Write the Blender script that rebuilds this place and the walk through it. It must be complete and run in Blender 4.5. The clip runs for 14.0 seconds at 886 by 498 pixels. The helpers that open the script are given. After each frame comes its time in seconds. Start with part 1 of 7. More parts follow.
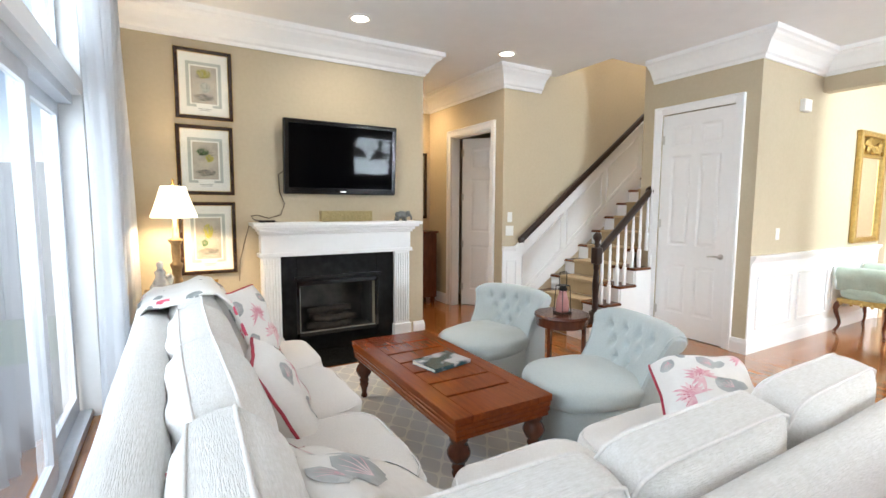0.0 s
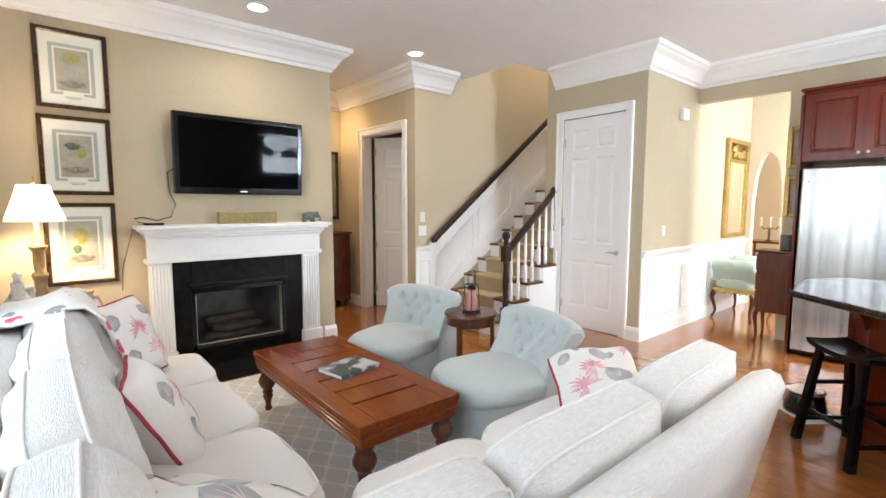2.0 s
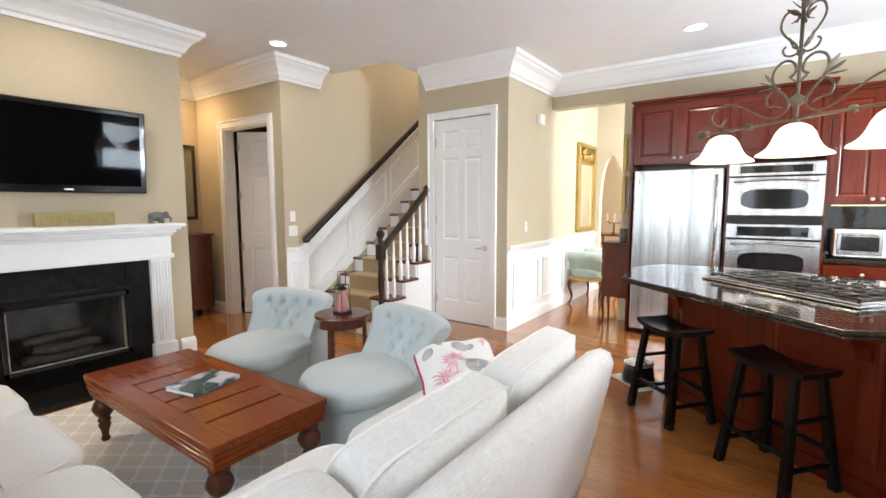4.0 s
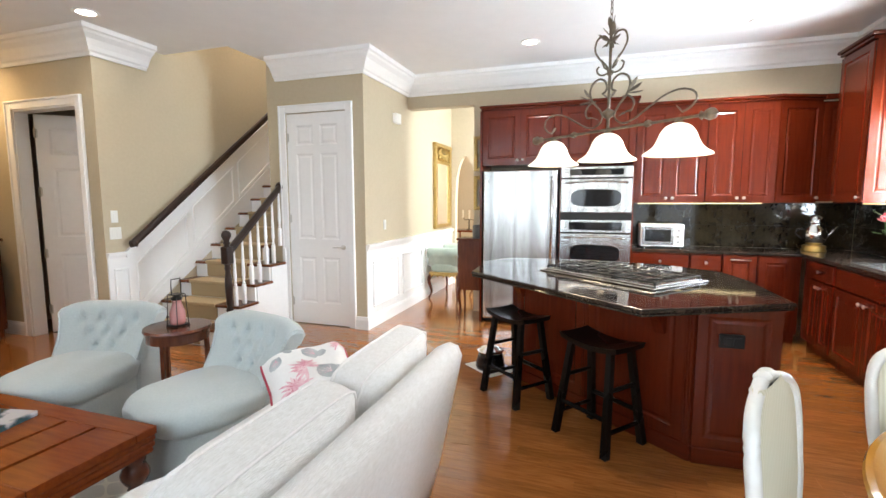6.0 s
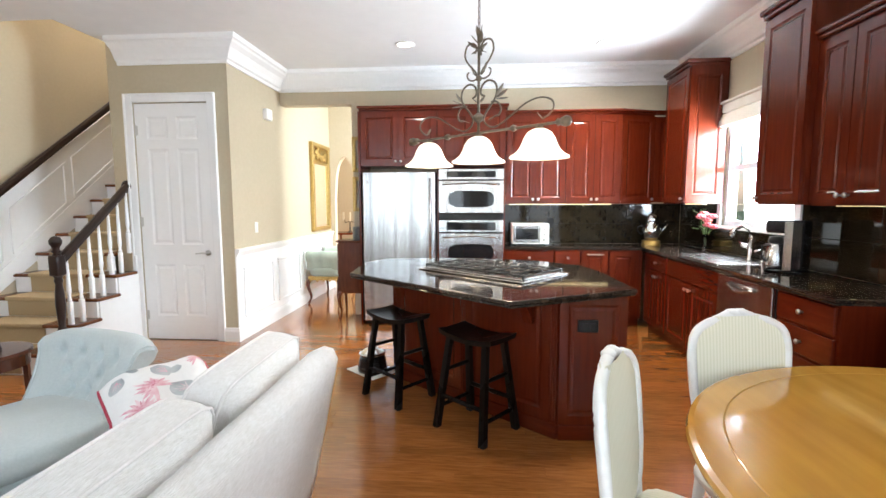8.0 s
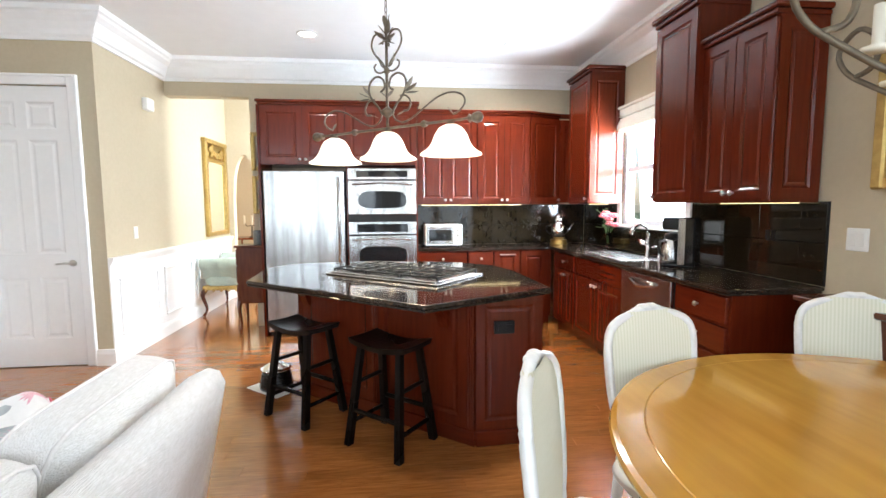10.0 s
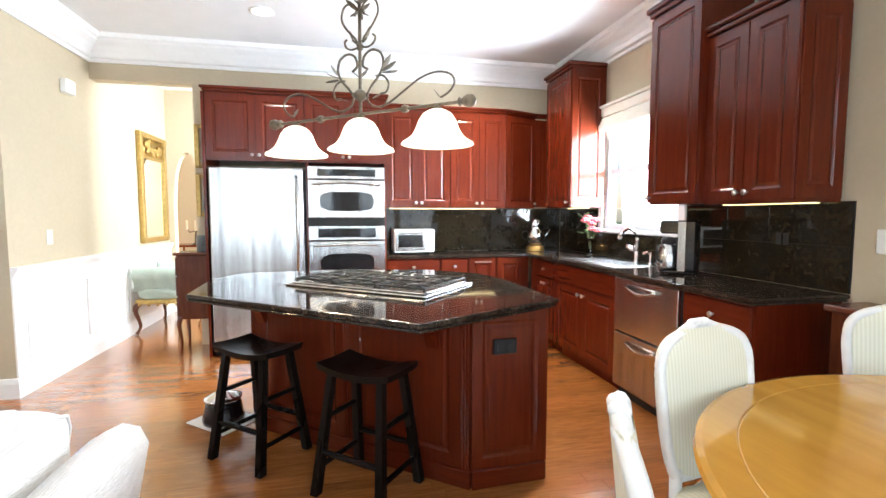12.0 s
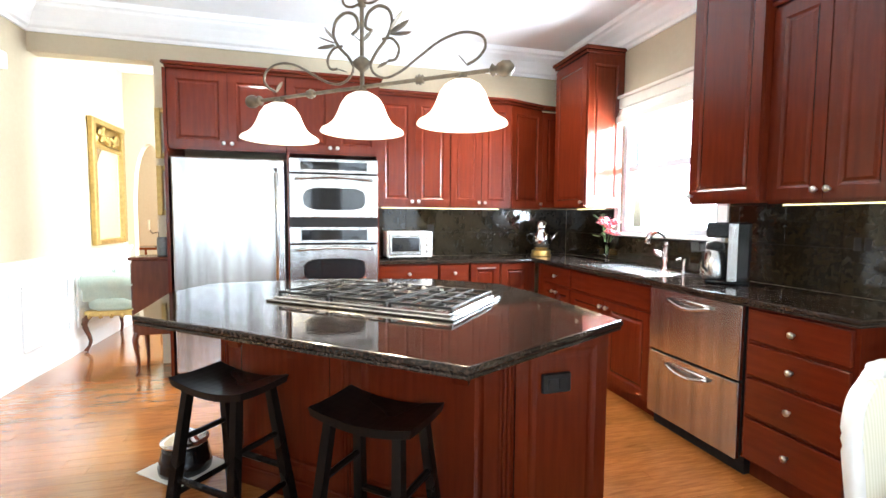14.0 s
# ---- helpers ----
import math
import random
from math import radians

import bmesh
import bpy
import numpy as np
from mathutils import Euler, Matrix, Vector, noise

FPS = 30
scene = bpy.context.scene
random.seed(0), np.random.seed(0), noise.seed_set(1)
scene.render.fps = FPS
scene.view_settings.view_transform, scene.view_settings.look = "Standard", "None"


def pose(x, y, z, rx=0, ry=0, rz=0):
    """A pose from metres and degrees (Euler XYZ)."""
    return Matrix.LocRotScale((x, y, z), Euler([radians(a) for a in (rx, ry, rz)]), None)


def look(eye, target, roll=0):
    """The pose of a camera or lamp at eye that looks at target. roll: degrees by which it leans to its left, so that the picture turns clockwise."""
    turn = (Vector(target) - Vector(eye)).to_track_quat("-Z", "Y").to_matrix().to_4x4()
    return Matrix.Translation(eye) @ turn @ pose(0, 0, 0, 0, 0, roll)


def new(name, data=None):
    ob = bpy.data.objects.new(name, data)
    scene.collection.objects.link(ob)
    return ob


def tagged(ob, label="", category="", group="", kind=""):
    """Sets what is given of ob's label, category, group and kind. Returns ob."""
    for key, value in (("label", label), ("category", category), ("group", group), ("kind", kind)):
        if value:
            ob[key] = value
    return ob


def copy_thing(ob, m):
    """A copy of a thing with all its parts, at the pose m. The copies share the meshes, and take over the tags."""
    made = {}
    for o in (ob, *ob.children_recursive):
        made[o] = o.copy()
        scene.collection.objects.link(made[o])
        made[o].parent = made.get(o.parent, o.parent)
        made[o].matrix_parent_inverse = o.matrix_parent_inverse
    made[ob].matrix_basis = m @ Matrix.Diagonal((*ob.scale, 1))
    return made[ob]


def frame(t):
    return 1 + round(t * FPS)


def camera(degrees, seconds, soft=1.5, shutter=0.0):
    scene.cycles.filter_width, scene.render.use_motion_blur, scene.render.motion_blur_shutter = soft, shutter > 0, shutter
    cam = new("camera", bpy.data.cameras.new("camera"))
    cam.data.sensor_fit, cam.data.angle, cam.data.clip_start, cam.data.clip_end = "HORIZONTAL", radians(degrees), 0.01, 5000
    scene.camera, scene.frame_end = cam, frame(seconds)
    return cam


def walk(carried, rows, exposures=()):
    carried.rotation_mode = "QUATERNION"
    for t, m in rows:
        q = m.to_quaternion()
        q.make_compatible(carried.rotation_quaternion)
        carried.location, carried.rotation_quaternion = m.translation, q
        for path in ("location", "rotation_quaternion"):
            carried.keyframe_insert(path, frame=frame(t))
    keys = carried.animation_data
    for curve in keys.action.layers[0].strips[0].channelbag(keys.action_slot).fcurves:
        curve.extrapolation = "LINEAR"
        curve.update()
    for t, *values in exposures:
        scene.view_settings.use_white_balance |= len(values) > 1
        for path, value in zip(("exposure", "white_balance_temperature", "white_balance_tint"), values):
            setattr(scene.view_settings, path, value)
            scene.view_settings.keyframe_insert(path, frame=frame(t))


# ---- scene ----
cam = camera(87.8, 14.0)
PATH = [
    (0, (0.576, 0.074, 1.391), (1.579, 1.795, 1.203), 0.3),
    (0.5, (0.593, 0.072, 1.393), (1.659, 1.753, 1.206), 0.3),
    (1, (0.612, 0.079, 1.39), (1.748, 1.714, 1.205), 0.4),
    (1.5, (0.642, 0.072, 1.391), (1.849, 1.656, 1.206), 0.2),
    (2, (0.668, 0.061, 1.396), (1.952, 1.583, 1.208), 0.1),
    (2.5, (0.694, 0.053, 1.385), (2.061, 1.501, 1.199), 0.0),
    (5, (0.766, -0.042, 1.408), (2.539, 0.861, 1.204), -0.1),
    (5.5, (0.778, -0.052, 1.406), (2.613, 0.716, 1.201), -0.1),
    (6, (0.794, -0.053, 1.413), (2.678, 0.585, 1.202), -0.1),
    (6.5, (0.799, -0.047, 1.408), (2.723, 0.459, 1.2), 0.0),
    (7, (0.8, -0.057, 1.408), (2.752, 0.325, 1.203), -0.1),
    (7.5, (0.804, -0.069, 1.397), (2.776, 0.192, 1.198), 0.0),
    (8, (0.825, -0.09, 1.389), (2.81, 0.061, 1.191), -0.1),
    (8.5, (0.863, -0.113, 1.374), (2.854, -0.068, 1.181), -0.2),
    (9, (0.895, -0.113, 1.372), (2.884, -0.174, 1.177), -0.3),
    (11.5, (1.282, -0.037, 1.317), (3.242, -0.408, 1.167), -0.1),
    (12, (1.429, 0.007, 1.304), (3.38, -0.407, 1.158), -0.0),
    (12.5, (1.609, 0.037, 1.303), (3.554, -0.406, 1.156), 0.0),
    (13, (1.762, 0.067, 1.29), (3.701, -0.404, 1.151), 0.2),
    (13.5, (1.888, 0.099, 1.286), (3.819, -0.404, 1.153), 0.4),
    (14, (1.972, 0.105, 1.285), (3.9, -0.41, 1.15), 0.4),
]
walk(cam, [(t, look(eye, target, roll)) for t, eye, target, roll in PATH],
     [(0.0, 0.22, 6400, 10), (2.5, 0.24, 6500, 12), (5.0, 0.16, 6500, 11), (9.0, 0.26, 6300, 10), (11.5, 0.44, 6250, 10), (14.0, 0.72, 6150, 9)])

# ---- light ----
world = bpy.data.worlds.new("world")
scene.world = world
world.use_nodes = True
wn = world.node_tree.nodes
sky = wn.new("ShaderNodeTexSky")
sky.sky_type = "NISHITA"
sky.sun_disc = False
sky.sun_elevation, sky.sun_rotation = radians(48), radians(200)
world.node_tree.links.new(sky.outputs[0], wn["Background"].inputs[0])
wn["Background"].inputs[1].default_value = 0.15


def lamp(name, kind, m, energy, color, **kw):
    data = bpy.data.lights.new(name, kind)
    data.energy, data.color = energy, color
    for key, value in kw.items():
        if key == "size":
            if kind == "AREA":
                data.size = value
            else:
                data.shadow_soft_size = value
        elif key == "size_y":
            data.shape, data.size_y = "RECTANGLE", value
        elif key == "spot":
            data.spot_size, data.spot_blend = radians(value), 1.0
    ob = new(name, data)
    ob.matrix_world = m
    return ob


SUN = lamp("sun", "SUN", look((3, -9, 10), (3.6, 0, 0)), 2.5, (1.0, 0.95, 0.87))
SUN.data.angle = radians(0.5)
DAY = (0.8, 0.91, 1.0)
lamp("daylight_slider", "AREA", look((-0.8, 1.9, 1.9), (3, 1.9, 1.2)), 102, DAY, size=3.4, size_y=1.9)
# fill light for the dining side, through an added, unseen slider bay
lamp("fill_dining", "AREA", look((-0.6, -1.3, 1.5), (3, -1.3, 1.2)), 48, DAY, size=1.9, size_y=2.4)
lamp("daylight_kitchen", "AREA", look((5.0, -2.62, 1.7), (5.0, 0, 1.5)), 215, DAY, size=0.95, size_y=1.0)
lamp("daylight_foyer", "AREA", look((7.1, -0.05, 1.9), (8.1, 2.1, 1.3)), 135, (0.8, 0.91, 1.0), size=1.4, size_y=2.2)
# added fill inside the closed room beyond the arch; it has no window
lamp("fill_beyond_arch", "AREA", look((9.4, -0.1, 1.6), (9.4, 2, 1.3)), 150, (1.0, 0.98, 0.95), size=1.2, size_y=1.8)
# added fill under the closed stairwell ceiling, to lighten the upper walls
lamp("fill_upstairs", "AREA", look((6.4, 3.95, 5.38), (5.9, 3.95, 0)), 320, (1, 0.97, 0.93), size=2.6, size_y=0.7)
WARM = (1.0, 0.89, 0.75)
CEIL = 2.95
# (3.6, 3.98) puts a lamp where a ceiling detector sits
CANS = [(1.99, 3.9), (3.6, 3.98), (5.5, 0.64), (5.6, -1.33), (2.9, -0.2), (3.4, 5.84)]
# (2.9, -0.2) is an unseen lamp, added as fill
CAN_POWER = [34, 22, 32, 150, 44, 60]
for k, (cx, cy) in enumerate(CANS):
    lamp("can_bulb", "SPOT", look((cx, cy, CEIL - 0.03), (cx, cy + 0.001, 0)), CAN_POWER[k], (1.0, 0.95, 0.88) if cx > 5 else ((1.0, 0.72, 0.4) if cy > 5 else WARM), size=0.06, spot=(125 if cy > 0 else 150) if cx > 5 else 165)

# ---- materials ----


def shader(name, color, rough=0.5, metal=0.0, **kw):
    """A principled surface; color2, scale, amount: mottling; bump, bscale: relief; stretch: the grain's direction."""
    mat = bpy.data.materials.new(name)
    mat.use_nodes = True
    nt = mat.node_tree
    n, l = nt.nodes, nt.links
    p = n["Principled BSDF"]
    p.inputs["Roughness"].default_value = rough
    p.inputs["Metallic"].default_value = metal
    p.inputs["Base Color"].default_value = (*color, 1)
    co = n.new("ShaderNodeTexCoord")
    mp = n.new("ShaderNodeMapping")
    mp.inputs["Scale"].default_value = kw.get("stretch", (1, 1, 1))
    l.new(co.outputs["Object"], mp.inputs[0])
    fine = n.new("ShaderNodeTexNoise")
    fine.inputs["Scale"].default_value = kw.get("scale", 12)
    fine.inputs["Detail"].default_value = 6
    l.new(mp.outputs[0], fine.inputs["Vector"])
    broad = n.new("ShaderNodeTexNoise")
    broad.inputs["Scale"].default_value = kw.get("broad", 1.3)
    l.new(co.outputs["Object"], broad.inputs["Vector"])
    if "color2" in kw:
        mix = n.new("ShaderNodeMix")
        mix.data_type = "RGBA"
        mix.inputs[6].default_value = (*color, 1)
        mix.inputs[7].default_value = (*kw["color2"], 1)
        add = n.new("ShaderNodeMath")
        add.operation = "MULTIPLY_ADD"
        add.inputs[1].default_value = 1 - kw.get("bw", 0.5)
        l.new(fine.outputs[0], add.inputs[0])
        half = n.new("ShaderNodeMath")
        half.operation = "MULTIPLY"
        half.inputs[1].default_value = kw.get("bw", 0.5)
        l.new(broad.outputs[0], half.inputs[0])
        l.new(half.outputs[0], add.inputs[2])
        ramp = n.new("ShaderNodeMapRange")
        ramp.inputs[1].default_value, ramp.inputs[2].default_value = kw.get("edge", (0.38, 0.62))
        l.new(add.outputs[0], ramp.inputs[0])
        l.new(ramp.outputs[0], mix.inputs[0])
        l.new(mix.outputs[2], p.inputs["Base Color"])
    if kw.get("rvar"):
        rr = n.new("ShaderNodeMapRange")
        rr.inputs[3].default_value, rr.inputs[4].default_value = rough - kw["rvar"], rough + kw["rvar"]
        l.new(broad.outputs[0], rr.inputs[0])
        l.new(rr.outputs[0], p.inputs["Roughness"])
    if kw.get("bump"):
        b = n.new("ShaderNodeBump")
        b.inputs["Strength"].default_value = kw["bump"]
        b.inputs["Distance"].default_value = kw.get("depth", 0.004)
        bn = n.new("ShaderNodeTexNoise")
        bn.inputs["Scale"].default_value = kw.get("bscale", 60)
        bn.inputs["Detail"].default_value = 3
        l.new(mp.outputs[0], bn.inputs["Vector"])
        l.new(bn.outputs[0], b.inputs["Height"])
        l.new(b.outputs[0], p.inputs["Normal"])
    if kw.get("coat"):
        p.inputs["Coat Weight"].default_value = kw["coat"]
        p.inputs["Coat Roughness"].default_value = 0.08
    if "emit" in kw:
        p.inputs["Emission Color"].default_value = (*kw.get("ecolor", color), 1)
        p.inputs["Emission Strength"].default_value = kw["emit"]
    if kw.get("sheen"):
        p.inputs["Sheen Weight"].default_value = kw["sheen"]
    if kw.get("trans"):
        p.inputs["Transmission Weight"].default_value = kw["trans"]
        p.inputs["IOR"].default_value = kw.get("ior", 1.45)
    return mat


M_WALL = shader("tan_wall_paint", (0.5, 0.42, 0.29), 0.75, color2=(0.53, 0.445, 0.31), scale=30, bump=0.08, bscale=220, depth=0.001)
M_CEIL = shader("ceiling_paint", (0.84, 0.835, 0.825), 0.85, color2=(0.81, 0.805, 0.795), scale=8, bump=0.06, bscale=150, depth=0.001)
M_TRIM = shader("white_trim_paint", (0.9, 0.89, 0.87), 0.32, color2=(0.87, 0.86, 0.84), scale=20, bump=0.04, bscale=80, depth=0.001)
M_FLOOR = shader("oak_floor_varnish", (0.36, 0.155, 0.055), 0.17, color2=(0.27, 0.105, 0.035), scale=9, stretch=(9, 0.9, 1), coat=0.7, rvar=0.05, bump=0.05, bscale=25)
M_FLOOR.node_tree.nodes["Principled BSDF"].inputs["Coat Roughness"].default_value = 0.13
M_CHERRY = shader("cherry_cabinet_wood", (0.104, 0.0135, 0.0038), 0.2, color2=(0.08, 0.0098, 0.003), scale=5, stretch=(9, 9, 0.7), bw=0.3, rvar=0.05)
M_CHERRY_H = shader("cherry_cabinet_wood_level_grain", (0.104, 0.0135, 0.0038), 0.2, color2=(0.08, 0.0098, 0.003), scale=5, stretch=(0.8, 0.8, 9), bw=0.3, rvar=0.05)
for wood in (M_CHERRY, M_CHERRY_H):
    wood.node_tree.nodes["Principled BSDF"].inputs["Specular IOR Level"].default_value = 0.34
M_GRANITE = shader("dark_granite", (0.016, 0.012, 0.009), 0.06, color2=(0.085, 0.052, 0.038), scale=110, broad=9, bw=0.25, edge=(0.48, 0.72), rvar=0.025)
M_SPLASH = shader("dark_granite_tile", (0.013, 0.009, 0.0045), 0.05, color2=(0.024, 0.0165, 0.0085), scale=34, broad=5, bw=0.4, edge=(0.42, 0.7), rvar=0.03)
for stone, level in ((M_GRANITE, 0.4), (M_SPLASH, 0.36)):
    stone.node_tree.nodes["Principled BSDF"].inputs["Specular IOR Level"].default_value = level
# pale and dark vertical streaks paint window reflections into the base colour
M_STEEL = shader("brushed_steel_painted_reflections", (0.6, 0.59, 0.575), 0.26, 1.0, color2=(0.38, 0.372, 0.36), scale=1.1, stretch=(14, 14, 0.1), bw=0.1, rvar=0.04, bump=0.05, bscale=2.2, depth=0.006)
M_CHROME = shader("chrome", (0.75, 0.75, 0.74), 0.12, 1.0)
M_NICKEL = shader("satin_nickel", (0.62, 0.6, 0.56), 0.28, 1.0)
M_BLACKGLASS = shader("black_oven_glass", (0.012, 0.012, 0.013), 0.06)
M_BLACK = shader("black_enamel", (0.015, 0.014, 0.014), 0.35, color2=(0.025, 0.023, 0.022), scale=30)
M_STOOL = shader("black_stained_wood", (0.005, 0.004, 0.0035), 0.28, color2=(0.01, 0.0075, 0.006), scale=7, stretch=(8, 8, 1), rvar=0.08)
for dark in (M_BLACK, M_STOOL):
    dark.node_tree.nodes["Principled BSDF"].inputs["Specular IOR Level"].default_value = 0.12
M_DARKWOOD = shader("dark_walnut_rail", (0.016, 0.007, 0.005), 0.28, color2=(0.03, 0.013, 0.008), scale=8, stretch=(8, 8, 1))
M_TABLE = shader("red_brown_hardwood", (0.24, 0.048, 0.007), 0.15, color2=(0.15, 0.025, 0.004), scale=6, stretch=(9, 0.8, 9), rvar=0.06)
M_TABLE.node_tree.nodes["Principled BSDF"].inputs["Specular IOR Level"].default_value = 0.3
M_MAHOG = shader("mahogany", (0.075, 0.018, 0.008), 0.26, color2=(0.12, 0.033, 0.014), scale=6, stretch=(6, 6, 1), coat=0.15)
M_OAKTABLE = shader("honey_oak_tabletop", (0.62, 0.33, 0.058), 0.13, color2=(0.45, 0.21, 0.034), scale=2.2, stretch=(0.7, 7, 4), broad=2.4, edge=(0.34, 0.66), coat=0.35, rvar=0.05)
M_SOFA = shader("ivory_chenille", (0.8, 0.785, 0.765), 0.95, color2=(0.655, 0.63, 0.59), scale=42, broad=60, bw=0.35, stretch=(0.8, 7, 7), edge=(0.34, 0.7), bump=0.8, bscale=50, depth=0.006, sheen=0.25)
M_SEAT = shader("ivory_seat_twill", (0.77, 0.745, 0.72), 0.95, color2=(0.69, 0.66, 0.63), scale=160, bump=0.35, bscale=260, depth=0.002, sheen=0.25)
M_AQUA = shader("pale_aqua_linen", (0.47, 0.52, 0.515), 0.9, color2=(0.42, 0.468, 0.468), scale=90, bump=0.3, bscale=260, depth=0.002, sheen=0.3)
M_WHITECHAIR = shader("white_painted_wood", (0.78, 0.77, 0.73), 0.42, color2=(0.68, 0.66, 0.6), scale=22, edge=(0.5, 0.7), bump=0.15, bscale=40)
M_CURTAIN = shader("sheer_white_curtain", (0.82, 0.82, 0.83), 0.9, bump=0.2, bscale=300, depth=0.001)
cn, cl = M_CURTAIN.node_tree.nodes, M_CURTAIN.node_tree.links
through_cloth = cn.new("ShaderNodeBsdfTranslucent")
through_cloth.inputs[0].default_value = (0.85, 0.87, 0.9, 1)
cloth_mix = cn.new("ShaderNodeMixShader")
cloth_mix.inputs[0].default_value = 0.55
cl.new(cn["Principled BSDF"].outputs[0], cloth_mix.inputs[1])
cl.new(through_cloth.outputs[0], cloth_mix.inputs[2])
cl.new(cloth_mix.outputs[0], cn["Material Output"].inputs[0])
M_IRON = shader("weathered_bronze_iron", (0.1, 0.08, 0.058), 0.5, 0.6, color2=(0.2, 0.155, 0.1), scale=30, bump=0.3, bscale=90)
M_GOLD = shader("gilt_gesso", (0.55, 0.38, 0.13), 0.38, 0.8, color2=(0.38, 0.25, 0.08), scale=25, bump=0.4, bscale=60)
M_MIRROR = shader("mirror_silver", (0.88, 0.88, 0.87), 0.02, 1.0)
M_SHADE = shader("frosted_bell_glass", (0.95, 0.9, 0.8), 0.5, emit=0.9, ecolor=(1.0, 0.88, 0.7))
M_LAMPSHADE = shader("lit_lampshade_linen", (0.9, 0.85, 0.74), 0.85, emit=2.0, ecolor=(1.0, 0.88, 0.66), bump=0.2, bscale=200)
M_BULB = shader("lit_downlight_lens", (1, 1, 1), 0.5, emit=9.0, ecolor=(1.0, 0.9, 0.72))
M_STRIP = shader("lit_under_cabinet_strip", (1, 1, 1), 0.5, emit=2.2, ecolor=(1.0, 0.8, 0.34))
M_TREAD = shader("brown_stair_tread", (0.17, 0.058, 0.02), 0.25, color2=(0.11, 0.035, 0.012), scale=7, stretch=(8, 1, 8), rvar=0.05)
M_RUNNER = shader("tan_stair_carpet", (0.42, 0.31, 0.175), 0.95, color2=(0.36, 0.26, 0.14), scale=120, bump=0.5, bscale=300, depth=0.003)
M_SLATE = shader("black_hearth_slate", (0.006, 0.006, 0.006), 0.12, color2=(0.016, 0.016, 0.016), scale=14)
M_SLATE.node_tree.nodes["Principled BSDF"].inputs["Specular IOR Level"].default_value = 0.15
M_FIREBOX = shader("sooty_firebrick", (0.11, 0.1, 0.085), 0.9, color2=(0.05, 0.045, 0.04), scale=7, bump=0.4, bscale=30)
M_LOG = shader("ceramic_log", (0.06, 0.045, 0.033), 0.9, color2=(0.02, 0.016, 0.013), scale=16, bump=0.8, bscale=30, depth=0.01)
M_SCREEN = shader("dark_tv_screen", (0.002, 0.002, 0.0025), 0.04)
M_SCREEN.node_tree.nodes["Principled BSDF"].inputs["Specular IOR Level"].default_value = 0.07
M_GLOSSBLACK = shader("piano_black_plastic", (0.008, 0.008, 0.009), 0.1)
M_PAPER = shader("mat_board", (0.78, 0.75, 0.66), 0.9, color2=(0.74, 0.7, 0.61), scale=12)
M_PRINT = shader("aged_print_paper", (0.47, 0.4, 0.29), 0.9, color2=(0.33, 0.285, 0.22), scale=26, broad=6)
M_PRINTGREY = shader("engraved_grey_border", (0.42, 0.43, 0.36), 0.9, color2=(0.36, 0.37, 0.31), scale=25)
M_FRUIT = shader("yellow_fruit_ink", (0.45, 0.37, 0.06), 0.9, color2=(0.3, 0.3, 0.06), scale=30)
M_INKGREY = shader("engraving_ink", (0.2, 0.18, 0.14), 0.9, color2=(0.3, 0.27, 0.21), scale=40)
M_FRAME = shader("dark_burl_frame", (0.045, 0.017, 0.008), 0.25, color2=(0.018, 0.008, 0.005), scale=25, coat=0.4)
M_STONE = shader("buff_carved_stone", (0.38, 0.3, 0.14), 0.85, color2=(0.28, 0.22, 0.1), scale=40, bump=0.8, bscale=60, depth=0.008)
M_PEWTER = shader("grey_pewter", (0.2, 0.21, 0.2), 0.45, 0.4, color2=(0.12, 0.125, 0.12), scale=40, bump=0.5, bscale=60)
M_BRASS = shader("antique_brass", (0.5, 0.32, 0.1), 0.3, 0.9, color2=(0.36, 0.21, 0.06), scale=20)
M_LAMPWOOD = shader("gilded_carved_wood", (0.3, 0.2, 0.085), 0.45, color2=(0.2, 0.12, 0.045), scale=30, bump=0.5, bscale=70)
M_PORCELAIN = shader("painted_porcelain", (0.5, 0.5, 0.47), 0.25, color2=(0.25, 0.25, 0.27), scale=18, edge=(0.48, 0.56))
M_PINKGLASS = shader("pink_glass", (0.65, 0.3, 0.28), 0.1, trans=0.5)
M_CORD = shader("brown_cord", (0.09, 0.06, 0.035), 0.6)
M_PLATE = shader("white_plastic", (0.8, 0.79, 0.75), 0.35)
M_STRIPE = shader("cream_green_stripe_fabric", (0.72, 0.69, 0.5), 0.9)
M_GLASS = shader("window_glass", (0.98, 0.99, 1.0), 0.0, trans=1.0)
M_VINYL = shader("white_vinyl_frame", (0.64, 0.66, 0.69), 0.35, color2=(0.58, 0.6, 0.63), scale=18)
M_PINKFLOWER = shader("pink_petal", (0.75, 0.08, 0.13), 0.6, color2=(0.85, 0.3, 0.3), scale=25)
M_LEAF = shader("green_leaf", (0.05, 0.1, 0.025), 0.55, color2=(0.09, 0.15, 0.04), scale=20)
M_RED = shader("raspberry_welt", (0.33, 0.02, 0.05), 0.8, color2=(0.42, 0.05, 0.07), scale=60)
M_GRASS = shader("lawn", (0.06, 0.1, 0.03), 0.95, color2=(0.1, 0.14, 0.05), scale=3, bump=0.6, bscale=20)
M_PATIO = shader("patio_concrete", (0.2, 0.2, 0.2), 0.9, color2=(0.15, 0.15, 0.155), scale=5)
M_BRICKFAR = shader("weathered_fence_board", (0.16, 0.15, 0.15), 0.85, color2=(0.11, 0.105, 0.1), scale=6, stretch=(6, 6, 1))
M_CANDLE = shader("ivory_candle", (0.8, 0.74, 0.6), 0.5)
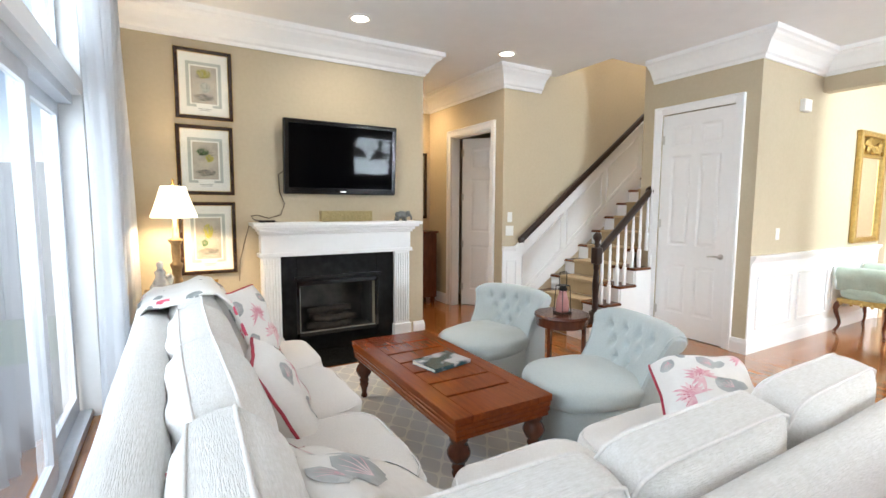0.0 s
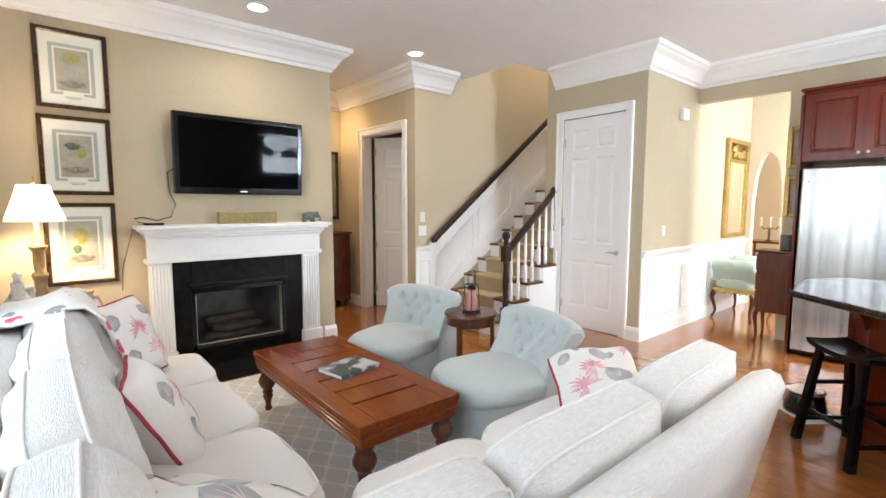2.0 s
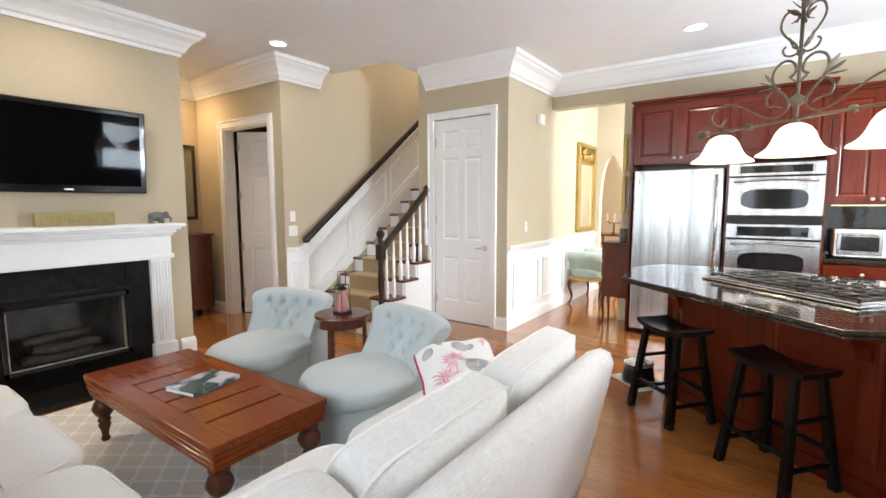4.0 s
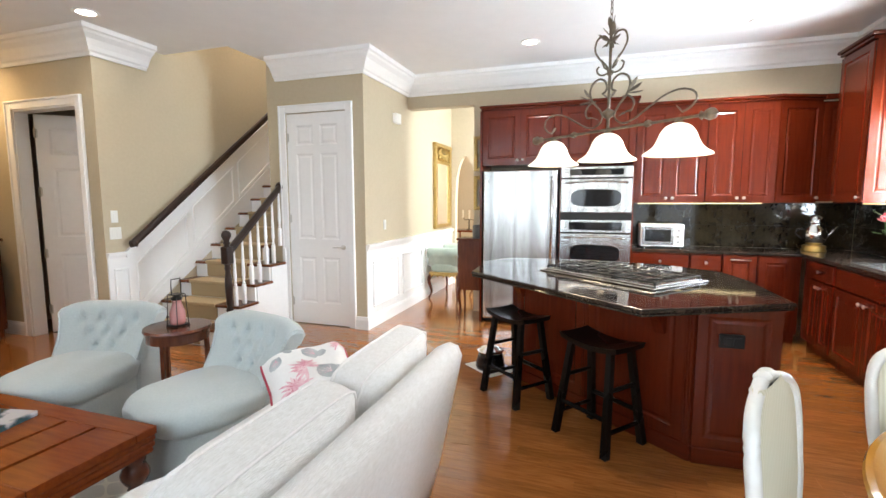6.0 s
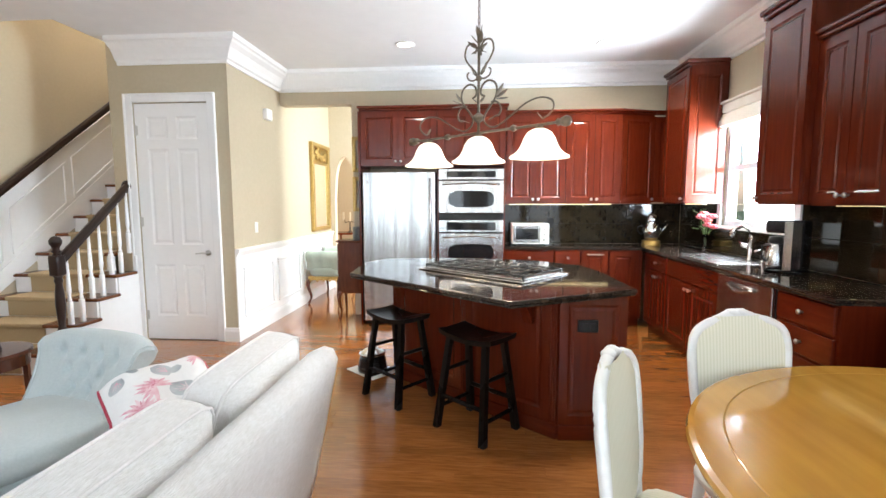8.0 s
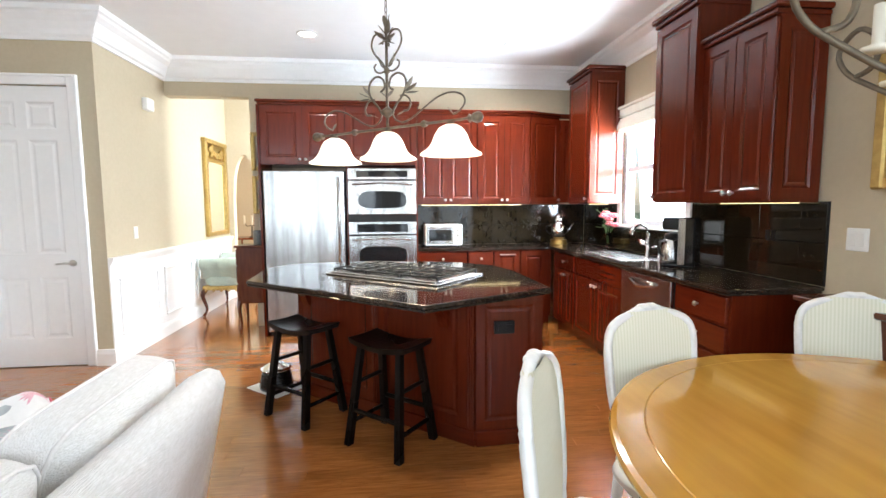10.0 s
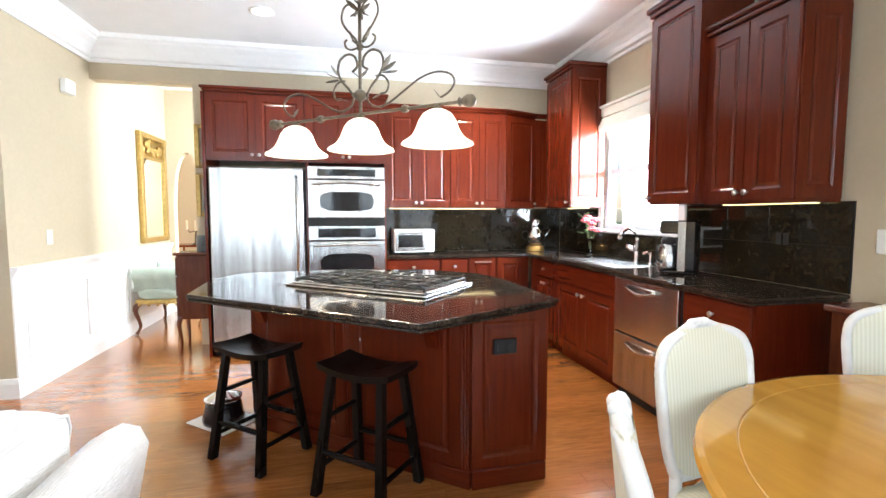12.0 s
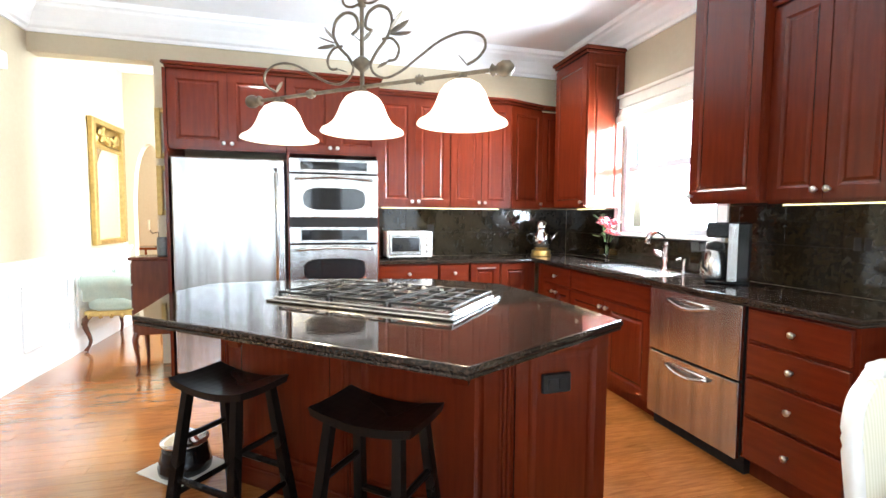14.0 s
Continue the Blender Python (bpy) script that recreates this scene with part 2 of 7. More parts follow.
M_BOOKCOVER = shader("glossy_magazine_cover", (0.025, 0.07, 0.08), 0.15, color2=(0.5, 0.48, 0.5), scale=13, broad=9, edge=(0.5, 0.6))
M_MINT = shader("mint_velvet", (0.45, 0.52, 0.43), 0.85, color2=(0.38, 0.45, 0.37), scale=60, bump=0.3, bscale=200, sheen=0.3)


def board_material():
    """Varnished oak strips: tone by board, grain along y."""
    mat = M_FLOOR
    nt = mat.node_tree
    n, l = nt.nodes, nt.links
    p = n["Principled BSDF"]
    geo = n.new("ShaderNodeNewGeometry")
    info = n.new("ShaderNodeObjectInfo")
    tone = n.new("ShaderNodeMath")
    tone.operation = "ADD"
    l.new(geo.outputs["Random Per Island"], tone.inputs[0])
    l.new(info.outputs["Random"], tone.inputs[1])
    frac = n.new("ShaderNodeMath")
    frac.operation = "FRACT"
    l.new(tone.outputs[0], frac.inputs[0])
    shift = n.new("ShaderNodeVectorMath")
    shift.operation = "MULTIPLY_ADD"
    shift.inputs[1].default_value = (11.0, 1.0, 1.0)
    l.new(geo.outputs["Position"], shift.inputs[0])
    l.new(frac.outputs[0], shift.inputs[2])
    grain = n.new("ShaderNodeTexNoise")
    grain.inputs["Scale"].default_value = 7
    grain.inputs["Detail"].default_value = 7
    grain.inputs["Distortion"].default_value = 0.6
    l.new(shift.outputs[0], grain.inputs["Vector"])
    ramp = n.new("ShaderNodeValToRGB")
    ramp.color_ramp.elements[0].position, ramp.color_ramp.elements[0].color = 0.25, (0.25, 0.078, 0.017, 1)
    ramp.color_ramp.elements[1].position, ramp.color_ramp.elements[1].color = 0.75, (0.44, 0.165, 0.04, 1)
    l.new(grain.outputs[0], ramp.inputs[0])
    hsv = n.new("ShaderNodeHueSaturation")
    rng_map = n.new("ShaderNodeMapRange")
    rng_map.inputs[3].default_value, rng_map.inputs[4].default_value = 0.86, 1.1
    l.new(frac.outputs[0], rng_map.inputs[0])
    l.new(rng_map.outputs[0], hsv.inputs["Value"])
    l.new(ramp.outputs[0], hsv.inputs["Color"])
    l.new(hsv.outputs[0], p.inputs["Base Color"])


board_material()


def rug_material():
    """Grey-blue flat weave with a cream ogee trellis."""
    mat = shader("trellis_rug_weave", (0.36, 0.37, 0.4), 0.95, bump=0.4, bscale=350, depth=0.002)
    nt = mat.node_tree
    n, l = nt.nodes, nt.links
    co = n.new("ShaderNodeTexCoord")
    sep = n.new("ShaderNodeSeparateXYZ")
    l.new(co.outputs["Object"], sep.inputs[0])

    def m(op, a, b=None):
        k = n.new("ShaderNodeMath")
        k.operation = op
        for i, v in enumerate((a, b)):
            if v is None:
                continue
            if isinstance(v, (int, float)):
                k.inputs[i].default_value = v
            else:
                l.new(v, k.inputs[i])
        return k.outputs[0]

    cx = m("COSINE", m("MULTIPLY", sep.outputs[0], 2 * math.pi / 0.15))
    cy = m("COSINE", m("MULTIPLY", sep.outputs[1], 2 * math.pi / 0.21))
    line = m("LESS_THAN", m("ABSOLUTE", m("ADD", cx, cy)), 0.22)
    noise_tex = n.new("ShaderNodeTexNoise")
    noise_tex.inputs["Scale"].default_value = 2.5
    l.new(co.outputs["Object"], noise_tex.inputs["Vector"])
    base = n.new("ShaderNodeMix")
    base.data_type = "RGBA"
    base.inputs[6].default_value, base.inputs[7].default_value = (0.6, 0.61, 0.65, 1), (0.7, 0.66, 0.59, 1)
    l.new(noise_tex.outputs[0], base.inputs[0])
    mix = n.new("ShaderNodeMix")
    mix.data_type = "RGBA"
    mix.inputs[7].default_value = (0.82, 0.8, 0.74, 1)
    l.new(base.outputs[2], mix.inputs[6])
    l.new(line, mix.inputs[0])
    l.new(mix.outputs[2], n["Principled BSDF"].inputs["Base Color"])
    return mat


def stripe_material():
    mat = M_STRIPE
    nt = mat.node_tree
    n, l = nt.nodes, nt.links
    co = n.new("ShaderNodeTexCoord")
    w = n.new("ShaderNodeTexWave")
    w.inputs["Scale"].default_value = 22
    w.inputs["Distortion"].default_value = 0.3
    l.new(co.outputs["Object"], w.inputs["Vector"])
    mix = n.new("ShaderNodeMix")
    mix.data_type = "RGBA"
    mix.inputs[6].default_value, mix.inputs[7].default_value = (0.8, 0.77, 0.63, 1), (0.7, 0.675, 0.51, 1)
    l.new(w.outputs[1], mix.inputs[0])
    l.new(mix.outputs[2], n["Principled BSDF"].inputs["Base Color"])


stripe_material()
M_RUG = rug_material()

# ---- mesh helpers ----


def mesh_object(name, bm, mat, smooth=False):
    me = bpy.data.meshes.new(name)
    bmesh.ops.recalc_face_normals(bm, faces=bm.faces)
    bm.to_mesh(me)
    bm.free()
    me.materials.append(mat)
    if smooth:
        me.shade_smooth()
    return new(name, me)


def part(name, bm, mat, parent, label="", smooth=False):
    """One mesh under a thing, built in the thing's own axes."""
    ob = mesh_object(name, bm, mat, smooth)
    ob.parent = parent
    return tagged(ob, label)


def thing(name, loc, label, category, group="", rz=0.0):
    ob = new(name)
    ob.empty_display_size = 0.1
    ob.matrix_world = pose(*loc, 0, 0, rz)
    return tagged(ob, label, category, group)


def structure(name, bm, mat, label="", smooth=False):
    return tagged(mesh_object(name, bm, mat, smooth), label, "", "", "structure")


def bx(bm, x0, y0, z0, x1, y1, z1, bevel=0.0, seg=1):
    """A box between two corners; bevel rounds its edges."""
    made = bmesh.ops.create_cube(bm, size=1.0)["verts"]
    for v in made:
        v.co = Vector(((x0 + x1) / 2 + v.co.x * (x1 - x0), (y0 + y1) / 2 + v.co.y * (y1 - y0), (z0 + z1) / 2 + v.co.z * (z1 - z0)))
    if bevel:
        edges = list({e for v in made for e in v.link_edges})
        bmesh.ops.bevel(bm, geom=edges, offset=bevel, segments=seg, affect="EDGES", profile=0.5)
    return bm


def box(x0, y0, z0, x1, y1, z1, bevel=0.0, seg=1):
    return bx(bmesh.new(), x0, y0, z0, x1, y1, z1, bevel, seg)


def lathe(profile, segs=24, sx=1.0, sy=1.0, caps=True):
    """A turned body from (radius, height) pairs."""
    bm = bmesh.new()
    rings = []
    for r, z in profile:
        rings.append([bm.verts.new((sx * r * math.cos(2 * math.pi * k / segs), sy * r * math.sin(2 * math.pi * k / segs), z)) for k in range(segs)])
    for a, b in zip(rings, rings[1:]):
        for k in range(segs):
            bm.faces.new((a[k], a[(k + 1) % segs], b[(k + 1) % segs], b[k]))
    if caps and profile[0][0] > 0.0005:
        bm.faces.new(rings[0][::-1])
    if caps and profile[-1][0] > 0.0005:
        bm.faces.new(rings[-1])
    bmesh.ops.remove_doubles(bm, verts=bm.verts, dist=0.0002)
    return bm


def tube(bm, points, radius, segs=8):
    """A round bar swept along points; radius may be a list."""
    pts = [Vector(p) for p in points]
    rad = radius if isinstance(radius, (list, tuple)) else [radius] * len(pts)
    up = Vector((0.13, 0.27, 0.95)).normalized()
    rings = []
    for i, p in enumerate(pts):
        d = (pts[min(i + 1, len(pts) - 1)] - pts[max(i - 1, 0)]).normalized()
        a = d.cross(up)
        if a.length < 0.05:
            a = d.cross(Vector((1, 0, 0)))
        a.normalize()
        b = d.cross(a)
        rings.append([bm.verts.new(p + rad[i] * (math.cos(2 * math.pi * k / segs) * a + math.sin(2 * math.pi * k / segs) * b)) for k in range(segs)])
    for r0, r1 in zip(rings, rings[1:]):
        for k in range(segs):
            bm.faces.new((r0[k], r0[(k + 1) % segs], r1[(k + 1) % segs], r1[k]))
    bm.faces.new(rings[0][::-1])
    bm.faces.new(rings[-1])
    return bm


def bar(p, q, r, segs=8):
    return tube(bmesh.new(), [p, q], r, segs)


def prism(points, z0, z1, bevel=0.0, seg=2):
    """An upright slab over a plan outline."""
    bm = bmesh.new()
    lo = [bm.verts.new((x, y, z0)) for x, y in points]
    hi = [bm.verts.new((x, y, z1)) for x, y in points]
    bm.faces.new(lo[::-1])
    bm.faces.new(hi)
    for i in range(len(points)):
        j = (i + 1) % len(points)
        bm.faces.new((lo[i], lo[j], hi[j], hi[i]))
    if bevel:
        rim = [e for e in bm.edges if abs(e.verts[0].co.z - e.verts[1].co.z) < 1e-6]
        bmesh.ops.bevel(bm, geom=rim, offset=bevel, segments=seg, affect="EDGES", profile=0.5)
    return bm


def cushion(w, d, h, e=5.0, cuts=10, sag=0.0, seed=0.0):
    """A soft block, w by d by h about its centre, with slightly uneven faces."""
    bm = bmesh.new()
    bmesh.ops.create_cube(bm, size=2.0)
    bmesh.ops.subdivide_edges(bm, edges=bm.edges[:], cuts=cuts, use_grid_fill=True)
    for v in bm.verts:
        x, y, z = v.co
        f = (abs(x) ** e + abs(y) ** e + abs(z) ** e) ** (-1 / e)
        x, y, z = x * f, y * f, z * f
        k = 1 - sag * (1 - x * x) * (1 - y * y) * (1 if z > 0 else 0)
        j = 0.012 * noise.noise(Vector((x * 2.1 + seed, y * 2.3, z * 1.7 - seed)))
        v.co = Vector((x * w / 2 + j, y * d / 2 + j, z * k * h / 2 + j))
    return bm


def moved(bm, m):
    bm.transform(m)
    return bm


def joined(*parts):
    """Several pieces of one part in one mesh."""
    out = bmesh.new()
    for b in parts:
        me = bpy.data.meshes.new("piece")
        b.to_mesh(me)
        b.free()
        out.from_mesh(me)
        bpy.data.meshes.remove(me)
    return out


def cut_panel_door(w, h, t, fields, depth=0.008, bevel=0.018):
    """A moulded door: stiles and rails stand proud round recessed, raised fields."""
    xs = sorted({0.0, w, *[f[0] for f in fields], *[f[2] for f in fields]})
    zs = sorted({0.0, h, *[f[1] for f in fields], *[f[3] for f in fields]})
    out = [box(0, depth + 0.0125, 0, w, t, h)]
    for xa, xb in zip(xs, xs[1:]):
        for za, zb in zip(zs, zs[1:]):
            cx, cz = (xa + xb) / 2, (za + zb) / 2
            if any(f[0] < cx < f[2] and f[1] < cz < f[3] for f in fields):
                continue
            out.append(box(xa, 0, za, xb, depth + 0.0125, zb))
    for x0, z0, x1, z1 in fields:
        bm = bmesh.new()
        prof = [(0.0, 0.0), (bevel * 0.5, depth * 0.55), (bevel, depth), (bevel * 1.6, depth), (bevel * 2.6, depth * 0.35)]
        rings = []
        for i, y in prof:
            rings.append([bm.verts.new(p) for p in ((x0 + i, y, z0 + i), (x1 - i, y, z0 + i), (x1 - i, y, z1 - i), (x0 + i, y, z1 - i))])
        for r0, r1 in zip(rings, rings[1:]):
            for k in range(4):
                bm.faces.new((r0[k], r0[(k + 1) % 4], r1[(k + 1) % 4], r1[k]))
        bm.faces.new(rings[-1])
        out.append(bm)
    slab = joined(*out)
    bmesh.ops.remove_doubles(slab, verts=slab.verts, dist=0.0003)
    return slab


def cab_door(w, h, rail=0.058):
    r = min(rail, w * 0.24, h * 0.3)
    return cut_panel_door(w, h, 0.022, [(r, r, w - r, h - r)], 0.007, 0.012)


def swept_profile(path, profile, closed=False):
    """A moulding: profile (out, up) swept along a plan polyline; out is to the right of the way."""
    bm = bmesh.new()
    pts = [Vector((*p, 0)) for p in path]
    rings = []
    for i, p in enumerate(pts):
        dirs = []
        if i > 0:
            dirs.append((p - pts[i - 1]).normalized())
        if i < len(pts) - 1:
            dirs.append((pts[i + 1] - p).normalized())
        nrm = [Vector((d.y, -d.x, 0)) for d in dirs]
        if len(nrm) == 2:
            m = (nrm[0] + nrm[1]).normalized()
            m = m / max(0.3, m.dot(nrm[0]))
        else:
            m = nrm[0]
        rings.append([bm.verts.new(p + m * o + Vector((0, 0, u))) for o, u in profile])
    k = len(profile)
    for r0, r1 in zip(rings, rings[1:]):
        for j in range(k):
            bm.faces.new((r0[j], r0[(j + 1) % k], r1[(j + 1) % k], r1[j]))
    bm.faces.new(rings[0])
    bm.faces.new(rings[-1][::-1])
    return bm


CROWN = [(0.0, 2.725), (0.018, 2.725), (0.022, 2.752), (0.045, 2.765), (0.06, 2.8), (0.095, 2.85), (0.14, 2.882), (0.15, 2.9), (0.172, 2.91), (0.176, 2.95), (0.0, 2.95)]
BASE = [(0.0, 0.0), (0.018, 0.0), (0.018, 0.105), (0.012, 0.125), (0.008, 0.14), (0.0, 0.14)]
CHAIR_RAIL = [(0.0, 0.8), (0.014, 0.8), (0.016, 0.86), (0.03, 0.885), (0.045, 0.91), (0.05, 0.935), (0.0, 0.935)]

# ---- structure ----


def boxes(*rows):
    bm = bmesh.new()
    for r in rows:
        bx(bm, *r)
    return bm


floor = structure("floor", boxes((-0.1, -2.6, -0.12, 10.6, 6.3, -0.004)), M_FLOOR, "glossy red-brown strip oak floor")
structure("ceiling", boxes((-0.1, -2.6, CEIL, 10.6, 3.53, 3.1), (-0.1, 3.53, CEIL, 4.65, 6.3, 3.1), (4.65, 4.49, CEIL, 5.6, 6.3, 3.1)), M_CEIL, "flat white painted ceiling")
structure("ceiling_stairwell", boxes((4.3, 3.4, 5.4, 8.4, 4.5, 5.5)), M_CEIL)
structure("wall_west", boxes(
    (-0.1, 3.76, 0, 0.1, 4.6, CEIL), (-0.1, -0.25, 0, 0.1, 0.2, CEIL), (-0.1, -2.6, 0, 0.1, -2.25, CEIL),
    (-0.1, 0.2, 2.7, 0.1, 3.76, CEIL), (-0.1, -2.25, 2.7, 0.1, -0.25, CEIL)), M_WALL)
structure("trim_west", boxes((-0.1, 3.745, 0, 0.112, 3.759, 2.7), (-0.1, 0.201, 0, 0.112, 0.215, 2.7), (-0.1, 0.2, 2.06, 0.11, 3.76, 2.16), (-0.1, -2.25, 2.06, 0.11, -0.25, 2.16), (0.1, 3.76, 0, 0.115, 3.86, 2.78), (0.1, 0.1, 0, 0.115, 0.2, 2.78), (0.1, 0.2, 2.7, 0.115, 3.76, 2.78)), M_TRIM, "white boards round the sliding doors")
structure("wall_fireplace", boxes(
    (0.1, 4.46, 0, 1.5, 4.6, CEIL), (2.35, 4.46, 0, 2.88, 4.6, CEIL), (1.5, 4.46, 0.69, 2.35, 4.6, CEIL), (1.5, 4.46, 0, 2.35, 4.6, 0.15),
    (2.74, 4.6, 0, 2.88, 6.15, CEIL)), M_WALL, "tan painted chimney wall")
structure("wall_hall_end", boxes((2.74, 6.15, 0, 4.0, 6.3, CEIL)), M_WALL)
structure("wall_hall", boxes((3.88, 4.49, 0, 4.0, 4.6, CEIL), (3.88, 5.52, 0, 4.0, 6.15, CEIL), (3.88, 4.6, 2.31, 4.0, 5.52, CEIL)), M_WALL)
structure("wall_study", boxes((5.5, 4.49, 0, 5.6, 6.3, CEIL), (4.0, 6.15, 0, 5.5, 6.3, CEIL)), M_WALL)
structure("wall_stair", boxes((3.88, 4.37, 0, 8.4, 4.49, 5.4)), M_WALL, "tan painted wall beside the stairs")
structure("wall_stairwell_upper", boxes((4.53, 3.53, 3.1, 4.65, 4.37, 5.4), (4.53, 3.41, 3.1, 5.328, 3.53, 5.4), (8.25, 3.53, 0, 8.4, 4.37, 5.4)), M_WALL)
structure("wall_closet", boxes((5.208, 2.32, 0, 5.328, 2.53, CEIL), (5.208, 3.29, 0, 5.328, 3.53, CEIL), (5.208, 2.53, 2.37, 5.328, 3.29, CEIL),
                               (5.328, 3.41, 0, 8.25, 3.53, 5.4)), M_WALL, "tan painted closet wall")
structure("wall_north", boxes((5.328, 2.32, 0, 8.37, 2.44, CEIL)), M_WALL, "tan painted passage wall above white wainscot")
structure("wall_east", boxes((6.41, 1.44, 2.574, 6.55, 2.32, CEIL), (6.41, -2.6, 0, 6.55, 1.44, CEIL)), M_WALL, "tan painted kitchen wall")
structure("wall_south", boxes((0.1, -2.59, 0, 4.45, -2.45, CEIL), (5.5, -2.59, 0, 6.41, -2.45, CEIL), (4.45, -2.59, 0, 5.5, -2.45, 1.17),
                              (4.45, -2.59, 2.25, 5.5, -2.45, CEIL)), M_WALL, "tan painted window wall")
structure("wall_foyer", boxes((6.55, -0.3, 0, 6.9, -0.16, CEIL), (8.1, -0.3, 0, 8.37, -0.16, CEIL), (6.9, -0.3, 2.6, 8.1, -0.16, CEIL), (6.9, -0.3, 0, 8.1, -0.16, 0.3)), M_WALL)


def arch_wall():
    """The foyer's end wall with a pointed archway."""
    a, b, apex, spring = 1.9, 2.25, 2.14, 1.45
    mid = (a + b) / 2
    out = [box(8.25, -0.3, 0, 8.37, a, CEIL), box(8.25, b, 0, 8.37, 2.32, CEIL)]
    for side in (0, 1):
        for k in range(8):
            u0, u1 = k / 8, (k + 1) / 8
            z0, z1 = (spring + (apex - spring) * math.sin(math.acos(1 - u) * 1.0) for u in (u0, u1))
            y0, y1 = a + (mid - a) * u0, a + (mid - a) * u1
            if side:
                y0, y1 = a + b - y0, a + b - y1
            bm = bmesh.new()
            ring = [(y0, z0), (y1, z1), (y1, CEIL), (y0, CEIL)]
            lo = [bm.verts.new((8.25, y, z)) for y, z in ring]
            hi = [bm.verts.new((8.37, y, z)) for y, z in ring]
            bm.faces.new(lo)
            bm.faces.new(hi[::-1])
            bm.faces.new((lo[0], hi[0], hi[1], lo[1]))
            out.append(bm)
    return joined(*out)


structure("wall_arch", arch_wall(), M_WALL, "tan wall with a pointed archway")
structure("wall_beyond_arch", boxes((10.4, -0.3, 0, 10.55, 3.4, CEIL), (8.37, 3.28, 0, 10.4, 3.4, CEIL), (8.37, -0.3, 0, 10.4, -0.16, CEIL)), M_WALL)

# mouldings
structure("crown_moulding", joined(
    swept_profile([(0.1, -2.3), (0.1, 4.46), (2.88, 4.46), (2.88, 6.15), (3.88, 6.15), (3.88, 4.37), (4.42, 4.37)], CROWN),
    swept_profile([(5.208, 3.41), (5.208, 2.32), (6.41, 2.32), (6.41, -2.45), (0.1, -2.45), (0.1, -2.3)], CROWN)), M_TRIM, "deep white crown moulding")
structure("baseboard", joined(
    swept_profile([(0.1, 3.8), (0.1, 4.46), (1.19, 4.46)], BASE),
    swept_profile([(2.76, 4.46), (2.88, 4.46), (2.88, 6.15), (3.88, 6.15), (3.88, 5.6)], BASE),
    swept_profile([(5.208, 2.445), (5.208, 2.32), (8.25, 2.32), (8.25, 2.26)], [(o + 0.012 if o else 0, u) for o, u in BASE]),
    swept_profile([(3.25, -2.45), (0.1, -2.45), (0.1, -2.25)], BASE)), M_TRIM, "white baseboard")


def field_moulding(x0, z0, x1, z1, w=0.028):
    """A picture-frame moulding in the x-z plane, standing out to -y."""
    out = []
    for a in ((x0, z0, x1, z0 + w), (x0, z1 - w, x1, z1), (x0, z0 + w, x0 + w, z1 - w), (x1 - w, z0 + w, x1, z1 - w)):
        out.append(box(a[0], -0.02, a[1], a[2], 0, a[3], 0.007))
    return joined(*out)


wains = structure("wainscot", boxes((5.21, 2.308, 0.13, 8.25, 2.32, 0.81)), M_TRIM, "white panelled wainscot under a chair rail")
part("chair_rail", swept_profile([(5.208, 2.32), (8.25, 2.32)], CHAIR_RAIL), M_TRIM, wains)
for x0, x1 in ((5.33, 6.02), (6.14, 6.83), (6.95, 7.64), (7.74, 8.18)):
    part("panel_frame", moved(field_moulding(x0, 0.22, x1, 0.74), Matrix.Translation((0, 2.308, 0))), M_TRIM, wains)

# ---- stairs ----
RISE, RUN, X1, OPEN_Y, WALL_Y = 0.18, 0.235, 4.2, 3.33, 4.37
STEPS = 15


def slope(x):
    return (x - X1) / RUN * RISE + RISE


def prism_xz(points, y0, y1):
    bm = bmesh.new()
    lo = [bm.verts.new((x, y0, z)) for x, z in points]
    hi = [bm.verts.new((x, y1, z)) for x, z in points]
    bm.faces.new(lo)
    bm.faces.new(hi[::-1])
    for i in range(len(points)):
        j = (i + 1) % len(points)
        bm.faces.new((lo[i], hi[i], hi[j], lo[j]))
    return bm


stairs = thing("staircase", (X1, 3.9, 0), "white staircase with brown treads and tan carpet runner", "staircase")


def S(bm):
    return moved(bm, Matrix.Translation((-X1, -3.9, 0)))


for k in range(STEPS):
    x, z = X1 + RUN * k, RISE * (k + 1)
    y0 = OPEN_Y if x + RUN < 5.25 else 3.53
    part("riser", S(box(x, y0 + 0.015, z - RISE, x + 0.02, WALL_Y, z - 0.03)), M_TRIM, stairs, "white riser")
    part("tread", S(box(x - 0.03, y0 - 0.025, z - 0.03, x + RUN + 0.012, WALL_Y, z, 0.01, 2)), M_TREAD, stairs, "brown wooden tread")
    part("runner", S(joined(box(x - 0.04, 3.62, z - 0.03, x + RUN - 0.012, 4.2, z + 0.01, 0.01, 2), box(x - 0.012, 3.62, z - RISE + 0.01, x + 0.002, 4.2, z - 0.02))), M_RUNNER, stairs, "tan carpet runner")
outline = [(X1 + 0.02, 0.0)]
for k in range(5):
    outline += [(X1 + RUN * k + 0.02, RISE * (k + 1) - 0.03), (X1 + RUN * (k + 1) + 0.02, RISE * (k + 1) - 0.03)]
outline = [p for p in outline if p[0] < 5.2] + [(5.207, RISE * 5 - 0.03), (5.207, 0.0)]
part("stringer", S(prism_xz(outline, OPEN_Y, OPEN_Y + 0.03)), M_TRIM, stairs, "white stair side")
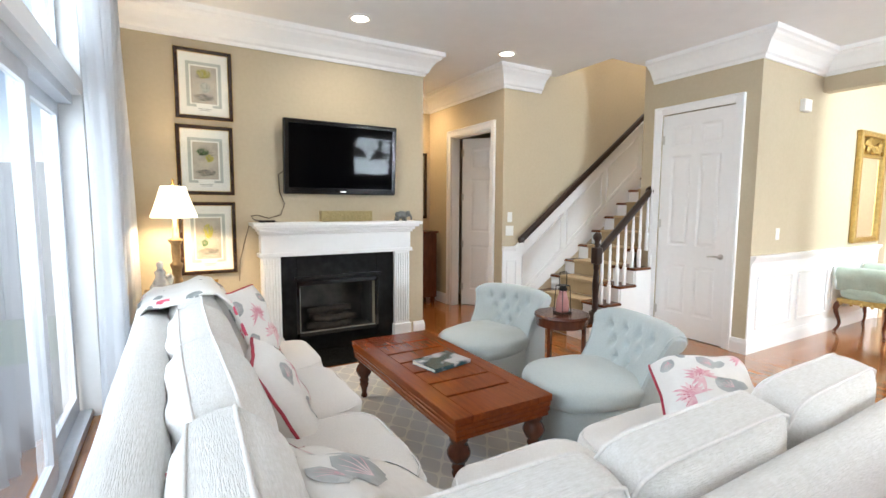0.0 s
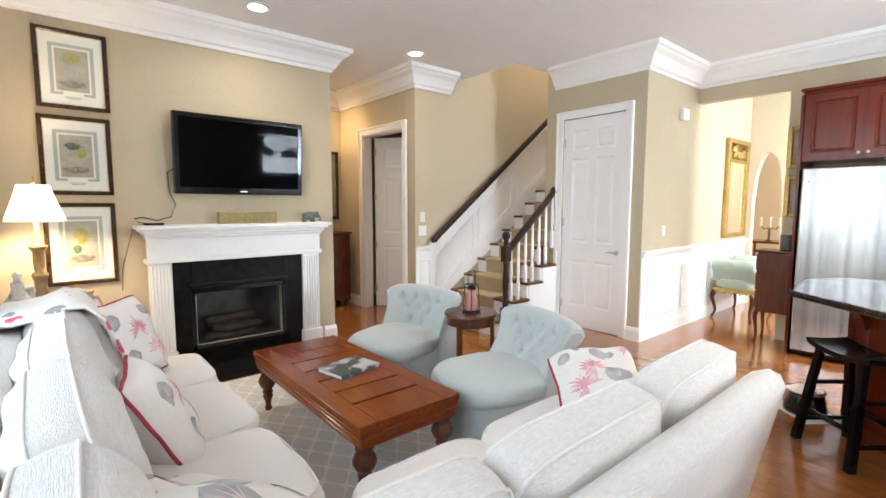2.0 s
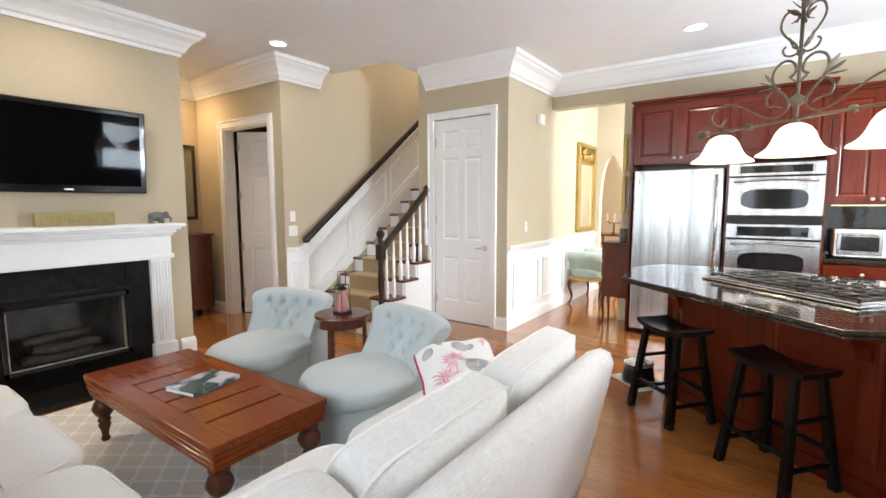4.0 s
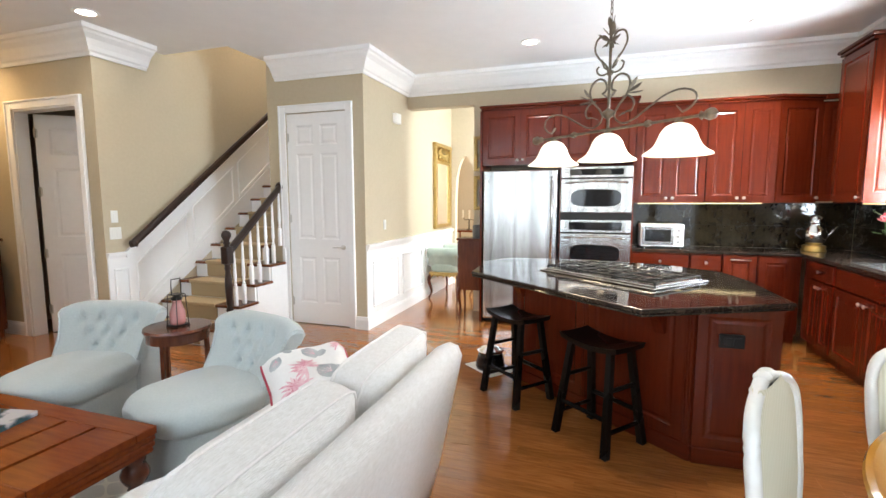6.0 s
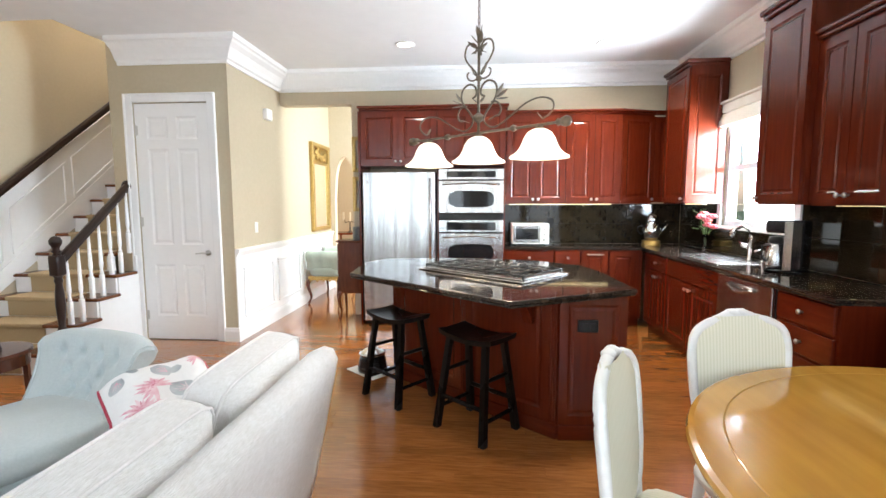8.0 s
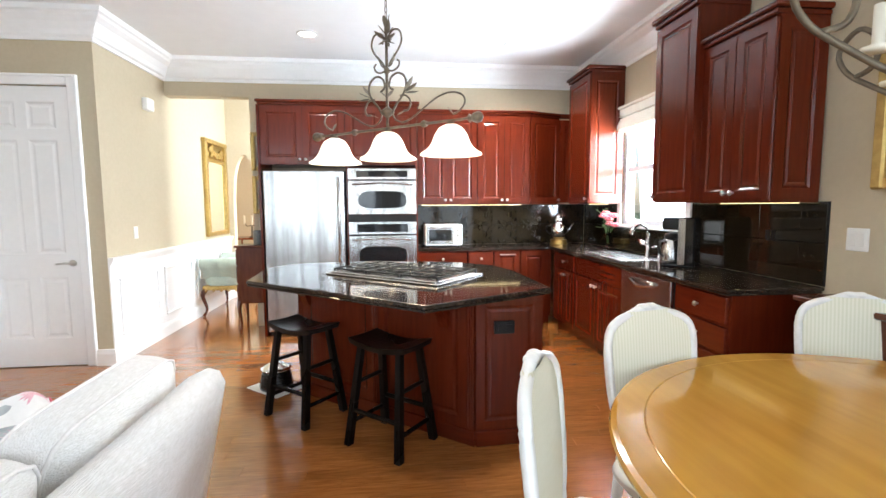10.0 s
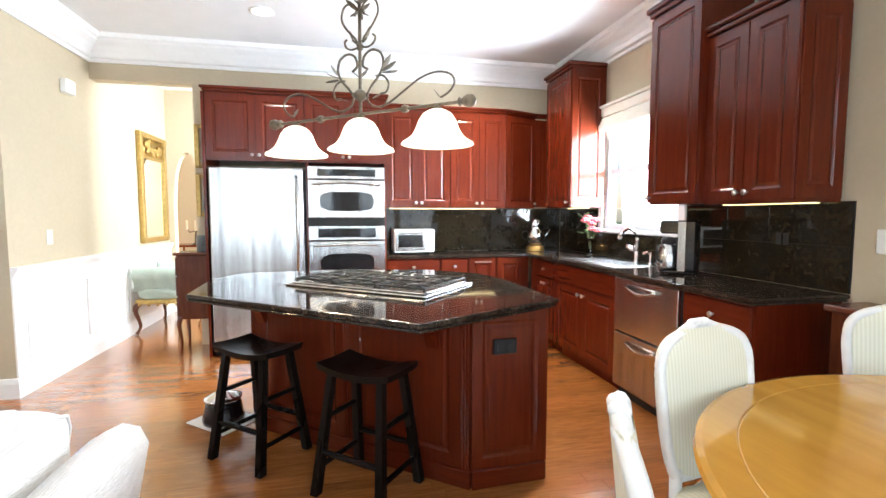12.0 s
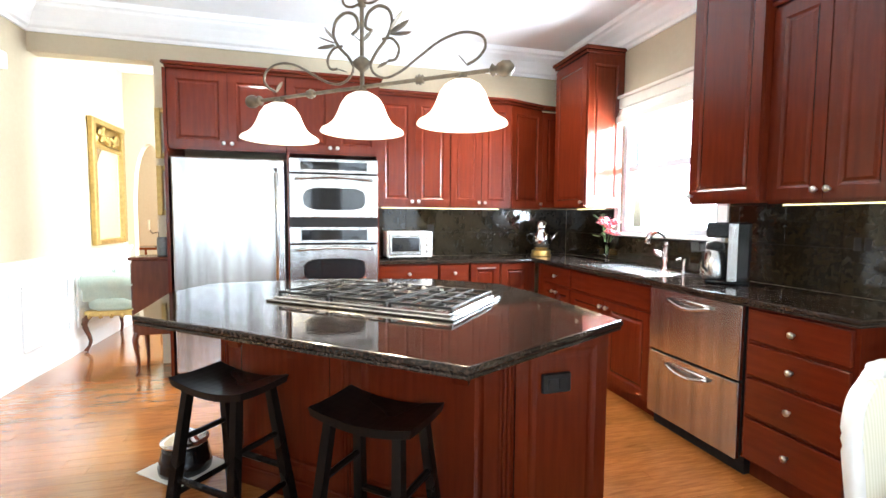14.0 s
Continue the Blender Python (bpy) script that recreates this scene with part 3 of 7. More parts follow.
# newel, rail and balusters
NX, NY = 4.33, 3.36
part("newel", moved(joined(
    box(-0.045, -0.045, 0.0, 0.045, 0.045, 0.3, 0.005), box(-0.042, -0.042, 0.8, 0.042, 0.042, 0.97, 0.01, 2),
    lathe([(0.04, 0.3), (0.028, 0.32), (0.036, 0.345), (0.024, 0.37), (0.03, 0.45), (0.037, 0.56), (0.033, 0.66), (0.024, 0.73), (0.034, 0.755), (0.026, 0.78), (0.04, 0.8)], 16),
    lathe([(0.03, 0.97), (0.02, 0.985), (0.034, 1.0), (0.024, 1.02), (0.03, 1.04), (0.044, 1.065), (0.045, 1.09), (0.03, 1.118), (0.0, 1.13)], 16)), Matrix.Translation((NX - X1, NY - 3.9, 0))),
    M_DARKWOOD, stairs, "dark turned newel post", True)
RAILPROF = [(-0.028, -0.03), (0.028, -0.03), (0.033, 0.0), (0.026, 0.026), (0.0, 0.034), (-0.026, 0.026), (-0.033, 0.0)]


def rail_between(p, q):
    bm = bmesh.new()
    d = (Vector(q) - Vector(p)).normalized()
    side = d.cross(Vector((0, 0, 1))).normalized()
    up = side.cross(d)
    rings = [[bm.verts.new(Vector(e) + side * a + up * b) for a, b in RAILPROF] for e in (p, q)]
    for k in range(7):
        bm.faces.new((rings[0][k], rings[0][(k + 1) % 7], rings[1][(k + 1) % 7], rings[1][k]))
    bm.faces.new(rings[0])
    bm.faces.new(rings[1][::-1])
    return bm


RAIL0, RAIL1 = (NX, NY, 0.9), (5.2, 3.4, 1.56)
part("handrail", S(rail_between(RAIL0, RAIL1)), M_DARKWOOD, stairs, "dark wooden handrail")
part("rosette", S(moved(lathe([(0.0, 0.0), (0.055, 0.0), (0.06, 0.012), (0.04, 0.03), (0.0, 0.03)], 20), pose(5.206, 3.4, 1.56, 0, -90, 0))), M_DARKWOOD, stairs)
for j in range(8):
    bxx = X1 + 0.23 + 0.118 * j
    if bxx > 5.16:
        break
    step = int((bxx + 0.02 - X1) / RUN)
    z0 = RISE * (step + 1)
    z1 = 0.9 + (bxx - NX) / (5.2 - NX) * 0.66 - 0.02
    h = z1 - z0
    prof = [(0.012, 0.2), (0.018, 0.215), (0.011, 0.235), (0.019, 0.3), (0.0165, 0.36), (0.0105, h)]
    b = joined(box(-0.017, -0.017, 0, 0.017, 0.017, 0.2, 0.003), lathe(prof, 12))
    part("baluster", S(moved(b, Matrix.Translation((bxx, NY + 0.012, z0)))), M_TRIM, stairs, "white turned baluster", True)
# wall panelling along the flight
stairpanel = structure("stair_wainscot", prism_xz([(3.885, 0), (8.2, 0), (8.2, slope(8.2) + 0.75), (4.08, 0.93), (3.885, 0.93)][0:1] + [(8.2, slope(8.2) - 0.4), (8.2, slope(8.2) + 0.735), (4.06, 0.915), (3.885, 0.915)], 4.358, 4.37), M_TRIM, "white raked panelling on the stair wall")


def raked_frame(xa, xb, zlow, zhigh, w=0.026):
    """A parallelogram moulding that follows the flight."""
    def z(x, u):
        return slope(x) + u
    out = []
    for u0, u1 in ((zlow, zlow + w), (zhigh - w, zhigh)):
        out.append(prism_xz([(xa, z(xa, u0)), (xb, z(xb, u0)), (xb, z(xb, u1)), (xa, z(xa, u1))], 4.342, 4.358))
    for x0, x1 in ((xa, xa + w), (xb - w, xb)):
        out.append(prism_xz([(x0, z(x0, zlow + w)), (x1, z(x1, zlow + w)), (x1, z(x1, zhigh - w)), (x0, z(x0, zhigh - w))], 4.342, 4.358))
    return joined(*out)


part("panel_frame", moved(field_moulding(3.93, 0.18, 4.09, 0.76, 0.024), Matrix.Translation((0, 4.358, 0))), M_TRIM, stairpanel)
for k in range(5):
    part("panel_frame", raked_frame(4.17 + 0.72 * k, 4.17 + 0.72 * k + 0.64, 0.2, 0.64), M_TRIM, stairpanel)
part("cap_rail", joined(swept_profile([(3.88, 4.37), (4.07, 4.37)], [(0, 0.86), (0.02, 0.86), (0.035, 0.89), (0.038, 0.915), (0, 0.915)]),
                        prism_xz([(4.06, slope(4.06) + 0.785), (8.2, slope(8.2) + 0.7), (8.2, slope(8.2) + 0.735), (4.06, 0.915)], 4.335, 4.37)), M_TRIM, stairpanel)
part("skirt", prism_xz([(4.1, slope(4.1) + 0.02), (8.2, slope(8.2) + 0.02), (8.2, slope(8.2) + 0.16), (4.1, slope(4.1) + 0.16)], 4.345, 4.37), M_TRIM, stairpanel)
wall_rail = thing("wall_handrail", (4.1, 4.3, 1.0), "dark wooden handrail fixed to the stair wall", "handrail")
part("rail", moved(rail_between((4.1, 4.29, 1.0), (7.9, 4.29, 1.0 + 3.8 * 0.766)), Matrix.Translation((-4.1, -4.3, -1.0))), M_DARKWOOD, wall_rail)
part("rail_end", moved(cushion(0.075, 0.075, 0.075, 2.5, 5), Matrix.Translation((0.0, -0.01, -0.005))), M_DARKWOOD, wall_rail, "", True)
for k in range(3):
    part("bracket", bar((0.5 + 1.1 * k, 0.066, 0.34 + 0.843 * k), (0.5 + 1.1 * k, -0.01, 0.37 + 0.843 * k), 0.008), M_NICKEL, wall_rail)

# ---- doors ----


def lever(parent, x, z, flip=1):
    part("door_handle", joined(moved(lathe([(0.0, 0), (0.028, 0.0), (0.028, 0.01), (0.012, 0.016), (0.011, 0.05), (0.0, 0.05)], 16), pose(x, 0, z, 90, 0, 0)),
                               tube(bmesh.new(), [(x, -0.045, z), (x - flip * 0.04, -0.05, z + 0.004), (x - flip * 0.11, -0.045, z - 0.004)], [0.01, 0.009, 0.007])), M_NICKEL, parent, "satin nickel lever handle", True)


def hinge(parent, x, z):
    part("hinge", joined(bar((x, -0.008, z - 0.05), (x, -0.008, z + 0.05), 0.007), box(x - 0.018, -0.002, z - 0.045, x + 0.018, 0.001, z + 0.045)), M_NICKEL, parent)


def casing(x0, x1, h, w=0.085):
    """Door casing round an opening, face towards -y."""
    prof = []
    for a in ((x0 - w, 0, x0, h + w), (x1, 0, x1 + w, h + w), (x0, h, x1, h + w)):
        prof.append(box(a[0], -0.02, a[1], a[2], 0, a[3], 0.006, 2))
    for a in ((x0 - w, 0, x0 - w + 0.022, h + w), (x1 + w - 0.022, 0, x1 + w, h + w), (x0 - w + 0.022, h + w - 0.022, x1 + w - 0.022, h + w)):
        prof.append(box(a[0], -0.032, a[1], a[2], -0.018, a[3], 0.005))
    return joined(*prof)


door_1 = structure("door_1", moved(cut_panel_door(0.754, 2.355, 0.04, [(0.115, 0.24, 0.335, 0.77), (0.42, 0.24, 0.64, 0.77), (0.115, 0.97, 0.335, 1.92), (0.42, 0.97, 0.64, 1.92), (0.115, 2.01, 0.335, 2.23), (0.42, 2.01, 0.64, 2.23)], 0.009, 0.018), pose(0, 0, 0)), M_TRIM, "closed white panelled closet door")
door_1.matrix_world = pose(5.218, 3.287, 0.008, 0, 0, -90)
lever(door_1, 0.69, 0.89, 1)
for z in (0.25, 1.2, 2.1):
    hinge(door_1, 0.008, z)
trim1 = structure("trim_closet_door", casing(0.0, 0.76, 2.37), M_TRIM, "white moulded door casing")
trim1.matrix_world = pose(5.208, 3.29, 0, 0, 0, -90)
door_2 = structure("door_2", cut_panel_door(0.9, 2.29, 0.04, [(0.12, 0.22, 0.4, 0.84), (0.5, 0.22, 0.78, 0.84), (0.12, 1.02, 0.4, 1.75), (0.5, 1.02, 0.78, 1.75), (0.12, 1.88, 0.4, 2.16), (0.5, 1.88, 0.78, 2.16)], 0.009, 0.018), M_TRIM, "white panelled door standing ajar into the study")
door_2.matrix_world = pose(4.035, 5.49, 0.008, 0, 0, -52)
for z in (0.25, 0.85, 1.5, 2.1):
    hinge(door_2, 0.006, z)
trim2 = structure("trim_hall_door", joined(casing(0.0, 0.92, 2.31), boxes((-0.002, 0.0, 0, 0.015, 0.12, 2.31), (0.905, 0.0, 0, 0.922, 0.12, 2.31), (0.015, 0.0, 2.295, 0.905, 0.12, 2.312))), M_TRIM, "white moulded door casing")
trim2.matrix_world = pose(3.878, 5.52, 0, 0, 0, -90)
structure("study_shelf", boxes((4.9, 4.75, 2.05, 5.45, 6.1, 2.1), (4.9, 4.75, 0, 4.95, 6.1, 2.3)), M_MAHOG, "brown wooden bookcase in the study")

# ---- windows ----


def sliding_window(name, y0, y1, panes):
    """White sliding doors with transom lights over them, in the west wall."""
    top = structure(name, boxes((-0.06, y0, 2.0, 0.06, y1, 2.06), (-0.06, y0, 0, 0.06, y1, 0.05), (-0.06, y0, 2.16, 0.03, y1, 2.21), (-0.06, y0, 2.65, 0.03, y1, 2.7)), M_VINYL, "white sliding glass doors with transom lights")
    n = len(panes) - 1
    for i, (a, b) in enumerate(zip(panes, panes[1:])):
        xo = -0.03 if i % 2 else 0.015
        part("sash", boxes((xo - 0.02, a, 0.05, xo + 0.02, a + 0.075, 2.0), (xo - 0.02, b - 0.075, 0.05, xo + 0.02, b, 2.0), (xo - 0.02, a + 0.075, 0.05, xo + 0.02, b - 0.075, 0.16), (xo - 0.02, a + 0.075, 1.92, xo + 0.02, b - 0.075, 2.0)), M_VINYL, top)
        g = part("pane", box(xo - 0.004, a + 0.07, 0.15, xo + 0.004, b - 0.07, 1.93), M_GLASS, top, "clear glass pane")
        g.visible_shadow = False
        part("transom_frame", boxes((-0.04, a, 2.21, 0.01, a + 0.045, 2.65), (-0.04, b - 0.045, 2.21, 0.01, b, 2.65)), M_VINYL, top)
        g = part("pane", box(-0.02, a + 0.04, 2.2, -0.012, b - 0.04, 2.66), M_GLASS, top, "clear glass pane")
        g.visible_shadow = False
    return top


sliding_window("window_1", 0.2, 3.76, (0.2, 1.1, 1.98, 2.86, 3.76))
# unseen bay, added as an opening for the dining fill light
sliding_window("added_dining_window", -2.25, -0.25, (-2.25, -1.25, -0.25))
win3 = structure("window_3", boxes((4.45, -2.54, 1.17, 4.5, -2.47, 2.25), (5.45, -2.54, 1.17, 5.5, -2.47, 2.25), (4.5, -2.54, 1.17, 5.45, -2.47, 1.22), (4.5, -2.54, 2.2, 5.45, -2.47, 2.25)), M_VINYL, "white kitchen window over the sink")
part("sill", box(4.4, -2.49, 1.14, 5.55, -2.42, 1.17, 0.006), M_TRIM, win3)
part("sash", boxes((4.5, -2.53, 1.69, 5.45, -2.49, 1.74), (4.5, -2.525, 1.74, 4.53, -2.5, 2.2)), M_VINYL, win3)
pane3 = part("pane", box(4.49, -2.515, 1.21, 5.46, -2.507, 2.21), M_GLASS, win3, "clear glass pane")
pane3.visible_shadow = False
part("casing", boxes((4.38, -2.46, 1.17, 4.45, -2.435, 2.25), (5.5, -2.46, 1.17, 5.56, -2.435, 2.25), (4.38, -2.46, 2.25, 5.56, -2.435, 2.32)), M_TRIM, win3)

# outside
structure("ground", boxes((-70, -70, -0.5, 90, 70, -0.16)), M_GRASS, "lawn outside")
structure("patio", boxes((-4.5, -4, -0.16, -0.1, 5.5, -0.06)), M_PATIO)

# ---- kitchen ----
EAST = -90
SOUTH = 180


def knob(parent, x, z, y=0.0):
    part("knob", moved(lathe([(0.0, 0), (0.006, 0.0), (0.006, 0.014), (0.015, 0.02), (0.016, 0.026), (0.01, 0.032), (0.0, 0.033)], 14), pose(x, y, z, 90, 0, 0)), M_NICKEL, parent, "nickel knob", True)


def wall_cabinet(name, loc, rz, w, h, depth, doors, knobs, label, crown=0.05, knob_z=0.05, group="upper cabinets"):
    """A cabinet hung on the wall: body, crown, framed doors with knobs; face towards its own -y."""
    ob = thing(name, loc, label, "cabinet", group, rz)
    part("body", box(0, 0.02, 0, w, depth, h), M_CHERRY, ob)
    if crown:
        part("crown", joined(box(-0.012, -0.012, h, w + 0.012, depth, h + crown * 0.45, 0.006), box(-0.03, -0.03, h + crown * 0.45, w + 0.03, depth, h + crown, 0.008)), M_CHERRY_H, ob, "cherry crown moulding")
    n = len(doors)
    for (x0, x1), kn in zip(doors, knobs):
        d = part("door", moved(cab_door(x1 - x0 - 0.006, h - 0.03), Matrix.Translation((x0 + 0.003, 0, 0.015))), M_CHERRY, ob)
        if kn:
            kx = x0 + 0.03 if kn == "l" else x1 - 0.03
            knob(d, kx, knob_z)
    return ob


def base_cabinet(name, loc, rz, w, depth, rows, label, h=0.87, kick=0.1, group="base cabinets"):
    """A floor cabinet; rows: ('drawer' or 'door', x0, z0, x1, z1, knob positions)."""
    ob = thing(name, loc, label, "cabinet", group, rz)
    part("body", joined(box(0, 0.02, kick, w, depth, h), box(0.0, 0.08, 0, w, depth, kick)), M_CHERRY, ob)
    for kind, x0, z0, x1, z1, ks in rows:
        fw, fh = x1 - x0 - 0.006, z1 - z0 - 0.006
        if kind == "drawer":
            f = part("drawer", moved(box(0, 0, 0, fw, 0.022, fh, 0.006, 2), Matrix.Translation((x0 + 0.003, 0, z0 + 0.003))), M_CHERRY_H, ob)
        else:
            f = part("door", moved(cab_door(fw, fh), Matrix.Translation((x0 + 0.003, 0, z0 + 0.003))), M_CHERRY, ob)
        for kx, kz in ks:
            knob(f, kx, kz)
    return ob


# along the east wall, from the fridge to the corner
XF = 6.10
gable = thing("fridge_gable", (6.17, 1.23, 0), "tall cherry side panel beside the refrigerator", "cabinet")
part("panel", box(-0.24, -0.012, 0, 0.235, 0.012, 2.4), M_CHERRY, gable)
wall_cabinet("over_fridge_cabinet", (5.93, 1.215, 1.8), EAST, 0.85, 0.6, 0.475, [(0.0, 0.425), (0.425, 0.85)], "rl", "cherry cabinet above the refrigerator")
oven_cab = wall_cabinet("oven_cabinet", (5.93, 0.36, 1.8), EAST, 0.745, 0.6, 0.475, [(0.0, 0.372), (0.372, 0.745)], "rl", "tall cherry cabinet housing the ovens")
part("tower", joined(box(0, 0.0, -1.8, 0.02, 0.475, 0), box(0.725, 0.0, -1.8, 0.745, 0.475, 0), box(0.02, 0.05, -1.8, 0.725, 0.475, -1.14), box(0.02, 0.3, -1.14, 0.725, 0.475, 0)), M_CHERRY, oven_cab)
for x0, x1, kn in ((0.02, 0.372, "r"), (0.372, 0.725, "l")):
    d = part("door", moved(cab_door(x1 - x0 - 0.004, 0.5), Matrix.Translation((x0 + 0.002, 0.028, -1.68))), M_CHERRY, oven_cab)
    knob(d, x1 - 0.04 if kn == "r" else x0 + 0.04, -1.22, 0.028)
wall_cabinet("upper_cabinet", (XF, -0.40, 1.38), EAST, 0.66, 0.98, 0.305, [(0, 0.33), (0.33, 0.66)], "rl", "glossy cherry upper cabinet with paired doors")
wall_cabinet("upper_cabinet", (XF, -1.065, 1.38), EAST, 0.6, 0.98, 0.305, [(0, 0.305), (0.305, 0.6)], "rl", "glossy cherry upper cabinet with paired doors")
corner = wall_cabinet("corner_cabinet", (XF, -1.67, 1.38), -70, 0.42, 0.98, 0.28, [(0, 0.42)], "r", "cherry corner cabinet with one door")
part("filler", moved(cab_door(0.27, 0.95), Matrix.Translation((0.42, 0.0, 0.015)) @ pose(0, 0, 0, 0, 0, -14)), M_CHERRY, corner, "narrow cherry filler panel")
part("filler_crown", moved(box(-0.01, -0.03, 0.98, 0.3, 0.02, 1.03, 0.008), Matrix.Translation((0.42, 0, 0)) @ pose(0, 0, 0, 0, 0, -14)), M_CHERRY_H, corner)
tall_l = wall_cabinet("tall_cabinet", (6.02, -2.08, 1.38), SOUTH, 0.53, 1.3, 0.365, [(0.0, 0.53)], "r", "tall cherry cabinet beside the sink window", 0.06)
part("end_panel", moved(cab_door(0.34, 1.24), Matrix.Translation((0.532, 0.36, 0.03)) @ pose(0, 0, 0, 0, 0, 90) @ pose(-0.35, -0.012, 0)), M_CHERRY, tall_l)
tall_r = wall_cabinet("tall_cabinet", (4.33, -2.08, 1.375), SOUTH, 0.46, 1.27, 0.365, [(0.0, 0.46)], "l", "tall cherry cabinet beside the sink window", 0.07)
double = wall_cabinet("double_cabinet", (3.868, -2.135, 1.37), SOUTH, 0.57, 0.99, 0.31, [(0.0, 0.285), (0.285, 0.57)], "rl", "cherry double-door upper cabinet at the run's end", 0.06, 0.06)
part("end_panel", moved(cab_door(0.28, 0.95), Matrix.Translation((0.572, 0.3, 0.02)) @ pose(0, 0, 0, 0, 0, 90) @ pose(-0.285, -0.012, 0)), M_CHERRY, double)
part("pilaster", moved(joined(*[lathe([(0.008, 0.0), (0.008, 0.95)], 8) for _ in range(1)]), Matrix.Translation((0.567, 0.01, 0.02))), M_CHERRY, double)

base_cabinet("base_cabinet", (6.02, -0.39, 0), EAST, 0.55, 0.385, [("drawer", 0.005, 0.70, 0.545, 0.86, [(0.275, 0.78)]), ("door", 0.005, 0.11, 0.275, 0.69, [(0.24, 0.64)]), ("door", 0.275, 0.11, 0.545, 0.69, [(0.31, 0.64)])], "cherry base cabinet with a drawer over doors")
base_cabinet("base_cabinet", (6.02, -0.945, 0), EAST, 0.29, 0.385, [("drawer", 0.005, 0.70, 0.285, 0.86, [(0.145, 0.78)]), ("drawer", 0.005, 0.5, 0.285, 0.69, [(0.145, 0.6)]), ("drawer", 0.005, 0.11, 0.285, 0.49, [(0.145, 0.3)])], "narrow cherry base cabinet with three drawers")
pullout = base_cabinet("base_cabinet", (6.02, -1.24, 0), EAST, 0.3, 0.385, [("door", 0.005, 0.11, 0.295, 0.86, [])], "narrow cherry pull-out cabinet with a bar handle")
part("bar_handle", joined(bar((0.06, -0.025, 0.82), (0.24, -0.025, 0.82), 0.006), bar((0.08, 0.005, 0.82), (0.08, -0.025, 0.82), 0.005), bar((0.22, 0.005, 0.82), (0.22, -0.025, 0.82), 0.005)), M_NICKEL, pullout, "slim nickel bar handle")
base_cabinet("base_cabinet", (6.02, -1.545, 0), EAST, 0.36, 0.385, [("door", 0.005, 0.11, 0.3, 0.86, [])], "cherry corner base cabinet")
# along the south wall
base_cabinet("base_cabinet", (6.0, -1.905, 0), SOUTH, 0.62, 0.53, [("drawer", 0.14, 0.70, 0.615, 0.86, [(0.38, 0.78)]), ("door", 0.14, 0.11, 0.378, 0.69, [(0.345, 0.64)]), ("door", 0.378, 0.11, 0.615, 0.69, [(0.41, 0.64)])], "cherry base cabinet with a drawer over paired doors")
base_cabinet("base_cabinet", (5.375, -1.905, 0), SOUTH, 0.965, 0.53, [("drawer", 0.005, 0.70, 0.96, 0.86, []), ("door", 0.005, 0.11, 0.482, 0.69, [(0.445, 0.64)]), ("door", 0.482, 0.11, 0.96, 0.69, [(0.52, 0.64)])], "cherry sink cabinet with paired doors")
base_cabinet("base_cabinet", (3.745, -1.905, 0), SOUTH, 0.49, 0.53, [("drawer", 0.015, 0.70, 0.475, 0.86, [(0.245, 0.78)]), ("drawer", 0.015, 0.53, 0.475, 0.69, [(0.245, 0.61)]), ("drawer", 0.015, 0.33, 0.475, 0.52, [(0.245, 0.43)]), ("drawer", 0.015, 0.11, 0.475, 0.32, [(0.245, 0.22)])], "cherry base cabinet with four drawers")

# dishwasher with two drawers
dw = thing("dishwasher", (4.4, -1.89, 0), "stainless steel dishwasher with two drawers", "dishwasher", "", SOUTH)
part("body", box(0.002, 0.03, 0.1, 0.65, 0.54, 0.865), M_BLACK, dw)
for z0, z1 in ((0.085, 0.475), (0.485, 0.865)):
    d = part("drawer_front", box(0.006, 0.0, z0, 0.648, 0.03, z1, 0.006, 2), M_STEEL, dw, "brushed steel drawer front")
    part("handle", joined(tube(bmesh.new(), [(0.16 + 0.31 * k / 10, -0.012 - 0.02 * math.sin(math.pi * k / 10), z1 - 0.05 - 0.03 * math.sin(math.pi * k / 10)) for k in range(11)], 0.011), box(0.17, -0.012, z1 - 0.05, 0.46, 0.0, z1 - 0.035, 0.004)), M_STEEL, d, "", True)
part("kick_plate", box(0.002, 0.06, 0.0, 0.65, 0.1, 0.1), M_BLACK, dw)

# worktop and backsplash
wt = thing("worktop", (6.2, -2.1, 0.872), "polished dark granite worktop round the corner", "worktop")
top_pts = [(5.985, -0.385), (6.405, -0.385), (6.405, -2.445), (3.225, -2.445), (3.225, -1.87), (5.985, -1.87)]
wbm = prism([(x - 6.2, y + 2.1) for x, y in top_pts], 0.013, 0.038, 0.009, 2)
inner_pts = [(5.991, -0.391), (6.4, -0.391), (6.4, -2.44), (3.231, -2.44), (3.231, -1.876), (5.991, -1.876)]
part("edge_band", prism([(x - 6.2, y + 2.1) for x, y in inner_pts], 0, 0.0128, 0.005, 2), M_GRANITE, wt, "stepped granite edge")
part("slab", wbm, M_GRANITE, wt)


def tile_rows():
    """Backsplash tiles on both walls: (wall, start, end, z0, z1)."""
    rows = []
    courses = ((0.914, 1.146), (1.146, 1.375))
    for k in range(7):
        y0, y1 = -0.4 - 0.3 * k, max(-0.7 - 0.3 * k, -2.435)
        rows += [("e", y0, y1, *c) for c in courses]
    for k in range(11):
        x0, x1 = 6.39 - 0.3 * k, max(6.09 - 0.3 * k, 3.232)
        under_window = x1 < 5.57 and x0 > 4.37
        rows.append(("s", x0, x1, 0.914, 1.135 if under_window else 1.146))
        if not under_window:
            rows.append(("s", x0, x1, *courses[1]))
        elif x1 < 4.36:
            rows.append(("s", 4.36, x1, *courses[1]))
        elif x0 > 5.58:
            rows.append(("s", x0, 5.58, *courses[1]))
    return rows


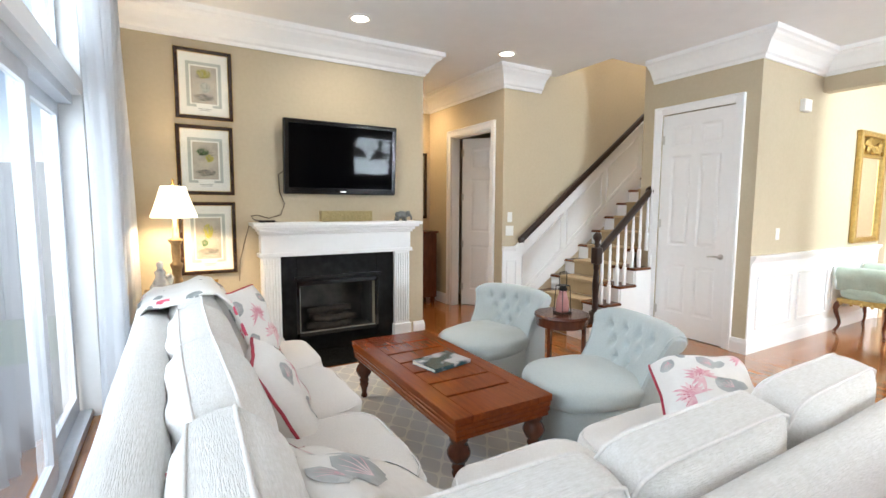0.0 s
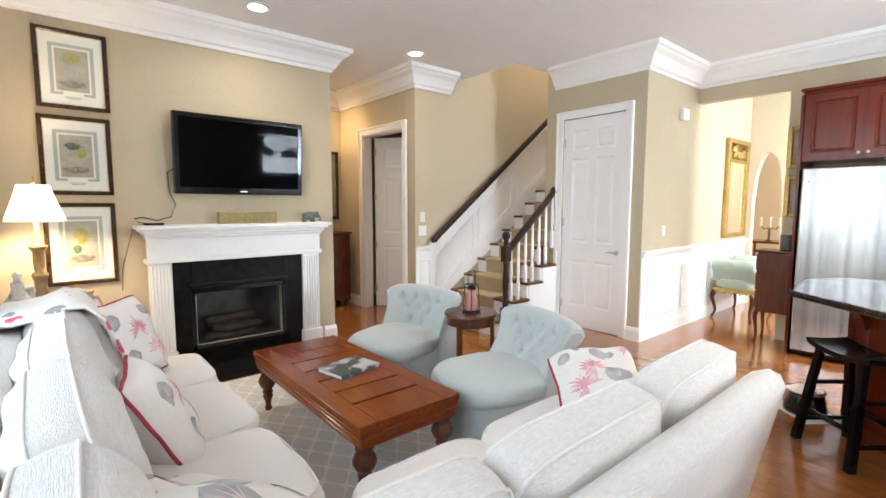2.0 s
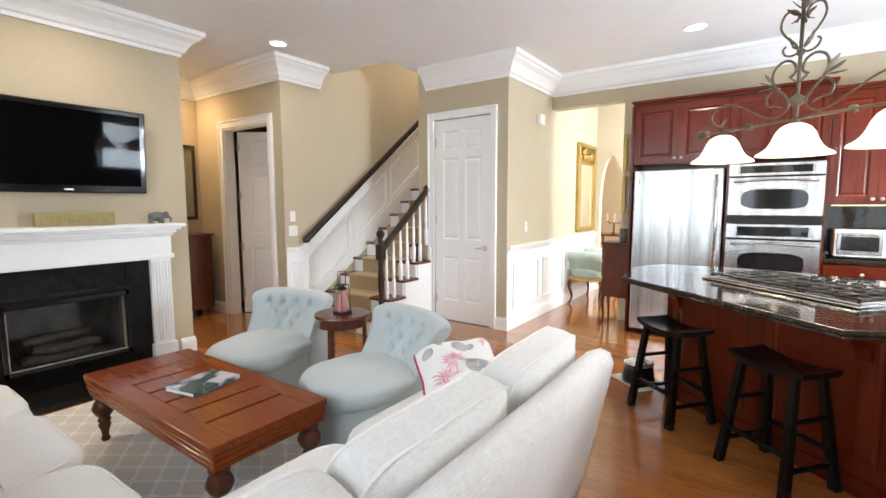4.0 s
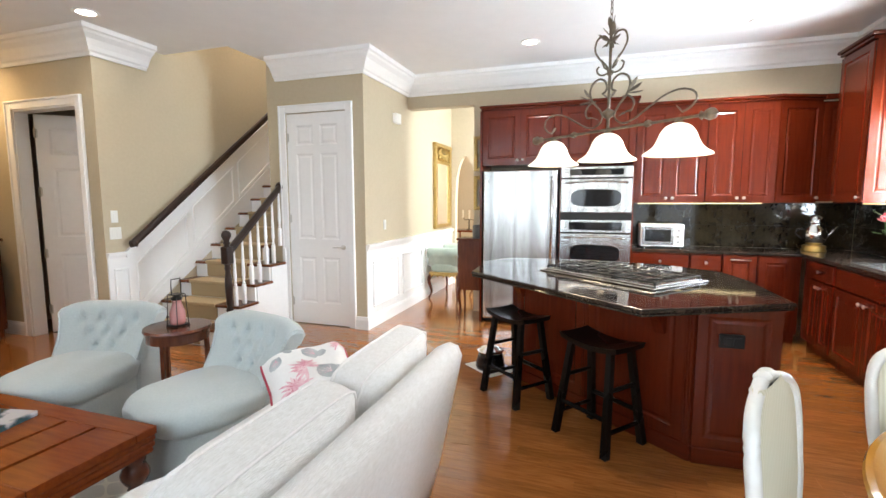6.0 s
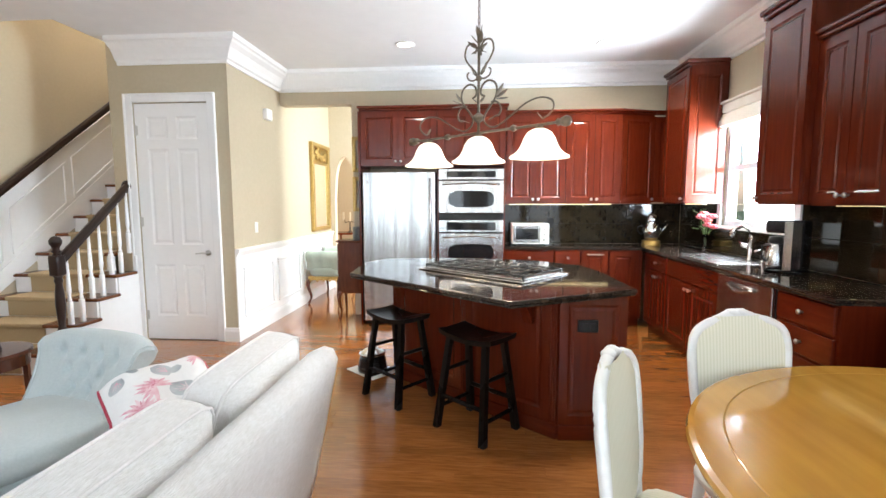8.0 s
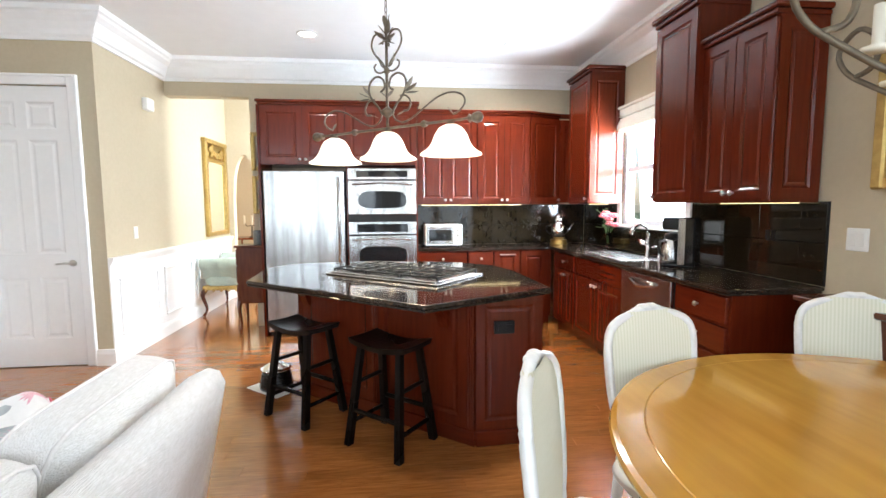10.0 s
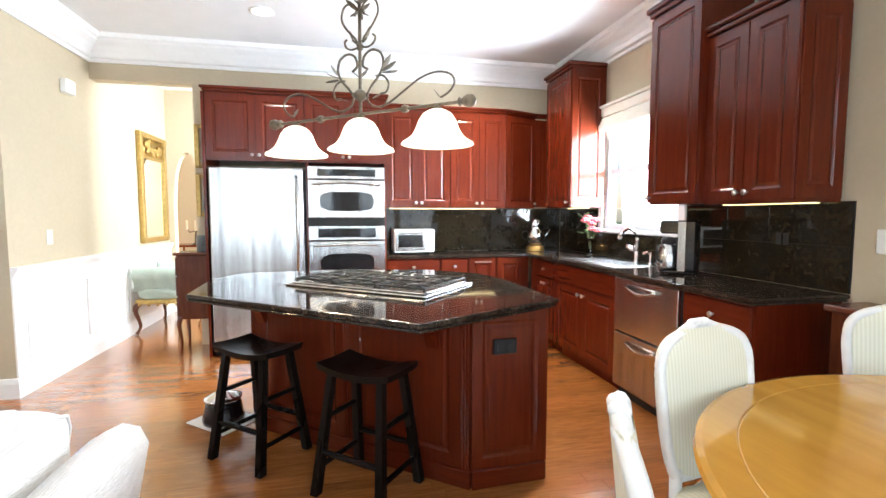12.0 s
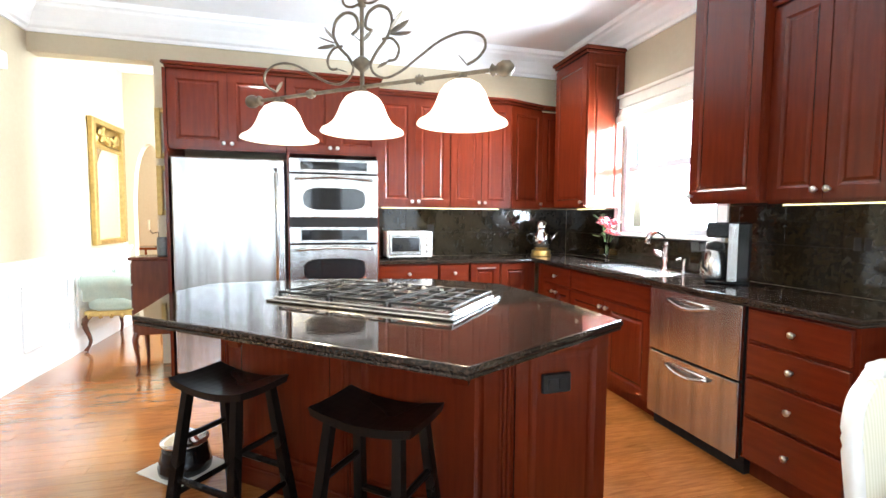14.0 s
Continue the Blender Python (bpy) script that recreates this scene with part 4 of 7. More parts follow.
splash = structure("backsplash", boxes((6.402, -2.44, 0.911, 6.41, -0.39, 1.378), (5.57, -2.45, 0.911, 6.4, -2.443, 1.378), (4.37, -2.45, 0.911, 5.57, -2.443, 1.137), (3.228, -2.45, 0.911, 4.37, -2.443, 1.375)), M_BLACK, "dark granite tile backsplash")

# island
ISL = [(3.93, 0.795), (3.05, -0.255), (3.43, -0.98), (4.12, -0.955), (4.44, -0.88), (4.72, -0.55), (4.86, 0.1), (4.78, 0.7), (4.5, 0.83)]
AX = math.degrees(math.atan2(1.05, 0.88))
island = thing("kitchen_island", (3.95, 0.0, 0), "cherry kitchen island with panelled sides", "island")
BODY = [(3.46, -0.56), (4.37, 0.56), (4.65, 0.6), (4.7, 0.1), (4.38, -0.8), (4.05, -0.92), (3.48, -0.945)]


def I(bm):
    return moved(bm, Matrix.Translation((-3.95, 0, 0)))


part("carcass", I(prism(BODY, 0.09, 0.87)), M_CHERRY, island)
part("plinth", I(prism([(x + (3.98 - x) * 0.02, y - y * 0.02) for x, y in BODY], 0, 0.09)), M_CHERRY_H, island)
part("base_moulding", I(joined(*[moved(box(0, -0.016, 0, (Vector(q) - Vector(p)).length, 0.0, 0.095, 0.006), pose(p[0], p[1], 0, 0, 0, math.degrees(math.atan2(q[1] - p[1], q[0] - p[0])))) for p, q in ((BODY[1], BODY[0]), (BODY[0], BODY[6]))])), M_CHERRY_H, island)
front_len = (Vector(BODY[0]) - Vector(BODY[1])).length
fr_pose = pose(BODY[1][0] - 3.95, BODY[1][1], 0, 0, 0, math.degrees(math.atan2(BODY[0][1] - BODY[1][1], BODY[0][0] - BODY[1][0])))
for x0, x1 in ((0.03, 0.7), (0.74, front_len - 0.05)):
    part("side_panel", moved(cut_panel_door(x1 - x0, 0.76, 0.024, [(0.06, 0.06, x1 - x0 - 0.06, 0.7)], 0.007, 0.014), fr_pose @ pose(x0, -0.012, 0.1)), M_CHERRY, island)
for x0 in (0.0, 0.705, front_len - 0.045):
    part("pilaster", moved(joined(*[moved(lathe([(0.008, 0.1), (0.008, 0.865)], 8), Matrix.Translation((dx, 0, 0))) for dx in (0.0, 0.016, 0.032)]), fr_pose @ pose(x0, -0.012, 0)), M_CHERRY, island)
side_pose = pose(BODY[0][0] - 3.95, BODY[0][1], 0, 0, 0, math.degrees(math.atan2(BODY[6][1] - BODY[0][1], BODY[6][0] - BODY[0][0])))
part("end_panel", moved(cut_panel_door(0.385, 0.76, 0.024, [(0.05, 0.05, 0.335, 0.71)], 0.007, 0.014), side_pose @ pose(0, -0.012, 0.1)), M_CHERRY, island)
part("outlet", moved(joined(box(0.1, -0.03, 0.655, 0.215, -0.012, 0.725, 0.003), box(0.12, -0.034, 0.672, 0.155, -0.03, 0.708), box(0.165, -0.034, 0.672, 0.2, -0.03, 0.708)), side_pose), M_BLACK, island, "black outlet plate")
for x0 in (0.1, 1.25):
    part("corbel", moved(prism_xz([(0, 0.865), (0, 0.68), (0.02, 0.67), (0.05, 0.74), (0.1, 0.8), (0.2, 0.83), (0.22, 0.865)], -0.03, 0.03), fr_pose @ pose(x0, -0.012, 0, 0, 0, -90)), M_CHERRY, island, "carved cherry corbel")
itop = thing("island_worktop", (3.95, 0, 0.872), "polished dark granite island top with clipped corners", "worktop")
part("slab", moved(prism(ISL, 0.013, 0.038, 0.009, 3), Matrix.Translation((-3.95, 0, 0))), M_GRANITE, itop)
part("edge_band", moved(prism([(x + (3.98 - x) * 0.006, y * 0.994) for x, y in ISL], 0, 0.0128, 0.005, 2), Matrix.Translation((-3.95, 0, 0))), M_GRANITE, itop, "stepped granite edge")

# cooktop
ct = thing("gas_cooktop", (4.04, -0.18, 0.91), "stainless gas cooktop with black grates", "cooktop", "", AX)
part("tray", joined(box(-0.455, -0.27, 0, 0.455, 0.27, 0.012, 0.004), box(-0.43, -0.245, 0.012, 0.43, 0.245, 0.022, 0.004)), M_STEEL, ct)
for bxp, byp in ((-0.3, -0.1), (-0.3, 0.12), (0.0, 0.02), (0.28, -0.1), (0.28, 0.12)):
    part("burner", moved(lathe([(0.0, 0.022), (0.05, 0.022), (0.05, 0.032), (0.034, 0.034), (0.034, 0.042), (0.0, 0.044)], 18), Matrix.Translation((bxp, byp, 0))), M_BLACK, ct, "black burner cap", True)
for k in range(3):
    gx = -0.43 + 0.288 * k
    g = []
    for y in (-0.225, -0.11, 0.01, 0.12, 0.225):
        g.append(box(gx, y - 0.005, 0.034, gx + 0.275, y + 0.005, 0.044, 0.003))
    for x in (gx, gx + 0.09, gx + 0.18, gx + 0.263):
        g.append(box(x, -0.225, 0.034, x + 0.01, 0.225, 0.044, 0.003))
    for x in (gx + 0.006, gx + 0.269):
        for y in (-0.22, 0.22):
            g.append(box(x - 0.006, y - 0.006, 0.012, x + 0.006, y + 0.006, 0.036))
    part("grate", joined(*g), M_BLACK, ct, "black cast-iron grate")
for k in range(5):
    part("control_knob", moved(lathe([(0.0, 0), (0.019, 0), (0.017, 0.022), (0.0, 0.023)], 16), Matrix.Translation((-0.16 + 0.08 * k, -0.235, 0.02))), M_NICKEL, ct, "", True)

# refrigerator
fridge = thing("refrigerator", (5.88, 1.2, 0), "stainless steel refrigerator with bar handles", "refrigerator", "", EAST)
part("body", box(0.012, 0.06, 0.02, 0.82, 0.5, 1.735), M_BLACK, fridge)
part("door", box(0.012, 0.0, 0.66, 0.82, 0.058, 1.735, 0.012, 3), M_STEEL, fridge, "brushed steel door")
part("freezer_drawer", box(0.012, 0.0, 0.06, 0.82, 0.058, 0.65, 0.012, 3), M_STEEL, fridge, "brushed steel freezer drawer")
part("handle", joined(tube(bmesh.new(), [(0.76, -0.005, 0.76), (0.765, -0.05, 0.8), (0.768, -0.055, 1.2), (0.765, -0.05, 1.62), (0.76, -0.005, 1.66)], 0.014)), M_STEEL, fridge, "", True)
part("handle", joined(tube(bmesh.new(), [(0.1, -0.005, 0.58), (0.13, -0.05, 0.585), (0.41, -0.055, 0.585), (0.7, -0.05, 0.585), (0.73, -0.005, 0.58)], 0.014)), M_STEEL, fridge, "", True)
part("badge", box(0.06, -0.003, 1.6, 0.075, 0.0, 1.64), M_PLATE, fridge)

# wall ovens
oven = thing("double_wall_oven", (5.89, 0.343, 0.66), "stainless double wall oven with dark windows", "oven", "", EAST)
part("body", box(0.03, 0.05, 0.02, 0.69, 0.33, 1.1), M_BLACK, oven)


def oven_unit(z0, z1, zp):
    part("control_panel", joined(box(0.0, 0.0, zp, 0.712, 0.05, z1, 0.004)), M_STEEL, oven, "steel control panel")
    part("display", box(0.09, -0.004, zp + 0.025, 0.622, 0.0, z1 - 0.025, 0.002), M_BLACKGLASS, oven, "black glass display")
    d = part("door", box(0.0, -0.012, z0, 0.712, 0.05, zp - 0.012, 0.006, 2), M_STEEL, oven, "brushed steel oven door")
    wh = zp - z0
    cz = z0 + wh * 0.42
    pts = []
    for k in range(24):
        a = 2 * math.pi * k / 24
        c, sn = math.cos(a), math.sin(a)
        pts.append((0.356 + 0.25 * (abs(c) ** 0.45) * (1 if c > 0 else -1), cz + wh * 0.25 * (abs(sn) ** 0.7) * (1 if sn > 0 else -1)))
    part("window", prism_xz(pts, -0.0145, -0.011), M_BLACKGLASS, d, "dark oven window")
    part("handle", tube(bmesh.new(), [(0.05, -0.01, zp - 0.055), (0.07, -0.05, zp - 0.052)] + [(0.07 + 0.572 * k / 8, -0.052 - 0.012 * math.sin(math.pi * k / 8), zp - 0.052 + 0.016 * math.sin(math.pi * k / 8)) for k in range(9)] + [(0.662, -0.01, zp - 0.055)], 0.011), M_STEEL, d, "", True)


oven_unit(0.62, 1.1, 0.985)
oven_unit(0.03, 0.545, 0.41)
part("vent", box(0.0, 0.0, 0.55, 0.712, 0.05, 0.615), M_BLACK, oven)

# under-cabinet light strips
for a, b in (((6.24, -0.45, 1.365), (6.27, -1.6, 1.378)), ((5.95, -2.3, 1.365), (5.55, -2.33, 1.378)), ((3.95, -2.36, 1.36), (3.36, -2.39, 1.373))):
    st = thing("under_cabinet_light", a, "slim lit strip under the upper cabinets", "light", "under-cabinet lights")
    part("diffuser", box(0, 0, 0.006, b[0] - a[0], b[1] - a[1], 0.0125), M_STRIP, st, "glowing diffuser")

# sink, faucet
sink = thing("sink", (4.92, -2.15, 0.91), "stainless steel sink set in the granite", "sink")
part("basin", joined(box(-0.38, -0.02 - 0.18, 0.0005, 0.38, 0.2, 0.0045, 0.002), box(-0.3, -0.14, 0.0045, -0.02, 0.14, 0.005), box(0.02, -0.14, 0.0045, 0.3, 0.14, 0.005)), M_STEEL, sink)
faucet = thing("faucet", (4.8, -2.34, 0.91), "tall chrome kitchen faucet", "faucet")
part("base", lathe([(0.0, 0), (0.032, 0), (0.03, 0.012), (0.02, 0.03), (0.02, 0.12), (0.0, 0.125)], 18), M_CHROME, faucet, "", True)
part("spout", tube(bmesh.new(), [(0, 0, 0.1), (0, 0.0, 0.2), (0.005, 0.02, 0.265), (0.012, 0.07, 0.29), (0.02, 0.125, 0.26), (0.024, 0.15, 0.2)], [0.022, 0.02, 0.018, 0.018, 0.02, 0.022], 12), M_CHROME, faucet, "", True)
part("lever", tube(bmesh.new(), [(0, 0, 0.11), (0.035, 0.03, 0.12), (0.07, 0.05, 0.14)], [0.016, 0.022, 0.016]), M_CHROME, faucet, "", True)
soap = thing("soap_dispenser", (4.62, -2.34, 0.91), "small chrome soap dispenser by the sink", "dispenser")
part("pump", joined(lathe([(0.0, 0), (0.022, 0), (0.02, 0.02), (0.01, 0.03), (0.009, 0.1), (0.0, 0.102)], 14), tube(bmesh.new(), [(0, 0, 0.09), (0, 0.03, 0.105), (0, 0.07, 0.095)], 0.007)), M_CHROME, soap, "", True)

# small appliances
toaster = thing("toaster_oven", (6.06, -0.47, 0.91), "white toaster oven with a dark glass door", "toaster oven", "", EAST)
part("body", box(0.0, 0.01, 0.015, 0.42, 0.29, 0.25, 0.012, 2), M_PLATE, toaster)
part("door", box(0.02, 0.0, 0.035, 0.32, 0.012, 0.23, 0.004), M_STEEL, toaster)
part("window", box(0.045, -0.003, 0.07, 0.295, 0.0, 0.195), M_BLACKGLASS, toaster)
part("handle", bar((0.05, -0.022, 0.212), (0.29, -0.022, 0.212), 0.007), M_STEEL, toaster)
for z in (0.07, 0.13, 0.19):
    part("dial", moved(lathe([(0, 0), (0.018, 0), (0.016, 0.018), (0, 0.019)], 14), pose(0.37, 0.01, z, 90, 0, 0)), M_NICKEL, toaster, "", True)
for fx in (0.04, 0.38):
    for fy in (0.04, 0.26):
        part("foot", moved(lathe([(0.012, 0), (0.012, 0.016)], 8), Matrix.Translation((fx, fy, 0))), M_BLACK, toaster)

mixer = thing("coffee_urn", (6.2, -2.05, 0.91), "polished metal percolator on a brass base", "percolator")
part("base", lathe([(0.0, 0), (0.1, 0), (0.105, 0.01), (0.09, 0.03), (0.1, 0.05), (0.085, 0.06), (0.0, 0.06)], 20), M_BRASS, mixer, "brass base", True)
part("body", lathe([(0.05, 0.06), (0.085, 0.09), (0.1, 0.16), (0.09, 0.22), (0.05, 0.25), (0.06, 0.27), (0.055, 0.33), (0.03, 0.35), (0.0, 0.36)], 20), M_CHROME, mixer, "", True)
part("handle", tube(bmesh.new(), [(0.02, 0.09, 0.22), (0.02, 0.14, 0.21), (0.02, 0.15, 0.16), (0.02, 0.095, 0.12)], 0.009), M_BLACK, mixer, "", True)
part("spout", tube(bmesh.new(), [(-0.02, -0.09, 0.14), (-0.02, -0.13, 0.19), (-0.02, -0.17, 0.24)], [0.014, 0.011, 0.008]), M_CHROME, mixer, "", True)

coffee = thing("coffee_maker", (4.27, -2.22, 0.91), "steel and black coffee maker with thermal carafe", "coffee maker", "", 130)
part("body", joined(box(-0.02, -0.02, 0, 0.16, 0.2, 0.02, 0.006), box(0.0, 0.09, 0.02, 0.16, 0.2, 0.36, 0.01), box(0.0, -0.02, 0.27, 0.16, 0.1, 0.36, 0.012, 2)), M_GLOSSBLACK, coffee)
part("panel", box(0.012, -0.023, 0.285, 0.148, -0.019, 0.35, 0.002), M_STEEL, coffee)
part("side_strip", box(0.157, 0.09, 0.02, 0.163, 0.14, 0.355, 0.002), M_STEEL, coffee, "steel side strip")
car = part("carafe", moved(lathe([(0.0, 0.02), (0.07, 0.02), (0.076, 0.045), (0.072, 0.12), (0.05, 0.185), (0.045, 0.2), (0.0, 0.2)], 22), Matrix.Translation((0.075, 0.02, 0))), M_STEEL, coffee, "steel thermal carafe", True)
part("lid", moved(lathe([(0.046, 0.2), (0.05, 0.21), (0.044, 0.24), (0.0, 0.25)], 18), Matrix.Translation((0.075, 0.02, 0))), M_BLACK, car, "", True)
part("handle", tube(bmesh.new(), [(0.12, -0.01, 0.19), (0.17, -0.03, 0.185), (0.175, -0.03, 0.1), (0.135, -0.01, 0.07)], 0.009), M_BLACK, car, "", True)

vase = thing("flower_vase", (5.42, -2.27, 0.91), "glass bud vase of pink blooms on the worktop", "vase")
part("glass", lathe([(0.03, 0.0), (0.034, 0.01), (0.014, 0.03), (0.02, 0.08), (0.03, 0.16), (0.034, 0.18), (0.031, 0.18), (0.017, 0.08), (0.0, 0.05)], 18), M_GLASS, vase, "clear glass", True)
rng = random.Random(5)


def petal_bloom(cx, cy, cz, r):
    out = []
    for k in range(12):
        a = 2 * math.pi * k / 6 + (0.5 if k > 5 else 0)
        tilt = 0.4 if k < 6 else 0.9
        p = cushion(r * 0.9, r * 0.5, r * 0.12, 2.2, 3)
        out.append(moved(p, Matrix.Translation((cx, cy, cz)) @ Matrix.Rotation(a, 4, "Z") @ Matrix.Rotation(-tilt, 4, "Y") @ Matrix.Translation((r * 0.45, 0, 0))))
    return joined(*out)


for k in range(7):
    a, d = rng.uniform(0, 6.28), rng.uniform(0.02, 0.09)
    p = (d * math.cos(a), d * math.sin(a) * 0.7, rng.uniform(0.22, 0.36))
    part("stem", tube(bmesh.new(), [(0, 0, 0.06), (p[0] * 0.5, p[1] * 0.5, 0.2), p], 0.003, 5), M_LEAF, vase)
    part("bloom", petal_bloom(*p, 0.055), M_PINKFLOWER, vase, "pink petals", True)
for k in range(9):
    a, d = rng.uniform(0, 6.28), rng.uniform(0.04, 0.13)
    part("leaf", moved(cushion(0.07, 0.028, 0.004, 2.0, 3), Matrix.Translation((d * math.cos(a), d * 0.7 * math.sin(a), rng.uniform(0.2, 0.42))) @ Matrix.Rotation(a, 4, "Z") @ Matrix.Rotation(rng.uniform(-0.9, 0.3), 4, "Y")), M_LEAF, vase, "", True)

# roman shade over the sink window
shade = thing("roman_shade", (4.98, -2.42, 2.2), "cream folded roman shade over the window", "window shade")
part("fabric", joined(*[box(-0.56, -0.02 - 0.012 * (k % 2), -0.03 - 0.035 * k, 0.56, 0.03 + 0.012 * k, 0.02 - 0.03 * k, 0.008, 2) for k in range(3)], box(-0.57, -0.02, 0.03, 0.57, 0.03, 0.11, 0.006), box(-0.6, -0.025, 0.11, 0.6, 0.05, 0.135, 0.006)), M_PAPER, shade)

# ---- bar stools ----


def bar_stool():
    ob = thing("bar_stool", (0, 0, 0), "black wooden saddle-seat bar stool at the island", "stool", "bar stools")
    bm = bmesh.new()
    bmesh.ops.create_grid(bm, x_segments=12, y_segments=6, size=0.5)
    top = bm.faces[:]
    ext = bmesh.ops.extrude_face_region(bm, geom=top)
    for v in [e for e in ext["geom"] if isinstance(e, bmesh.types.BMVert)]:
        v.co.z -= 1
    for v in bm.verts:
        dish = 0.028 * (v.co.x * 2) ** 2 - 0.006 * (1 - (v.co.y * 2) ** 2)
        low = v.co.z < -0.5
        v.co = Vector((v.co.x * (0.415 if not low else 0.4), v.co.y * (0.25 if not low else 0.24), 0.59 + dish - (0.032 if low else 0)))
    part("seat", bm, M_STOOL, ob, "saddle-shaped seat")
    feet = {}
    for sx in (-1, 1):
        for sy in (-1, 1):
            p, q = Vector((sx * 0.14, sy * 0.085, 0.575)), Vector((sx * 0.185, sy * 0.16, 0.0))
            lb = bmesh.new()
            d = (q - p).normalized()
            rings = []
            for c, w in ((p, 0.017), (q, 0.02)):
                rings.append([lb.verts.new(c + Vector((a * w, b * w, 0))) for a, b in ((-1, -1), (1, -1), (1, 1), (-1, 1))])
            for k in range(4):
                lb.faces.new((rings[0][k], rings[0][(k + 1) % 4], rings[1][(k + 1) % 4], rings[1][k]))
            lb.faces.new(rings[0])
            lb.faces.new(rings[1])
            part("leg", lb, M_STOOL, ob)
            feet[sx, sy] = (p, q)

    def at(sx, sy, z):
        p, q = feet[sx, sy]
        return p + (q - p) * (0.575 - z) / 0.575

    for sy, z in ((-1, 0.2), (1, 0.2)):
        part("stretcher", bar(at(-1, sy, z), at(1, sy, z), 0.014), M_STOOL, ob)
    for sx, z in ((-1, 0.13), (1, 0.13), (-1, 0.36), (1, 0.36)):
        part("stretcher", bar(at(sx, -1, z), at(sx, 1, z), 0.013), M_STOOL, ob)
    return ob


stool = bar_stool()
stool.matrix_world = pose(4.03, 0.48, 0, 0, 0, AX)
copy_thing(stool, pose(3.58, -0.085, 0, 0, 0, AX))

# ---- fireplace wall ----
fp = thing("fireplace", (1.94, 4.46, 0), "white wooden mantel round a black slate fireplace", "fireplace")
FX = -1.94


def F(bm):
    return moved(bm, Matrix.Translation((FX, -4.46, 0)))


for x0, x1 in ((1.225, 1.385), (2.505, 2.67)):
    pilaster = part("pilaster", F(box(x0, 4.36, 0.17, x1, 4.458, 0.93, 0.003)), M_TRIM, fp, "white fluted pilaster")
    for k in range(6):
        fx = x0 + 0.018 + k * (x1 - x0 - 0.036) / 5
        part("flute", F(moved(lathe([(0.009, 0.2), (0.009, 0.9)], 8), Matrix.Translation((fx, 4.358, 0)))), M_TRIM, pilaster)
    part("plinth_block", F(box(x0 - 0.015, 4.34, 0.0, x1 + 0.015, 4.458, 0.17, 0.005)), M_TRIM, fp)
part("frieze", F(joined(box(1.22, 4.345, 0.96, 2.675, 4.458, 1.13, 0.003), box(1.2, 4.335, 0.925, 2.695, 4.458, 0.962, 0.006, 2))), M_TRIM, fp, "white mantel frieze")
part("mantel_shelf", F(joined(box(1.14, 4.17, 1.205, 2.73, 4.458, 1.235, 0.006, 2), box(1.165, 4.21, 1.18, 2.71, 4.458, 1.206, 0.008, 2), box(1.19, 4.26, 1.15, 2.69, 4.458, 1.182, 0.01, 2), box(1.205, 4.31, 1.125, 2.685, 4.458, 1.152, 0.008, 2))), M_TRIM, fp, "white stepped mantel shelf")
for slab in ((1.385, 4.4, 0, 1.534, 4.457, 0.925), (2.321, 4.4, 0, 2.505, 4.457, 0.925), (1.535, 4.4, 0.66, 2.32, 4.457, 0.925), (1.535, 4.4, 0, 2.32, 4.457, 0.16)):
    part("slate_slab", F(box(*slab, 0.002)), M_SLATE, fp, "polished black slate slab")
part("metal_frame", F(joined(box(1.52, 4.385, 0.15, 1.55, 4.41, 0.68, 0.004), box(2.305, 4.385, 0.15, 2.335, 4.41, 0.68, 0.004), box(1.52, 4.385, 0.64, 2.335, 4.41, 0.68, 0.004), box(1.52, 4.385, 0.15, 2.335, 4.41, 0.19, 0.004), box(1.5, 4.37, 0.7, 2.36, 4.402, 0.73, 0.004))), M_GLOSSBLACK, fp, "black metal fire frame")
part("trim_strip", F(joined(box(1.56, 4.378, 0.19, 2.3, 4.386, 0.2, 0.002), box(1.55, 4.378, 0.19, 1.557, 4.386, 0.62, 0.002))), M_NICKEL, fp, "bright metal trim of the fire frame")
part("firebox", F(boxes((1.5, 4.6, 0.13, 1.52, 4.9, 0.7), (2.33, 4.6, 0.13, 2.35, 4.9, 0.7), (1.5, 4.88, 0.13, 2.35, 4.9, 0.7), (1.5, 4.46, 0.13, 2.35, 4.9, 0.155), (1.5, 4.46, 0.69, 2.35, 4.9, 0.71))), M_FIREBOX, fp, "sooty firebrick lining")
rng = random.Random(3)
for k in range(5):
    y, z = 4.55 + 0.07 * (k % 3), 0.2 + 0.07 * (k // 2)
    x0 = 1.62 + rng.uniform(0, 0.12)
    part("log", F(tube(bmesh.new(), [(x0 + 0.11 * j, y + rng.uniform(-0.015, 0.015), z + rng.uniform(-0.012, 0.012)) for j in range(5)], [0.03, 0.038, 0.035, 0.04, 0.028], 9)), M_LOG, fp, "ceramic fire log", True)
hearth = structure("hearth", boxes((1.33, 3.9, 0.0, 2.56, 4.4, 0.012)), M_SLATE, "black slate hearth let into the floor")

